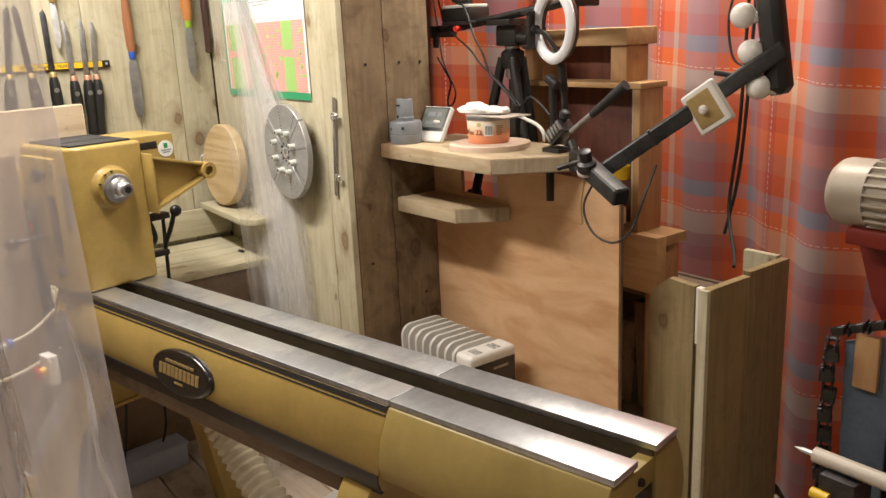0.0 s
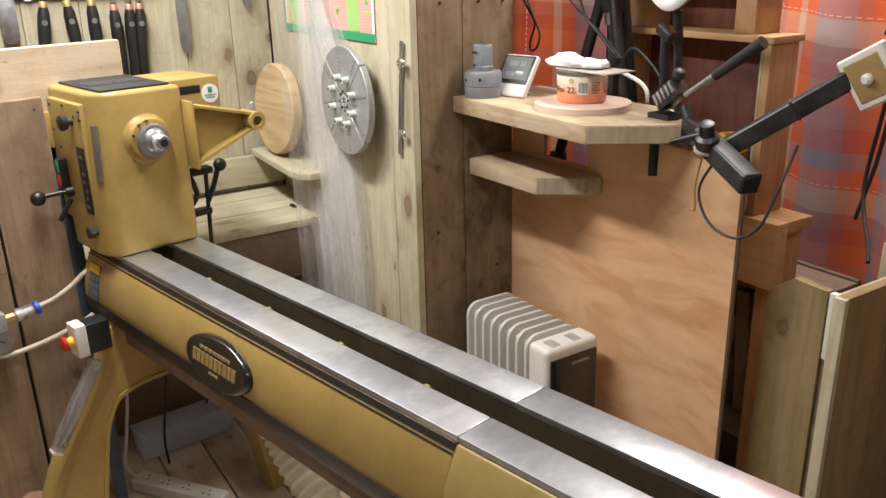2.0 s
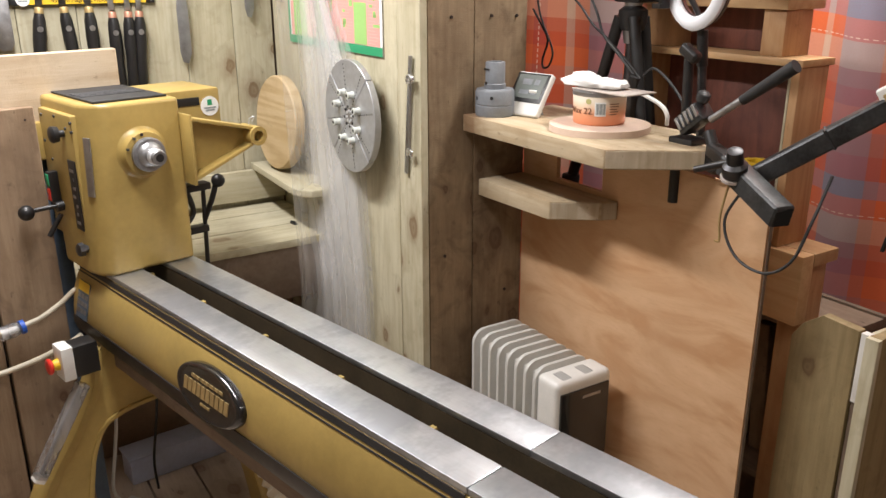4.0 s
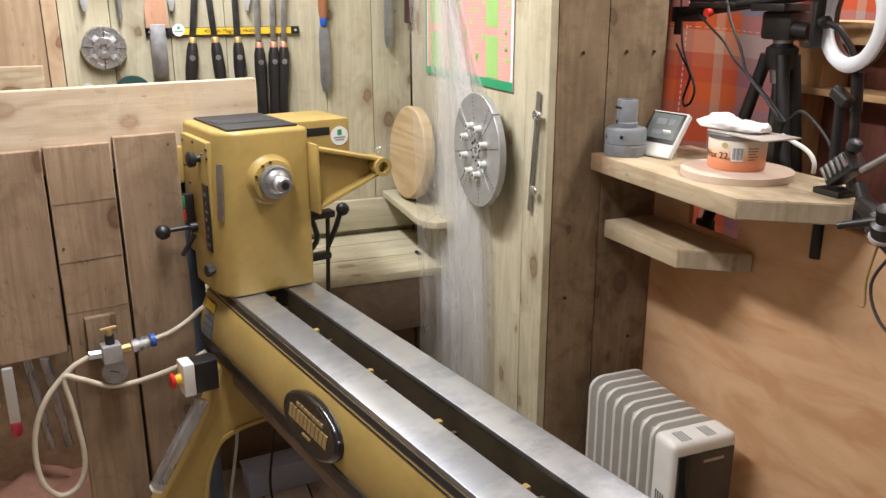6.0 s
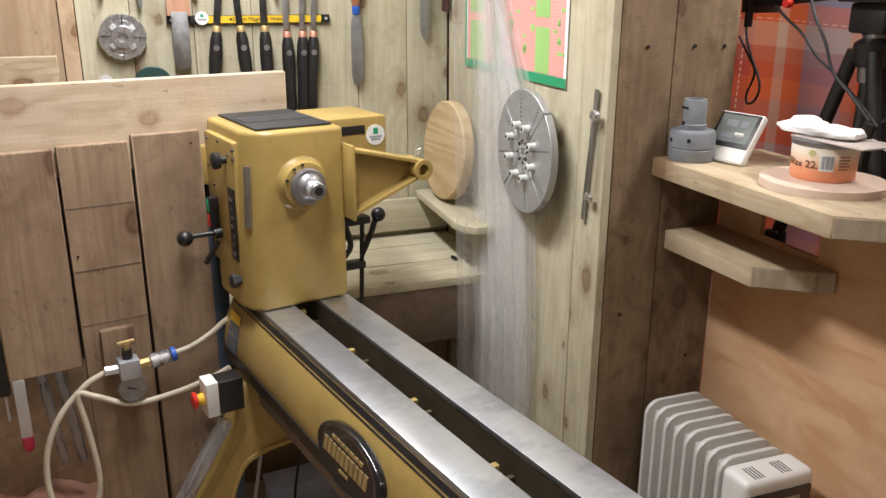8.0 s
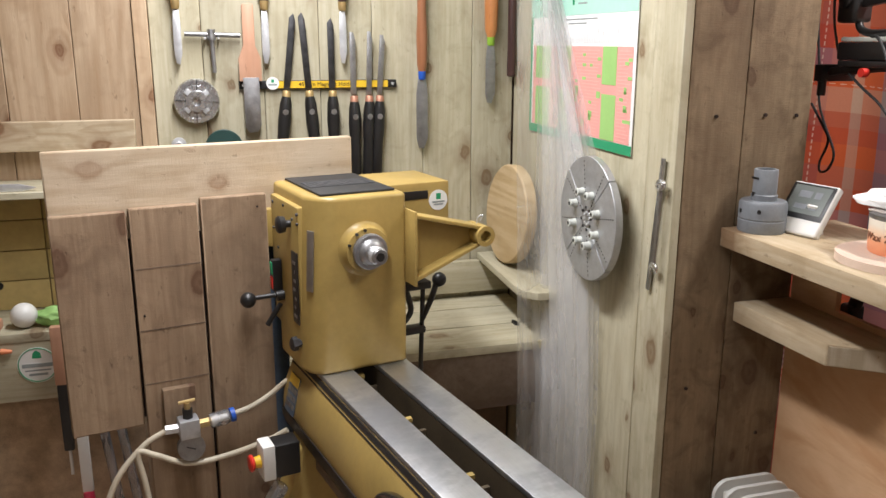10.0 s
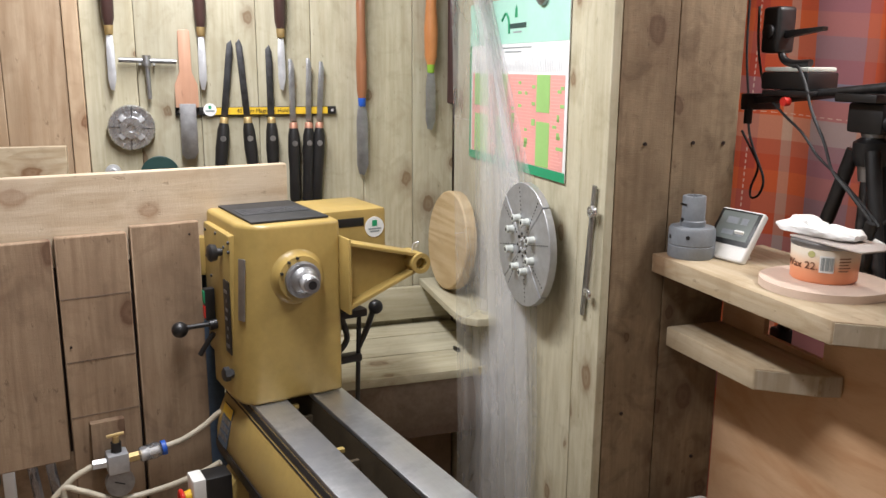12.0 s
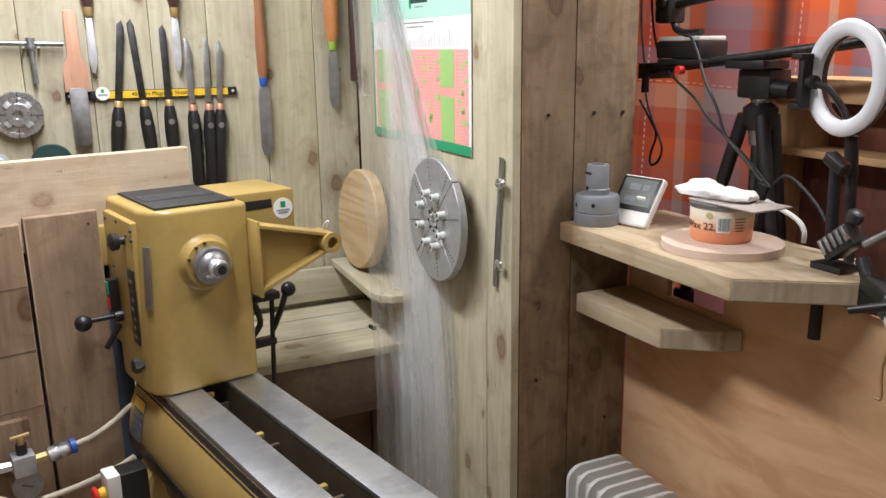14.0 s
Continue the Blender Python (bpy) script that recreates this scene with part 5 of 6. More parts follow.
def hang(s, t):
    """Plan of the gathered sheet at s along it and height t: a free edge stands off the wall, the rest spreads towards the floor."""
    z = 0.03 + 2.25 * t
    right = -1.215 - 0.10 * max(0.0, z - 0.70) - 0.52 * max(0.0, z - 1.25) + 0.30 * max(0.0, z - 1.75)
    free = -1.395 - 0.072 * max(0.0, z - 0.68)
    back = min(-1.56, right - 0.03)
    lowp, upp = [(free, 0.185), (-1.42, 0.265), (-1.33, 0.318), (right, 0.331)], [(free, 0.185), (back, 0.308), ((back + right) / 2, 0.328), (right, 0.333)]
    w = min(1.0, max(0.0, (t - 0.28) / 0.16))
    k = min(2, int(s * 3))
    u = s * 3 - k
    a, b = [((1 - w) * lowp[i][0] + w * upp[i][0], (1 - w) * lowp[i][1] + w * upp[i][1]) for i in (k, k + 1)]
    f = 0.007 * math.sin(17 * s + 2.0 * t) + 0.004 * math.sin(41 * s - 3 * t) + 0.008 * noise.noise((s * 7, t * 4, 0.3))
    return Vector((a[0] + (b[0] - a[0]) * u - 0.9 * f * (s < 0.66), min(0.3385, a[1] + (b[1] - a[1]) * u + 0.5 * f), z))


def hung_layer(s0, s1, off, z_top=1.0):
    bm, rows = bmesh.new(), []
    for j in range(61):
        rows.append([bm.verts.new(hang(s0 + (s1 - s0) * i / 84, z_top * j / 60) + Vector((0.3 * off, -off, 0)) * (1 + 0.5 * math.sin(i * 0.22 + j * 0.03))) for i in range(85)])
    for A, B in zip(rows, rows[1:]):
        for i in range(84):
            bm.faces.new((A[i], A[i + 1], B[i + 1], B[i]))
    return bm


sheet = thing("polythene_sheet", ROOM, "milky polythene dust sheet hanging in folds from the ceiling", "plastic sheet")
part("outer_layer", hung_layer(0.0, 1.0, 0.0), M_FILM, sheet)
for s0, s1, off in ((0.30, 0.98, 0.010), (0.40, 0.94, 0.017), (0.52, 0.97, 0.023)):
    part("gathered_fold", hung_layer(s0, s1, off), M_FILM, sheet)
# Thin ridges on the film in place of its horizontal glints
for t, s1 in ((0.50, 0.24), (0.40, 0.30), (0.31, 0.26), (0.63, 0.20)):
    a, b = hang(0.01, t) + Vector((0.003, -0.004, 0)), hang(s1, t - 0.006) + Vector((0.003, -0.004, 0))
    part("crease", rod(bmesh.new(), a, b, 0.0008, 0.0004, 6), M_FILM, sheet)
fold2 = lambda s, t: 0.016 * abs(math.sin(13 * s + 2.2 * t)) + 0.008 * abs(math.sin(31 * s - 5 * t + 1)) + 0.05 * math.sin(9 * s + 1.5 * t) + 0.022 * math.sin(23 * s - 4 * t) + 0.015 * noise.noise((s * 5, t * 4, 1.7))
clear = thing("clear_sheet", pose(0.30, -0.80, 0, 0, 0, 40), "clear polythene sheet hanging from the ceiling beside the lathe", "plastic sheet")
part("sheet", film("f", (-0.55, 0.0), (-0.55, 0.05), fold2, 0.02, 2.28, M_FILM2, ""), M_FILM2, clear)
# Whitish wavy ridges drawn in place of bright glints on the folds
random.seed(21)
for s0, z0, z1 in ((0.93, 0.55, 1.05), (0.80, 0.85, 1.20), (0.86, 0.98, 1.12), (0.70, 0.50, 0.95), (0.97, 1.05, 1.30), (0.76, 1.15, 1.40), (0.60, 0.70, 1.00)):
    ph, pts = random.uniform(0, 6), []
    for k in range(25):
        z = z0 + (z1 - z0) * k / 24
        t = (z - 0.02) / 2.26
        sk = s0 + 0.022 * math.sin(4.1 * z * 3 + ph) + 0.010 * math.sin(13 * z * 3 + 2 * ph)
        pts.append(Vector((-0.55 * t + (0.55 * t) * sk + (1 - t) * (-0.55 + 0.60 * sk), fold2(sk, t) - 0.002, z)))
    part("crease", sweep(bmesh.new(), pts, 0.002, 6, [0.0005 + 0.0034 * math.sin(math.pi * k / 24) * random.uniform(0.4, 1.0) for k in range(25)]), M_FILM3, clear)

# ---- the shelf on the brown wall and what stands on it ----
SH = 1.187
shelf = thing("thick_shelf", ROOM, "thick pine shelf with a cut-off corner", "shelf")
part("board", soften(prism(bmesh.new(), [(-0.967, 0.462), (-0.466, 0.462), (-0.352, 0.622), (-0.352, 0.665), (-0.44, 0.745), (-0.967, 0.745)], SH - 0.040, SH, "XY"), 0.003), W_SHELF, shelf)
for p, q, n in ((-0.775, 0.4635, (0, -1, 0)), (-0.445, 0.4925, (0.815, -0.58, 0))):
    part("dowel_end", turned(bmesh.new(), (p, q, SH - 0.024), n, [(0, 0.007), (0.0012, 0.0065)], 14), W_DARK_X, shelf, "dark round knot in the edge")
def cut_end(a, b, z0, z1, parent):
    """A thin face of end grain on a sawn-off corner."""
    a, b = Vector((*a, 0)), Vector((*b, 0))
    n = (b - a).cross(Vector((0, 0, 1))).normalized() * 0.0015
    e = (b - a).normalized() * 0.003
    part("cut_end", prism(bmesh.new(), [(v.x, v.y) for v in (a + e, b - e, b - e + n, a + e + n)], z0 + 0.003, z1 - 0.003, "XY"), W_END, parent, "paler sawn end grain")


cut_end((-0.466, 0.462), (-0.352, 0.622), SH - 0.040, SH, shelf)
cut_end((-0.352, 0.622), (-0.352, 0.665), SH - 0.040, SH, shelf)
shelf2 = thing("small_shelf", ROOM, "small thick pine shelf below the larger one", "shelf")
part("board", soften(prism(bmesh.new(), [(-0.967, 0.510), (-0.697, 0.520), (-0.627, 0.612), (-0.612, 0.650), (-0.967, 0.650)], 0.977, 1.020, "XY"), 0.003), W_SHELF, shelf2)

cut_end((-0.697, 0.520), (-0.627, 0.612), 0.977, 1.020, shelf2)
cut_end((-0.627, 0.612), (-0.612, 0.650), 0.977, 1.020, shelf2)

jaws = thing("grey_chuck_stack", room(-0.918, 0.522, SH) @ Matrix.Diagonal((0.84, 0.84, 0.96, 1)), "grey dusty chuck with a smaller adapter stacked on it", "chuck")
part("body", turned(bmesh.new(), (0, 0, 0), (0, 0, 1), [(0, 0.054), (0.003, 0.056), (0.026, 0.056), (0.027, 0.0545), (0.029, 0.0545), (0.030, 0.056), (0.060, 0.056), (0.066, 0.052), (0.067, 0.02)], 40), M_GREYPL, jaws)
part("collar", turned(bmesh.new(), (0, 0, 0.066), (0, 0, 1), [(0, 0.030), (0.012, 0.031), (0.014, 0.028), (0.064, 0.028), (0.066, 0.0265), (0.066, 0.020), (0.045, 0.019)], 32), M_GREYPL, jaws)
for a, z, r in ((-100, 0.045, 0.056), (-45, 0.048, 0.056), (-150, 0.042, 0.056), (-95, 0.08, 0.0305)):
    c, s = math.cos(radians(a)), math.sin(radians(a))
    part("key_hole", rod(bmesh.new(), ((r - 0.004) * c, (r - 0.004) * s, z), ((r + 0.0006) * c, (r + 0.0006) * s, z), 0.0048, None, 12), M_BLACK, jaws)
part("flat_mark", box(-0.014, 0.010, -0.0292, -0.0275, 0.112, 0.116), M_BLACK, jaws)

meter = thing("digital_thermometer", room(-0.868, 0.562, SH, 12) @ pose(0, 0, 0, -33, 0, 0) @ Matrix.Scale(0.90, 4), "white digital thermometer with a grey screen leaning back", "thermometer")
part("case", soften(box(-0.058, 0.058, -0.010, 0.010, 0.0, 0.125), 0.006, 3), M_WHITE, meter)
part("bezel", soften(box(-0.055, 0.055, -0.0112, -0.0095, 0.036, 0.121), 0.001), M_BLACK, meter)
part("screen", box(-0.047, 0.047, -0.0122, -0.0113, 0.048, 0.116), M_SCREEN, meter)
for x, z, w, h in ((-0.028, 0.084, 0.04, 0.022), (0.012, 0.084, 0.022, 0.022), (-0.028, 0.056, 0.04, 0.018), (0.012, 0.056, 0.022, 0.018)):
    part("digit_bar", box(x, x + w * 0.8, -0.0126, -0.0123, z + 0.003, z + h - 0.003), M_GREYPL, meter)
part("prop_leg", soften(bbox(bmesh.new(), -0.012, 0.012, -0.003, 0.003, 0, 0.075, 0.001, pose(0.02, 0.047, 0.030, 58, 0, 0)), 0.0005), M_WHITE, meter)

plate_d = solo("round_board", soften(turned(bmesh.new(), (0, 0, 0), (0, 0, 1), [(0, 0.110), (0.014, 0.110)], 56), 0.002), M_PINKW, room(-0.632, 0.600, SH), "pale round wooden board on the shelf", "round board")
tin = thing("wax_tin", room(-0.645, 0.608, SH + 0.0145) @ Matrix.Diagonal((1, 1, 0.92, 1)), "orange and white labelled round tub of wax", "tub")
part("wall", turned(bmesh.new(), (0, 0, 0), (0, 0, 1), [(0, 0.054), (0.003, 0.056), (0.030, 0.057), (0.064, 0.058), (0.066, 0.057)], 56), M_TUBLABEL, tin, "label fading from cream to orange")
lid = part("lid", turned(bmesh.new(), (0, 0, 0.0661), (0, 0, 1), [(0, 0.0575), (0.002, 0.0595), (0.009, 0.0595), (0.011, 0.056)], 44), M_GREYST, tin, "dull steel rim")


def bent(words_mesh_ob, radius, angle, z):
    for v in words_mesh_ob.data.vertices:
        a = angle + v.co.x / radius
        v.co = Vector(((radius + v.co.z) * math.sin(a), -(radius + v.co.z) * math.cos(a), z + v.co.y))


lab = text_part("lettering", "Wax 22.", 0.020, Matrix(), M_TINPRINT, tin, "dark lettering")
bent(lab, 0.0582, 0.05, 0.033)
bc = bmesh.new()
patch = bmesh.new()
for k in range(6):
    bbox(patch, -0.0021, 0.0021, -0.0583, -0.0577, 0.023, 0.055, 0, Matrix.Rotation(0.70 + k * 0.068, 4, "Z"))
part("white_patch", patch, M_PAPER, tin)
part("round_seal", turned(bmesh.new(), (0.0575 * math.sin(0.42), -0.0575 * math.cos(0.42), 0.056), (math.sin(0.42), -math.cos(0.42), 0), [(0, 0.0062), (0.0009, 0.0062)], 20), M_SEAL, tin)
for k, (a0, w, z) in enumerate(((1.25, 5, 0.050), (1.25, 5, 0.044), (1.25, 4, 0.038), (1.25, 5, 0.032), (1.25, 4, 0.026))):
    for q in range(w):
        part("print_bar", bbox(bmesh.new(), -0.002, 0.002, -0.0584, -0.0578, z, z + 0.0018, 0, Matrix.Rotation(a0 + q * 0.075, 4, "Z")), M_TINPRINT, tin)
for k in range(9):
    a = 0.72 + k * 0.040
    bbox(bc, -0.0006 - 0.0005 * (k % 3), 0.0006 + 0.0005 * (k % 2), -0.0589, -0.0582, 0.027, 0.052, 0, Matrix.Rotation(a, 4, "Z"))
part("bar_code", bc, M_INK, tin)
card = thing("grey_card_sheet", room(-0.610, 0.608, SH + 0.0862, -8), "bent grey card lying on the tub", "card")
part("sheet", soften(bbox(bmesh.new(), -0.075, 0.085, -0.046, 0.046, 0, 0.003, 0.0005, pose(0, 0, 0, 0, 0, 10)), 0.0003), M_CARD, card)
def cloth_roll(bm, pts, width, height, seed):
    """A flattened, creased roll of cloth along a line."""
    line = smooth_line(pts, 9)
    rings = []
    for i, c in enumerate(line):
        d = (line[min(i + 1, len(line) - 1)] - line[max(i - 1, 0)]).normalized()
        side, u = d.cross(Vector((0, 0, 1))).normalized(), i / (len(line) - 1)
        taper = min(1.0, 0.45 + 3.2 * min(u, 1 - u))
        ring = []
        for k in range(22):
            a = 2 * math.pi * k / 22
            r = 1 + 0.20 * noise.noise((math.cos(a) * 1.6 + seed, math.sin(a) * 1.6, u * 5)) + 0.12 * noise.noise((math.cos(a) * 4, math.sin(a) * 4 + seed, u * 11)) + 0.10 * math.sin(3 * a + 9 * u + seed)
            ring.append(bm.verts.new(c + side * (math.cos(a) * width * r * taper) + Vector((0, 0, max(-height * 0.9, math.sin(a) * height * r * taper)))))
        rings.append(ring)
    for A, B in zip(rings, rings[1:]):
        for k in range(22):
            bm.faces.new((A[k], A[(k + 1) % 22], B[(k + 1) % 22], B[k]))
    bm.faces.new(rings[0][::-1])
    bm.faces.new(rings[-1])
    return bm


rag = bmesh.new()
cloth_roll(rag, [(-0.085, -0.012, 0.010), (-0.045, -0.016, 0.011), (0.0, -0.012, 0.010), (0.04, -0.004, 0.010), (0.078, 0.004, 0.009)], 0.020, 0.0105, 1.0)
cloth_roll(rag, [(-0.080, 0.020, 0.014), (-0.05, 0.012, 0.020), (-0.02, 0.0, 0.020), (0.015, -0.012, 0.014)], 0.022, 0.010, 4.0)
cloth_roll(rag, [(-0.02, 0.030, 0.009), (0.03, 0.026, 0.010), (0.075, 0.020, 0.009)], 0.020, 0.009, 7.0)
solo("white_rag", rag, M_CLOTH, room(-0.655, 0.600, SH + 0.0893, 2), "crumpled white rag folded on the card", "rag")

# ---- plywood sheet and the oil heater ----
ply = thing("plywood_sheet", ROOM @ pose(0, Q_PLY, 0), "large plywood sheet with a notch standing on edge", "plywood")
part("sheet", prism(bmesh.new(), [(-0.966, 0.0), (-0.215, 0.0), (-0.219, 1.120), (-0.668, 1.140), (-0.668, 1.030), (-0.832, 1.030), (-0.832, 1.140), (-0.966, 1.140)], 0.0, 0.012), W_PLY, ply)
part("edge_strip", box(-0.2150, -0.2135, 0.002, 0.010, 0.0, 1.118), W_DARK_X, ply)
part("rail", soften(box(-0.64, -0.24, 0.013, 0.05, 1.02, 1.062), 0.002), W_STAND_X, ply)

heater = thing("oil_heater", room(-0.90, 0.525, 0.0), "cream oil-filled radiator with a black control panel", "heater")
fin = bmesh.new()
fo = []
for cy, cz, a0 in ((0.045, 0.61, 0), (-0.045, 0.61, 90), (-0.05, 0.09, 180), (0.05, 0.09, 270)):
    rr = 0.036 if cz > 0.3 else 0.03
    fo += [(cy + rr * math.cos(radians(a0 + 15 * k)), cz + rr * math.sin(radians(a0 + 15 * k))) for k in range(7)]
fin_me = mesh_of("fin", soften(prism(fin, fo, -0.0055, 0.0055, "YZ"), 0.003, 2, 20), M_CREAM)
for k in range(8):
    f_ob = part("fin", fin_me, M_CREAM, heater, "", pose(0.012 + k * 0.036, 0, 0))
    part("fin_column", rod(bmesh.new(), (0, 0, 0.08), (0, 0, 0.615), 0.016, None, 14), M_CREAM, f_ob)
    part("fin_panel", soften(box(-0.0175, 0.0175, -0.060, 0.060, 0.085, 0.622), 0.006, 2), M_CREAM, f_ob)
for z in (0.10, 0.585):
    part("header_pipe", rod(bmesh.new(), (0.0, 0, z), (0.29, 0, z), 0.024, None, 18), M_CREAM, heater)
ctl = part("control_box", soften(box(0.275, 0.350, -0.083, 0.083, 0.05, 0.640), 0.018, 4), M_WHITE, heater, "white control housing")
part("panel", soften(prism(bmesh.new(), [(-0.072, 0.612), (0.072, 0.612), (0.072, 0.10), (0.05, 0.12), (0.02, 0.24), (-0.03, 0.34), (-0.06, 0.39), (-0.072, 0.43)], 0.348, 0.354, "YZ"), 0.002, 2), M_GLOSSBLK, ctl, "glossy black control panel")
part("dial", turned(bmesh.new(), (0.353, 0.035, 0.40), (1, 0, 0), [(0, 0.024), (0.016, 0.022), (0.018, 0.018)], 24), M_RUBBER, ctl)
part("maker_bar", box(0.3542, 0.3548, -0.008, 0.045, 0.588, 0.595), M_GREYST, ctl)
for k in range(4):
    part("side_vent", box(0.298 + k * 0.008, 0.302 + k * 0.008, -0.0838, -0.0828, 0.47, 0.51), M_SOCK, ctl)
    part("side_vent", box(0.298 + k * 0.008, 0.302 + k * 0.008, -0.0838, -0.0828, 0.405, 0.445), M_SOCK, ctl)
    part("top_vent", box(0.300, 0.338, -0.055 + k * 0.007, -0.052 + k * 0.007, 0.6396, 0.6406), M_SOCK, ctl)
    part("top_vent", box(0.300, 0.338, 0.010 + k * 0.007, 0.013 + k * 0.007, 0.6396, 0.6406), M_SOCK, ctl)
for x in (0.04, 0.32):
    part("foot", soften(box(x - 0.02, x + 0.02, -0.12, 0.12, 0.0, 0.055), 0.006, 2), M_BLACK, heater)

# ---- pine stand, tripod and camera gear ----
stand = thing("pine_stand", room(-0.60, 0.875, 0.0), "warm pine shelf stand with thin side boards", "stand")
part("top_board", soften(box(-0.225, 0.205, 0.0, 0.125, 1.440, 1.486), 0.004, 2), W_STAND_X, stand)
part("spacer_block", soften(box(0.140, 0.195, 0.012, 0.10, 1.345, 1.4395), 0.002), W_STAND_Z, stand)
part("spacer_block", soften(box(-0.20, -0.12, 0.012, 0.10, 1.345, 1.4395), 0.002), W_STAND_Z, stand)
part("middle_board", soften(box(-0.205, 0.258, -0.004, 0.105, 1.329, 1.3445), 0.003), W_STAND_X, stand)
for x in (0.232, -0.195):
    part("side_board", soften(box(x, x + 0.020, 0.0, 0.095, 0.945, 1.3285), 0.002), W_STAND_Z, stand)
    part("edge_lip", soften(box(x - 0.006, x - 0.0005, 0.0, 0.016, 0.945, 1.3285), 0.001), W_PALE_Z, stand)
part("back_board", soften(box(-0.118, 0.138, 0.085, 0.095, 1.345, 1.4395), 0.002), W_BACK, stand, "dark red-brown back board, the lower one added for shaded curtain")
# Added panel: its dark red stands in for curtain folds in shade
part("back_board", soften(box(-0.174, 0.225, 0.082, 0.092, 0.945, 1.3285), 0.002), W_BACK, stand, "dark red-brown back board, the lower one added for shaded curtain")
part("lower_rail", soften(box(-0.225, 0.325, -0.010, 0.030, 0.785, 0.944), 0.004), W_STAND_X, stand)
part("lower_shelf", soften(box(-0.225, 0.325, 0.031, 0.115, 0.915, 0.944), 0.003), W_STAND_X, stand)
for x in (-0.20, 0.28):
    part("stand_leg", soften(box(x - 0.025, x + 0.025, 0.031, 0.11, 0.0, 0.9145), 0.003), W_STAND_Z, stand)
crate = thing("dark_storage_crate", room(-0.56, 0.93, 0.0), "dark dusty wooden crate under the pine stand", "crate")
part("back", soften(box(-0.26, 0.34, 0.19, 0.205, 0.0, 0.77), 0.002), W_DARK_X, crate)
part("shelf_board", soften(box(-0.26, 0.34, -0.0, 0.189, 0.745, 0.765), 0.003), W_DARK_X, crate, "dusty dark shelf board")
part("shelf_board", soften(box(-0.26, 0.34, 0.0, 0.189, 0.33, 0.35), 0.003), W_DARK_X, crate)
for x in (-0.26, 0.325):
    part("side", soften(box(x, x + 0.015, 0.0, 0.189, 0.0, 0.7445), 0.002), W_DARK_X, crate)
for x, w, h, a in ((0.20, 0.05, 0.30, 6), (0.13, 0.04, 0.34, -4), (0.05, 0.06, 0.27, 3), (-0.06, 0.05, 0.33, -5)):
    solo("timber_offcut", soften(bbox(bmesh.new(), -w / 2, w / 2, -0.02, 0.02, 0.0, h, 0.002, pose(0, 0, 0, 0, a, 0)), 0.001), W_BROWN_Z, room(-0.56 + x, 1.03, 0.352), "short brown timber offcut standing in the crate", "offcut", "", "offcuts in the crate")
tub = solo("yellow_tape_roll", soften(turned(bmesh.new(), (0, 0, 0), (0, 0, 1), [(0, 0.035), (0.035, 0.035), (0.035, 0.022), (0.0, 0.022)], 28, True), 0.001), M_YELLOW, room(-0.43, 0.885, 1.062 + 0.023), "yellow roll of tape on the rail", "tape roll")

TX, TY = -0.745, 0.79
tri = thing("camera_tripod", room(TX, TY, 0.0), "black camera tripod standing behind the shelf", "tripod")
part("centre_column", rod(bmesh.new(), (0, 0, 0.9), (0, 0, 1.455), 0.013), M_DARKST, tri)
part("shoulder", soften(turned(bmesh.new(), (0, 0, 1.385), (0, 0, 1), [(0, 0.026), (0.02, 0.034), (0.045, 0.034), (0.055, 0.020)], 20), 0.001), M_BLACK, tri)
part("apron", turned(bmesh.new(), (0, 0, 1.355), (0, 0, 1), [(0, 0.018), (0.03, 0.022)], 18), M_GREYST, tri)
for a in (215, 320, 80):
    c, s = math.cos(radians(a)), math.sin(radians(a))
    lg = part("tripod_leg", rod(bmesh.new(), (0.03 * c, 0.03 * s, 1.415), (0.17 * c, 0.08 * s, 1.00), 0.014, None, 12), M_BLACK, tri)
    part("lower_section", rod(bmesh.new(), (0.17 * c, 0.08 * s, 1.00), (0.30 * c, 0.17 * s, 0.015), 0.010, None, 12), M_DARKST, lg)
    part("leg_clip", soften(bbox(bmesh.new(), -0.018, 0.018, -0.018, 0.018, -0.02, 0.02, 0.004, pose(0.17 * c, 0.08 * s, 1.0)), 0.001), M_BLACK, lg)
    part("rubber_foot", rod(bmesh.new(), (0.30 * c, 0.17 * s, 0.0), (0.30 * c, 0.17 * s, 0.02), 0.014, None, 12), M_RUBBER, lg)
part("pan_head", soften(box(-0.04, 0.045, -0.03, 0.03, 1.448, 1.506), 0.008, 2), M_BLACK, tri)
part("tilt_knob", rod(bmesh.new(), (0.04, -0.01, 1.470), (0.085, -0.01, 1.467), 0.017), M_BLACK, tri)
part("ball", turned(bmesh.new(), (0, 0, 1.435), (0, 0, 1), [(0, 0.018), (0.012, 0.022), (0.02, 0.016)], 18), M_GREYST, tri)
slider = thing("camera_slider", room(TX, TY - 0.02, 1.4905), "black twin-rod camera slider on the tripod", "camera slider")
for dy in (-0.022, 0.022):
    part("rail", rod(bmesh.new(), (-0.300, dy, 0.008), (0.30, dy, 0.072), 0.0085), M_DARKST, slider)
part("clamp_plate", soften(box(-0.05, 0.05, -0.035, 0.035, 0.016, 0.032), 0.003), M_BLACK, slider)
for x, z in ((-0.300, 0.008), (0.30, 0.072)):
    e = part("end_block", soften(box(x - 0.012, x + 0.012, -0.045, 0.045, z - 0.02, z + 0.016), 0.004), M_BLACK, slider)
    part("adjust_foot", rod(bmesh.new(), (x + 0.005, -0.035, z - 0.05), (x + 0.005, -0.035, z - 0.015), 0.009, None, 12), M_BLACK, e)
car = part("carriage", soften(box(-0.235, -0.10, -0.055, 0.055, 0.022, 0.034), 0.004), M_BLACK, slider)
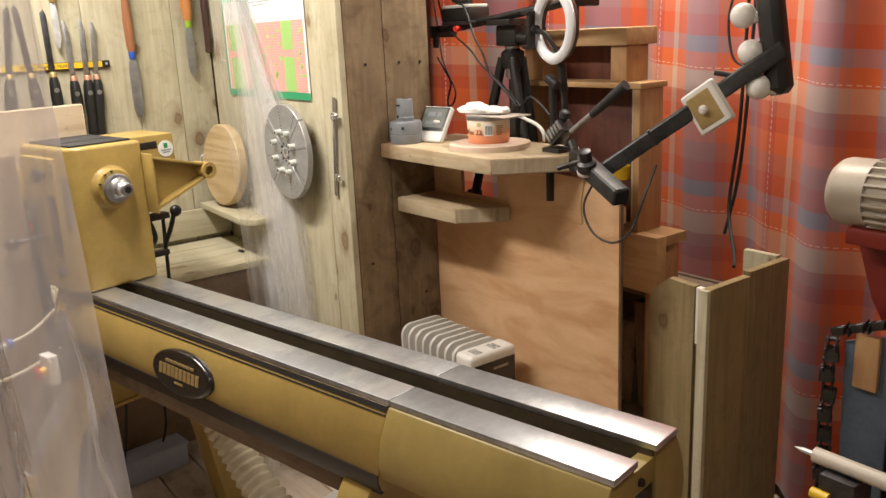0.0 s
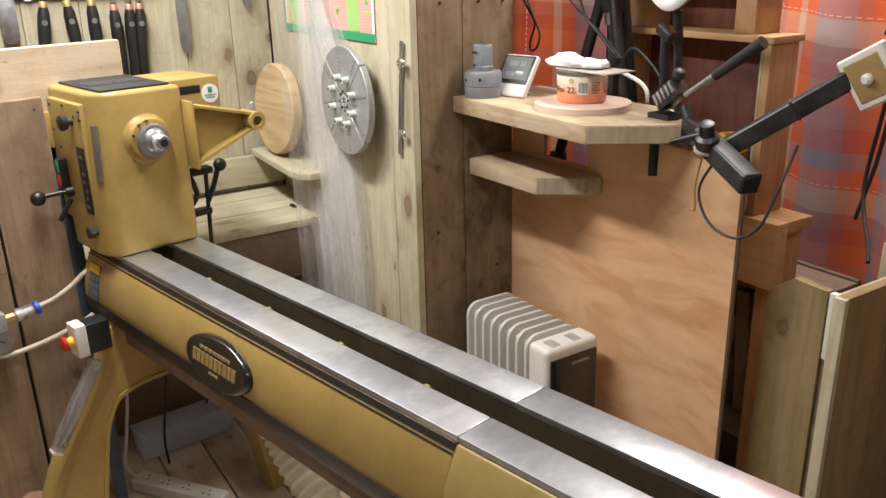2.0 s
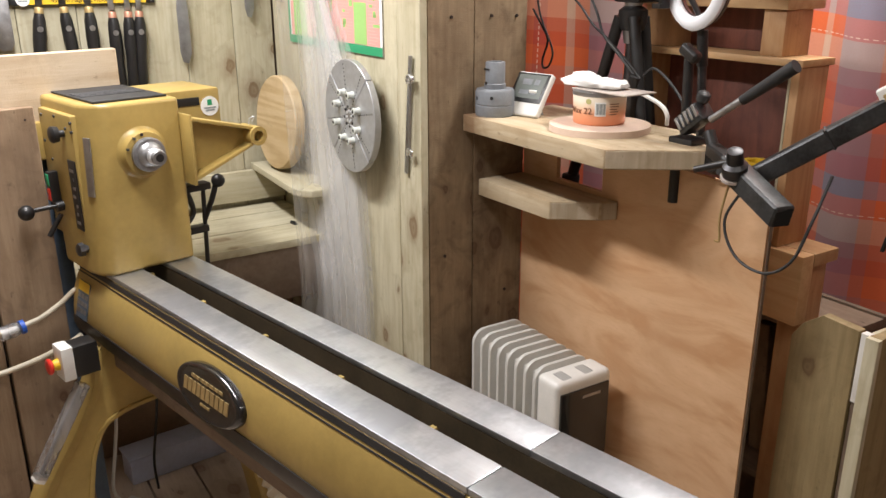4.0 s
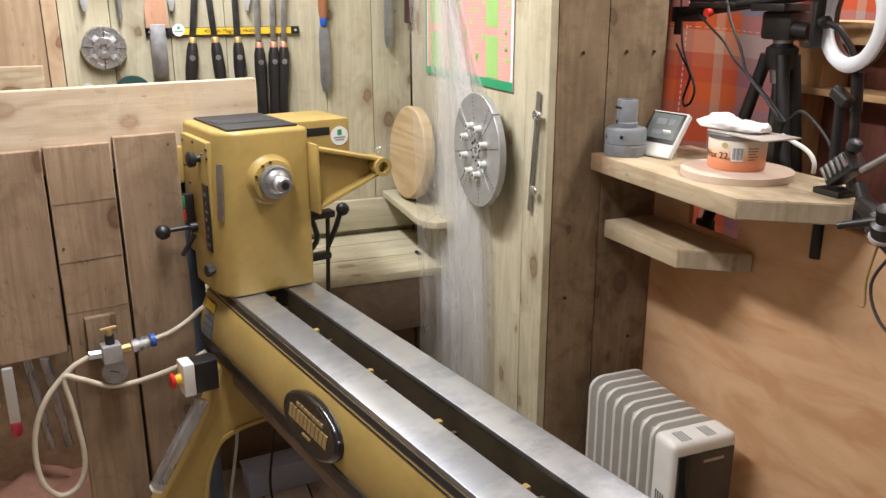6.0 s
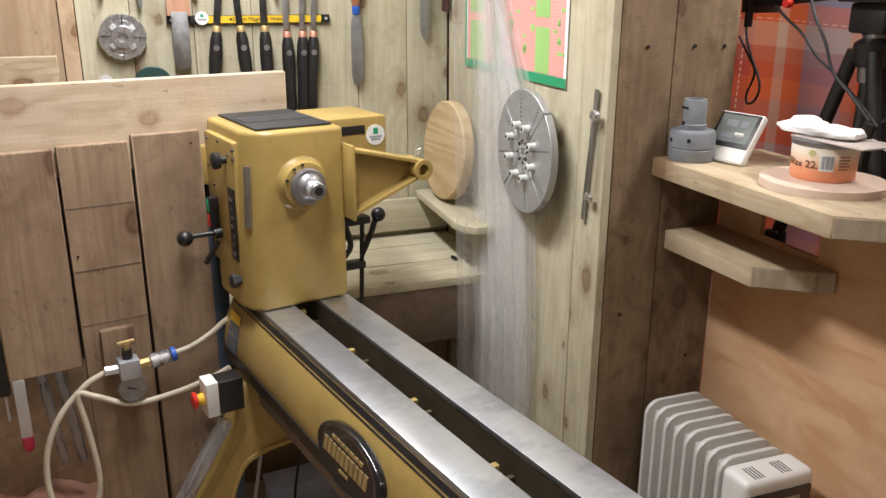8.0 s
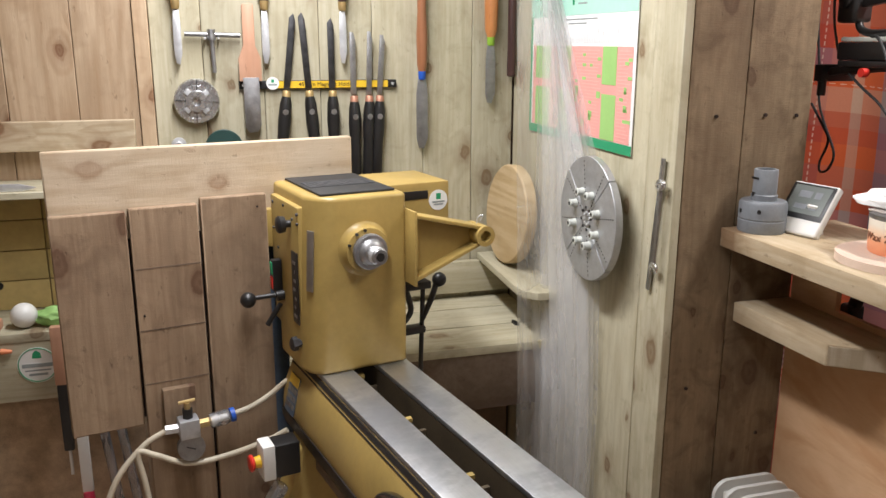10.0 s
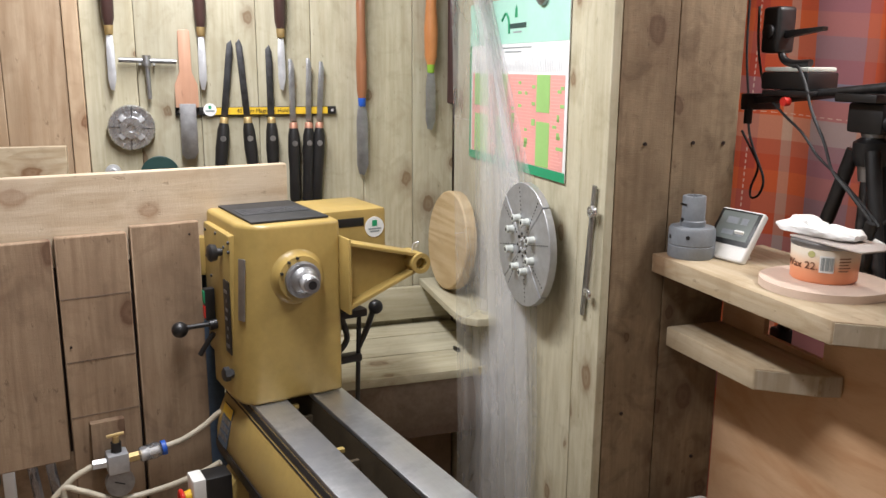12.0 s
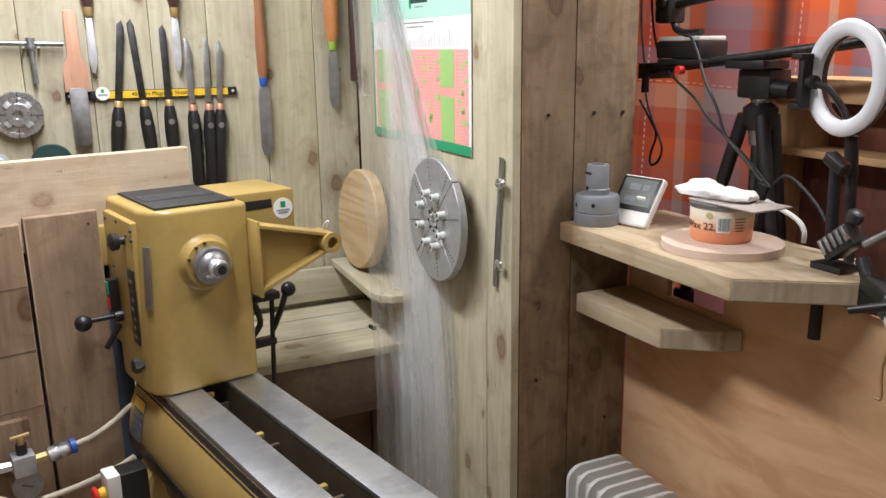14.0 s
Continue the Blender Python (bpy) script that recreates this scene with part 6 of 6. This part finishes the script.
part("lock_knob", rod(bmesh.new(), (-0.145, -0.06, 0.012), (-0.145, -0.074, 0.012), 0.009), M_RED, car, "small red knob")
camrec = thing("action_camera", room(TX - 0.185, TY - 0.02, 1.5255), "small black camera with a silver base on the slider", "camera")
part("base", soften(box(-0.072, 0.064, -0.040, 0.040, 0.0, 0.036), 0.005, 2), M_BLACK, camrec)
part("silver_plate", soften(box(-0.068, 0.060, -0.037, 0.037, 0.0365, 0.046), 0.004), M_BUTTON, camrec, "light grey top plate")
part("bracket", sweep(bmesh.new(), smooth_line([(0.025, 0, 0.054), (-0.03, 0, 0.054), (-0.058, 0, 0.066), (-0.066, 0, 0.095)]), 0.008, 10), M_BLACK, camrec)
part("arm", soften(prism(bmesh.new(), [(-0.05, 0.106), (0.055, 0.118), (0.056, 0.126), (-0.05, 0.122)], -0.008, 0.008), 0.002), M_BLACK, camrec)
part("head", soften(box(-0.105, -0.052, -0.024, 0.024, 0.075, 0.172), 0.010, 3), M_BLACK, camrec)
part("head_knob", turned(bmesh.new(), (-0.078, -0.024, 0.12), (0, -1, 0), [(0, 0.016), (0.006, 0.016), (0.008, 0.012)], 18), M_DARKST, camrec)

ring = thing("ring_light", room(-0.470, 0.695, 1.498, -13), "white unlit ring light on a black stalk", "ring light")
part("ring", turned(bmesh.new(), (0, 0.0, 0), (0, -1, 0), [(0.0, 0.070), (0.0, 0.092), (0.010, 0.096), (0.018, 0.090), (0.020, 0.082), (0.018, 0.074), (0.010, 0.068)], 48, True), M_RINGW, ring)
part("back_shell", turned(bmesh.new(), (0, 0.012, 0), (0, -1, 0), [(0.0, 0.072), (0.0, 0.088), (0.012, 0.094), (0.012, 0.068)], 48, True), M_BLACK, ring)
part("phone_clip", soften(box(-0.075, -0.06, -0.045, -0.025, -0.05, 0.035), 0.003), M_BLACK, ring)
part("clip_jaw", soften(box(-0.09, -0.06, -0.05, -0.025, 0.03, 0.04), 0.002), M_BLACK, ring)
part("clip_jaw", soften(box(-0.09, -0.06, -0.05, -0.025, -0.055, -0.045), 0.002), M_BLACK, ring)
part("clip_knob", turned(bmesh.new(), (-0.06, -0.03, -0.008), (1, 0, 0), [(0, 0.012), (0.014, 0.012), (0.016, 0.008)], 16), M_BLACK, ring)
part("goose_neck", sweep(bmesh.new(), smooth_line([(-0.045, -0.028, -0.01), (-0.02, -0.02, -0.02), (0.0, 0.0, -0.06), (0.005, 0.01, -0.10)]), 0.006, 8), M_BLACK, ring)
part("stalk", rod(bmesh.new(), (0.005, 0.012, -0.095), (0.010, 0.015, -0.165), 0.011), M_BLACK, ring)
part("stalk", rod(bmesh.new(), (0.010, 0.015, -0.165), (0.020, 0.02, -0.31), 0.009), M_DARKST, ring)

clamp = thing("clamp_mount", room(-0.425, 0.650, SH), "black clamp with levers screwed to the shelf end", "clamp")
part("foot_plate", soften(box(-0.03, 0.03, -0.025, 0.025, 0.0, 0.012), 0.003), M_BLACK, clamp)
part("jaw_body", soften(bbox(bmesh.new(), -0.032, 0.034, -0.022, 0.020, -0.006, 0.034, 0.006, pose(0.02, 0, 0.04, 0, -40, 0), 2), 0.001), M_ARM, clamp)
for k in range(5):
    part("tooth", bbox(bmesh.new(), -0.028 + k * 0.0125, -0.021 + k * 0.0125, -0.028, -0.0215, 0.0, 0.026, 0.001, pose(0.02, 0, 0.045, 0, -40, 0)), M_GREYST, clamp)
part("upper_knob", turned(bmesh.new(), (0.028, -0.004, 0.088), (0.4, 0, 1), [(0, 0.012), (0.008, 0.014), (0.016, 0.013), (0.020, 0.008)], 16), M_ARM, clamp)
part("lever", rod(bmesh.new(), (0.055, -0.005, 0.055), (0.125, 0.0, 0.105), 0.007), M_GREYST, clamp)
part("lever_grip", rod(bmesh.new(), (0.12, 0.0, 0.10), (0.222, 0.003, 0.172), 0.0095, 0.0125), M_RUBBER, clamp)
part("upright", rod(bmesh.new(), (-0.02, 0.01, 0.04), (-0.03, 0.015, 0.17), 0.010), M_BLACK, clamp)
part("elbow", soften(bbox(bmesh.new(), -0.012, 0.035, -0.012, 0.012, -0.012, 0.012, 0.005, pose(-0.035, 0.012, 0.18, 0, 30, 0)), 0.001), M_BLACK, clamp)
part("screw", rod(bmesh.new(), (-0.026, 0, -0.040), (-0.026, 0, -0.13), 0.011), M_BLACK, clamp, "black clamp screw under the shelf")
part("knuckle", soften(turned(bmesh.new(), (0.085, -0.03, -0.02), (0, 1, 0), [(0, 0.02), (0.01, 0.026), (0.035, 0.026), (0.045, 0.02)], 20), 0.001), M_BLACK, clamp)
part("link", rod(bmesh.new(), (0.05, 0, 0.03), (0.085, -0.01, -0.02), 0.012), M_BLACK, clamp)

lampa = thing("articulated_lamp_arm", ROOM, "black square-tube lamp arm with globe bulbs", "lamp arm")


def bar(a, b, w, h, bevel=0.004):
    a, b = Vector(a), Vector(b)
    d = b - a
    m = Matrix.Translation(a) @ d.to_track_quat("X", "Z").to_matrix().to_4x4()
    return soften(bbox(bmesh.new(), 0, d.length, -w / 2, w / 2, -h / 2, h / 2, bevel, m), 0.0005)


part("arm_tube", bar((-0.215, 0.585, 1.165), (0.10, 0.795, 1.432), 0.036, 0.036), M_ARM, lampa)
part("cross_tube", bar((-0.265, 0.575, 1.185), (-0.105, 0.530, 1.128), 0.040, 0.040), M_ARM, lampa)
part("tube_mouth", bar((-0.106, 0.5303, 1.1283), (-0.1040, 0.5297, 1.12775), 0.034, 0.034, 0.001), M_SOCKET, lampa)
part("pivot", turned(bmesh.new(), (-0.225, 0.55, 1.175), (0.2, -0.4, 1), [(0, 0.022), (0.02, 0.022), (0.026, 0.015), (0.05, 0.014), (0.052, 0.009)], 18), M_DARKST, lampa)
part("pivot_washer", turned(bmesh.new(), (-0.228, 0.553, 1.168), (0.2, -0.4, 1), [(0, 0.024), (0.006, 0.024)], 20), M_CARD, lampa)
part("pivot_handle", rod(bmesh.new(), (-0.22, 0.545, 1.20), (-0.29, 0.52, 1.175), 0.008, 0.006), M_BLACK, lampa)
part("link_bar", bar((-0.345, 0.63, 1.19), (-0.255, 0.575, 1.185), 0.03, 0.025), M_BLACK, lampa)
for f in (0.30, 0.56, 0.585, 0.61):
    c0 = Vector((-0.215, 0.585, 1.165)).lerp(Vector((0.10, 0.795, 1.432)), f)
    c1 = Vector((-0.215, 0.585, 1.165)).lerp(Vector((0.10, 0.795, 1.432)), f + 0.012)
    part("cable_wrap", bar(c0, c1, 0.041, 0.041, 0.003), M_RUBBER, lampa)
sq = part("square_lamp", bar((0, 0, 0), (0.02, 0, 0), 0.096, 0.096, 0.004), M_WHITE, lampa, "square white lamp head")
sq.matrix_basis = Matrix.Translation((-0.004, 0.695, 1.316)) @ Euler((radians(29.7), radians(13.8), radians(-92.2))).to_matrix().to_4x4()
part("lamp_inset", bar((0.018, 0, 0), (0.0215, 0, 0), 0.072, 0.072, 0.002), M_BRASS, sq)
part("lamp_stud", turned(bmesh.new(), (0.02, 0, 0), (1, 0, 0), [(0, 0.010), (0.008, 0.010), (0.012, 0.006)], 14), M_WHITE, sq)
bulbbar = part("bulb_bar", bar((0.045, 0.80, 1.60), (0.092, 0.80, 1.335), 0.05, 0.055, 0.014), M_BLACK, lampa)
for p, z in ((0.012, 1.497), (0.034, 1.421), (0.057, 1.349)):
    bl = part("globe_bulb", turned(bmesh.new(), (p, 0.775, z - 0.024), (0, 0, 1), ball(0.027), 24), M_GLOBE, lampa, "white opal globe bulb")
    part("bulb_cap", rod(bmesh.new(), (p + 0.015, 0.785, z), (p + 0.04, 0.80, z - 0.004), 0.013, None, 14), M_WHITE, bl)
part("arm_knob", rod(bmesh.new(), (0.03, 0.74, 1.375), (-0.015, 0.72, 1.385), 0.006), M_BLACK, lampa)


def cable(pts, r, mat, label="thin black cable hanging among the camera gear"):
    return solo("cable", sweep(bmesh.new(), smooth_line(pts), r, 7), mat, ROOM, label, "cable", "", "cables")


cable([(-0.205, 0.56, 1.16), (-0.232, 0.545, 1.09), (-0.195, 0.535, 1.035), (-0.13, 0.53, 1.022), (-0.083, 0.535, 1.055), (-0.072, 0.56, 1.12), (-0.085, 0.62, 1.19)], 0.0027, M_RUBBER)
cable([(-0.245, 0.565, 1.16), (-0.255, 0.56, 1.09), (-0.250, 0.558, 1.045), (-0.258, 0.555, 1.042)], 0.0022, M_BRASS, "thin brown wire hanging from the lamp arm")
cable([(-1.30, 0.92, 1.80), (-1.295, 0.92, 1.62), (-1.275, 0.92, 1.505), (-1.262, 0.92, 1.42), (-1.238, 0.92, 1.371), (-1.192, 0.92, 1.300), (-1.203, 0.92, 1.258), (-1.230, 0.92, 1.246), (-1.236, 0.92, 1.27), (-1.215, 0.92, 1.325), (-1.24, 0.92, 1.36), (-1.30, 0.93, 1.41)], 0.0032, M_RUBBER)
cable([(-1.045, 0.745, 1.70), (-1.040, 0.745, 1.63), (-1.026, 0.745, 1.573), (-1.0, 0.745, 1.519), (-0.947, 0.745, 1.478), (-0.883, 0.745, 1.440), (-0.83, 0.742, 1.397), (-0.773, 0.735, 1.369), (-0.703, 0.73, 1.327), (-0.655, 0.735, 1.285)], 0.0028, M_RUBBER)
cable([(-0.915, 0.735, 1.572), (-0.894, 0.730, 1.570), (-0.862, 0.722, 1.540), (-0.827, 0.715, 1.483), (-0.785, 0.712, 1.429), (-0.756, 0.712, 1.376), (-0.709, 0.715, 1.338), (-0.663, 0.722, 1.295)], 0.0030, M_RUBBER)
cable([(-0.67, 0.745, 1.255), (-0.60, 0.745, 1.235), (-0.575, 0.745, 1.215), (-0.573, 0.745, 1.191)], 0.0048, M_CREAM, "white plug lead on the shelf")
cable([(-0.66, 0.75, 1.29), (-0.62, 0.745, 1.31), (-0.55, 0.74, 1.27), (-0.50, 0.73, 1.22), (-0.47, 0.72, 1.192)], 0.003, M_RUBBER)
cable([(-0.235, 1.18, 1.95), (-0.245, 1.18, 1.5), (-0.255, 1.18, 1.2), (-0.27, 1.17, 0.98), (-0.20, 1.10, 0.87), (-0.165, 1.05, 0.85)], 0.005, M_RUBBER)
cable([(-0.215, 1.185, 1.95), (-0.23, 1.185, 1.45), (-0.25, 1.185, 1.1), (-0.28, 1.17, 0.90)], 0.005, M_RUBBER)
cable([(0.02, 0.80, 1.62), (-0.03, 0.79, 1.52), (-0.015, 0.78, 1.42), (0.03, 0.77, 1.39)], 0.003, M_RUBBER)
plug = thing("mains_adapter", room(-0.69, 0.745, SH), "black mains adapter standing on the shelf", "adapter")
part("body", soften(box(-0.022, 0.022, -0.02, 0.02, 0.0, 0.065), 0.006, 2), M_BLACK, plug)
part("plug_neck", rod(bmesh.new(), (0, 0, 0.065), (0.01, 0, 0.10), 0.012), M_BLACK, plug)

# ---- timber box, curtain, grinder ----
tbox = thing("timber_corner_box", room(-0.06, 0.76, 0.0), "open upright box of greenish sawn boards", "timber box")
part("front_board", soften(prism(bmesh.new(), [(-0.135, 0.0), (0.0, 0.0), (0.0, 0.888), (-0.075, 0.893), (-0.115, 0.862), (-0.135, 0.83)], -0.022, 0.0), 0.002), W_BOX_Z, tbox)
part("white_strip", soften(box(0.003, 0.019, -0.020, -0.004, 0.745, 0.886), 0.001), M_WHITE, tbox, "strip of white paint")
part("dark_strip", soften(box(0.003, 0.019, -0.016, -0.004, 0.0, 0.744), 0.001), W_DARK_X, tbox)
part("side_board", soften(box(0.022, 0.044, -0.022, 0.138, 0.0, 0.888), 0.002), W_BOX_Z, tbox)
part("side_board", soften(box(0.020, 0.042, 0.141, 0.31, 0.0, 0.898), 0.002), W_BOX_Z, tbox)
part("edge_strip", soften(box(0.0205, 0.046, -0.036, -0.0225, 0.0, 0.888), 0.002), W_PALE_Z, tbox)
part("back_board", soften(box(-0.075, 0.0195, 0.285, 0.305, 0.0, 0.905), 0.002), W_PALE_Z, tbox)
part("inner_ledge", soften(box(0.0, 0.0195, 0.0, 0.284, 0.855, 0.876), 0.002), W_PALE_Z, tbox)

cur = bmesh.new()
rows = []
for j in range(31):
    z = 0.045 + 2.15 * j / 30
    row = []
    for i in range(261):
        p = -1.86 + 3.2 * i / 260
        g = 0.65 + 0.45 * (1 - j / 30)
        q = 1.40 - 0.42 * max(0.0, (-0.75 - p) / 1.11) ** 1.4 + g * (0.046 * math.sin(13.5 * p + 0.4 * math.sin(2 * z)) + 0.022 * math.sin(31 * p + 1.3 + 0.5 * z) + 0.02 * noise.noise((p * 3, z * 0.8, 0)))
        row.append(cur.verts.new((p, q, z)))
    rows.append(row)
for A, B in zip(rows, rows[1:]):
    for i in range(260):
        cur.faces.new((A[i], A[i + 1], B[i + 1], B[i]))
curtain = solo("check_curtain", cur, M_PLAID, ROOM, "orange, red and grey check curtain hanging in folds to the floor", "curtain")
solo("curtain_rail", rod(rod(bmesh.new(), (-1.86, 0.98, 2.205), (-0.80, 1.40, 2.205), 0.012), (-0.80, 1.40, 2.205), (1.36, 1.40, 2.205), 0.012), M_GREYST, ROOM, "plain grey metal curtain rail", "rail")

grind = thing("belt_grinder", room(0.20, 1.00, 0.0), "cream motor driven grinder on a dark stand", "grinder")
part("motor_cap", turned(bmesh.new(), (-0.075, 0, 1.105), (1, 0, 0), [(0, 0.045), (0.006, 0.062), (0.018, 0.073), (0.03, 0.077), (0.095, 0.077)], 36), M_MOTOR, grind, "cream rounded motor end cap")
part("motor_body", turned(bmesh.new(), (0.02, 0, 1.105), (1, 0, 0), [(0, 0.068), (0.22, 0.068)], 36), M_MOTOR, grind)
for k in range(22):
    a = 2 * math.pi * k / 22
    part("cooling_fin", bbox(bmesh.new(), 0.022, 0.235, -0.0025, 0.0025, 0.062, 0.080, 0, Matrix.Translation((0, 0, 1.105)) @ Matrix.Rotation(a, 4, "X")), M_MOTOR, grind)
part("red_saddle", soften(box(-0.02, 0.20, -0.055, 0.055, 0.995, 1.035), 0.008, 2), M_SADDLE, grind)
part("red_arm", soften(prism(bmesh.new(), [(-0.02, 0.985), (0.16, 0.985), (0.12, 0.86), (0.055, 0.80), (0.02, 0.86)], 0.01, 0.04), 0.006), M_SADDLE, grind)
part("column", soften(prism(bmesh.new(), [(0.10, 1.0), (0.28, 1.0), (0.28, 0.0), (0.02, 0.0), (0.06, 0.5)], 0.03, 0.12), 0.006), M_DARKST, grind)
part("dark_panel", soften(prism(bmesh.new(), [(-0.01, 0.76), (0.10, 0.80), (0.10, 0.30), (0.0, 0.30)], -0.03, -0.02), 0.003), M_BLUE, grind)
part("wood_pad", soften(box(0.02, 0.075, -0.045, -0.031, 0.66, 0.79), 0.003), W_STAND_Z, grind)
part("base", soften(box(-0.06, 0.30, -0.14, 0.16, 0.0, 0.03), 0.004), M_DARKST, grind)
chain = thing("hanging_chain", room(0.165, 0.955, 0.0), "dark steel drive chain hanging beside the grinder", "chain")
lk = bmesh.new()
for s in (-1, 1):
    bbox(lk, -0.010, 0.010, s * 0.006 - 0.0015, s * 0.006 + 0.0015, -0.017, 0.017, 0.004)
rod(lk, (0, -0.009, 0.011), (0, 0.009, 0.011), 0.0055, None, 10)
lk_me = mesh_of("link", lk, M_DARKST)
for k in range(22):
    part("chain_link", lk_me, M_DARKST, chain, "", pose(0.004 * math.sin(k * 1.3), 0, 0.205 + k * 0.026, 0, 6 * math.sin(k * 2.1), 90 * (k % 2) + 25) @ Matrix.Diagonal((1.6, 1.6, 1.1, 1)))
for k in range(7):
    part("chain_link", lk_me, M_DARKST, chain, "", pose(0.016 + k * 0.022, 0.0, 0.786 + 0.009 * k, 0, 68, 90 * (k % 2)))
cen = thing("steel_point_tool", room(0.20, 0.80, 0.0), "grey spindle with a pointed steel tip on a stand", "tool")
part("point", turned(bmesh.new(), (-0.02, 0, 0.545), (1, 0, 0), [(0, 0.001), (0.018, 0.006), (0.05, 0.0065)], 14), M_STEEL, cen)
part("barrel", rod(bmesh.new(), (0.028, 0, 0.545), (0.20, 0, 0.545), 0.018), M_MOTOR, cen)
part("pedestal", soften(box(0.06, 0.14, -0.04, 0.04, 0.0, 0.528), 0.006), M_DARKST, cen)
part("yellow_stud", rod(bmesh.new(), (0.05, -0.045, 0.48), (0.09, -0.045, 0.48), 0.012), M_YELLOW, cen)

# ---- under the lathe ----
hosep = smooth_line([(-1.20, 0.12, 0.62), (-1.12, 0.14, 0.50), (-1.02, 0.15, 0.38), (-0.90, 0.15, 0.27), (-0.72, 0.16, 0.17), (-0.50, 0.2, 0.085), (-0.2, 0.3, 0.07)], 30)
solo("extraction_hose", sweep(bmesh.new(), hosep, 0.05, 18, [0.048 + 0.0045 * math.sin(i * 2 * math.pi / 5) for i in range(len(hosep))]), M_HOSE, pose(0, 0, 0), "cream corrugated dust extraction hose under the lathe", "hose")
tray = thing("lavender_tray", pose(-1.72, 0.21, 0.0, 0, 0, 84), "pale lavender plastic tray on the floor under the lathe", "tray", "lavender trays")
part("body", soften(box(-0.155, 0.155, -0.045, 0.045, 0.0, 0.085), 0.006, 2), M_BLUEGREY, tray)
part("rim", soften(box(-0.160, 0.160, -0.050, 0.050, 0.0855, 0.094), 0.003), M_BLUEGREY, tray)
copy_thing(tray, pose(-1.98, 0.29, 0.06, 0, 0, 80))
solo("floor_batten", soften(box(-0.17, 0.17, -0.05, 0.05, 0.0, 0.0598), 0.003), W_DARK_X, pose(-1.98, 0.29, 0.0, 0, 0, 80), "dark wooden batten under a tray", "batten")
solo("white_panel_offcut", soften(box(-0.13, 0.13, -0.09, 0.09, 0.0, 0.02), 0.003), M_CREAM, pose(-0.93, 0.50, 0.0, 0, 0, 8), "white panel offcut lying on the floor", "offcut")
for pts in (((-1.62, 0.10, 0.005), (-1.60, 0.09, 0.12), (-1.56, 0.10, 0.30), (-1.55, 0.12, 0.50)), ((-1.72, 0.30, 0.10), (-1.66, 0.29, 0.20), (-1.62, 0.27, 0.36), (-1.62, 0.25, 0.52))):
    solo("cable", sweep(bmesh.new(), smooth_line(pts), 0.004, 8), M_RUBBER, pose(0, 0, 0), "thin black cable under the lathe", "cable", "", "cables")
strip_p = thing("power_strip", pose(-1.44, 0.045, 0.0, 0, 0, 24), "white multi-socket power strip on the floor", "power strip")
part("case", soften(box(-0.16, 0.16, -0.03, 0.03, 0.0, 0.04), 0.008, 3), M_WHITE, strip_p)
for k in range(4):
    for dx, dy in ((0, 0.010), (-0.01, -0.008), (0.01, -0.008)):
        part("socket_slot", box(-0.12 + k * 0.075 + dx - 0.003, -0.12 + k * 0.075 + dx + 0.003, dy - 0.0025, dy + 0.0025, 0.0395, 0.0406), M_SOCK, strip_p)
solo("white_flex", sweep(bmesh.new(), smooth_line([(-1.585, -0.02, 0.025), (-1.63, -0.03, 0.06), (-1.66, 0.0, 0.16), (-1.64, 0.01, 0.28), (-1.62, 0.0, 0.42)]), 0.005, 8), M_WHITE, pose(0, 0, 0), "white flex running up beside the lathe leg", "cable", "", "cables")

# ---- boards of the walls and the floor ----
def boards(parent, edges, z0, z1, mat, m_of, thick, gap=0.0016, wob=0.0025):
    for a, b in zip(edges, edges[1:]):
        w = b - a - gap
        dy = random.uniform(-wob, 0)
        part("plank", soften(box(-w / 2, w / 2, -0.001, thick + dy, z0, z1), 0.0018, 1), mat, parent, "", m_of((a + b) / 2))


random.seed(11)
boards(wall_tool, [-0.686, -0.554, -0.394, -0.238, -0.087, 0.062, 0.213, Q_CAL], 0.0, 2.298, W_PALE_Z, lambda q: pose(P_TOOL - 0.020, q, 0, 0, 0, -90), 0.020)
boards(wall_tool, [-1.9, -1.72, -1.545, -1.37, -1.21, -1.045, -0.876, -0.726], 0.0, 2.298, W_ORANGE_Z, lambda q: pose(P_TOOL - 0.020, q, 0, 0, 0, -90), 0.030)
boards(wall_tool, [-0.7255, -0.6865], 0.0, 2.298, W_ORANGE_Z, lambda q: pose(P_TOOL - 0.020, q, 0, 0, 0, -90), 0.038)
boards(wall_calendar, [P_TOOL + 0.002, -1.71, -1.529, -1.305, -1.079, P_BROWN], 0.0, 2.298, W_PALE_Z, lambda p: pose(p, Q_CAL + 0.020, 0, 0, 0, 180), 0.020)
boards(wall_partition, [Q_CAL + 0.022, 0.496, 0.655], 0.0, 2.298, W_BROWN_Z, lambda q: pose(P_BROWN - 0.022, q, 0, 0, 0, -90), 0.022)
for q, z in ((0.43, 1.416), (0.545, 1.416), (0.62, 1.414), (0.41, 0.83), (0.60, 0.70)):
    part("nail_head", rod(bmesh.new(), (P_BROWN - 0.002, q, z), (P_BROWN + 0.0012, q, z), 0.004, None, 8), M_NAIL_GAP, wall_partition)
e = -2.0
while e < 1.7:
    w = 0.145 + random.uniform(-0.004, 0.004)
    for a, b in ((-2.0, -1.0 + random.uniform(-0.4, 0.4)), (None, 2.1)):
        a = keep if a is None else a
        keep = b
        part("floor_plank", soften(box(a + 0.002, b - 0.002, -w / 2 + 0.003, w / 2 - 0.003, -0.022, random.uniform(-0.0025, 0)), 0.002), W_FLOOR, floor, "", pose(0, e + w / 2, 0))
    e += w
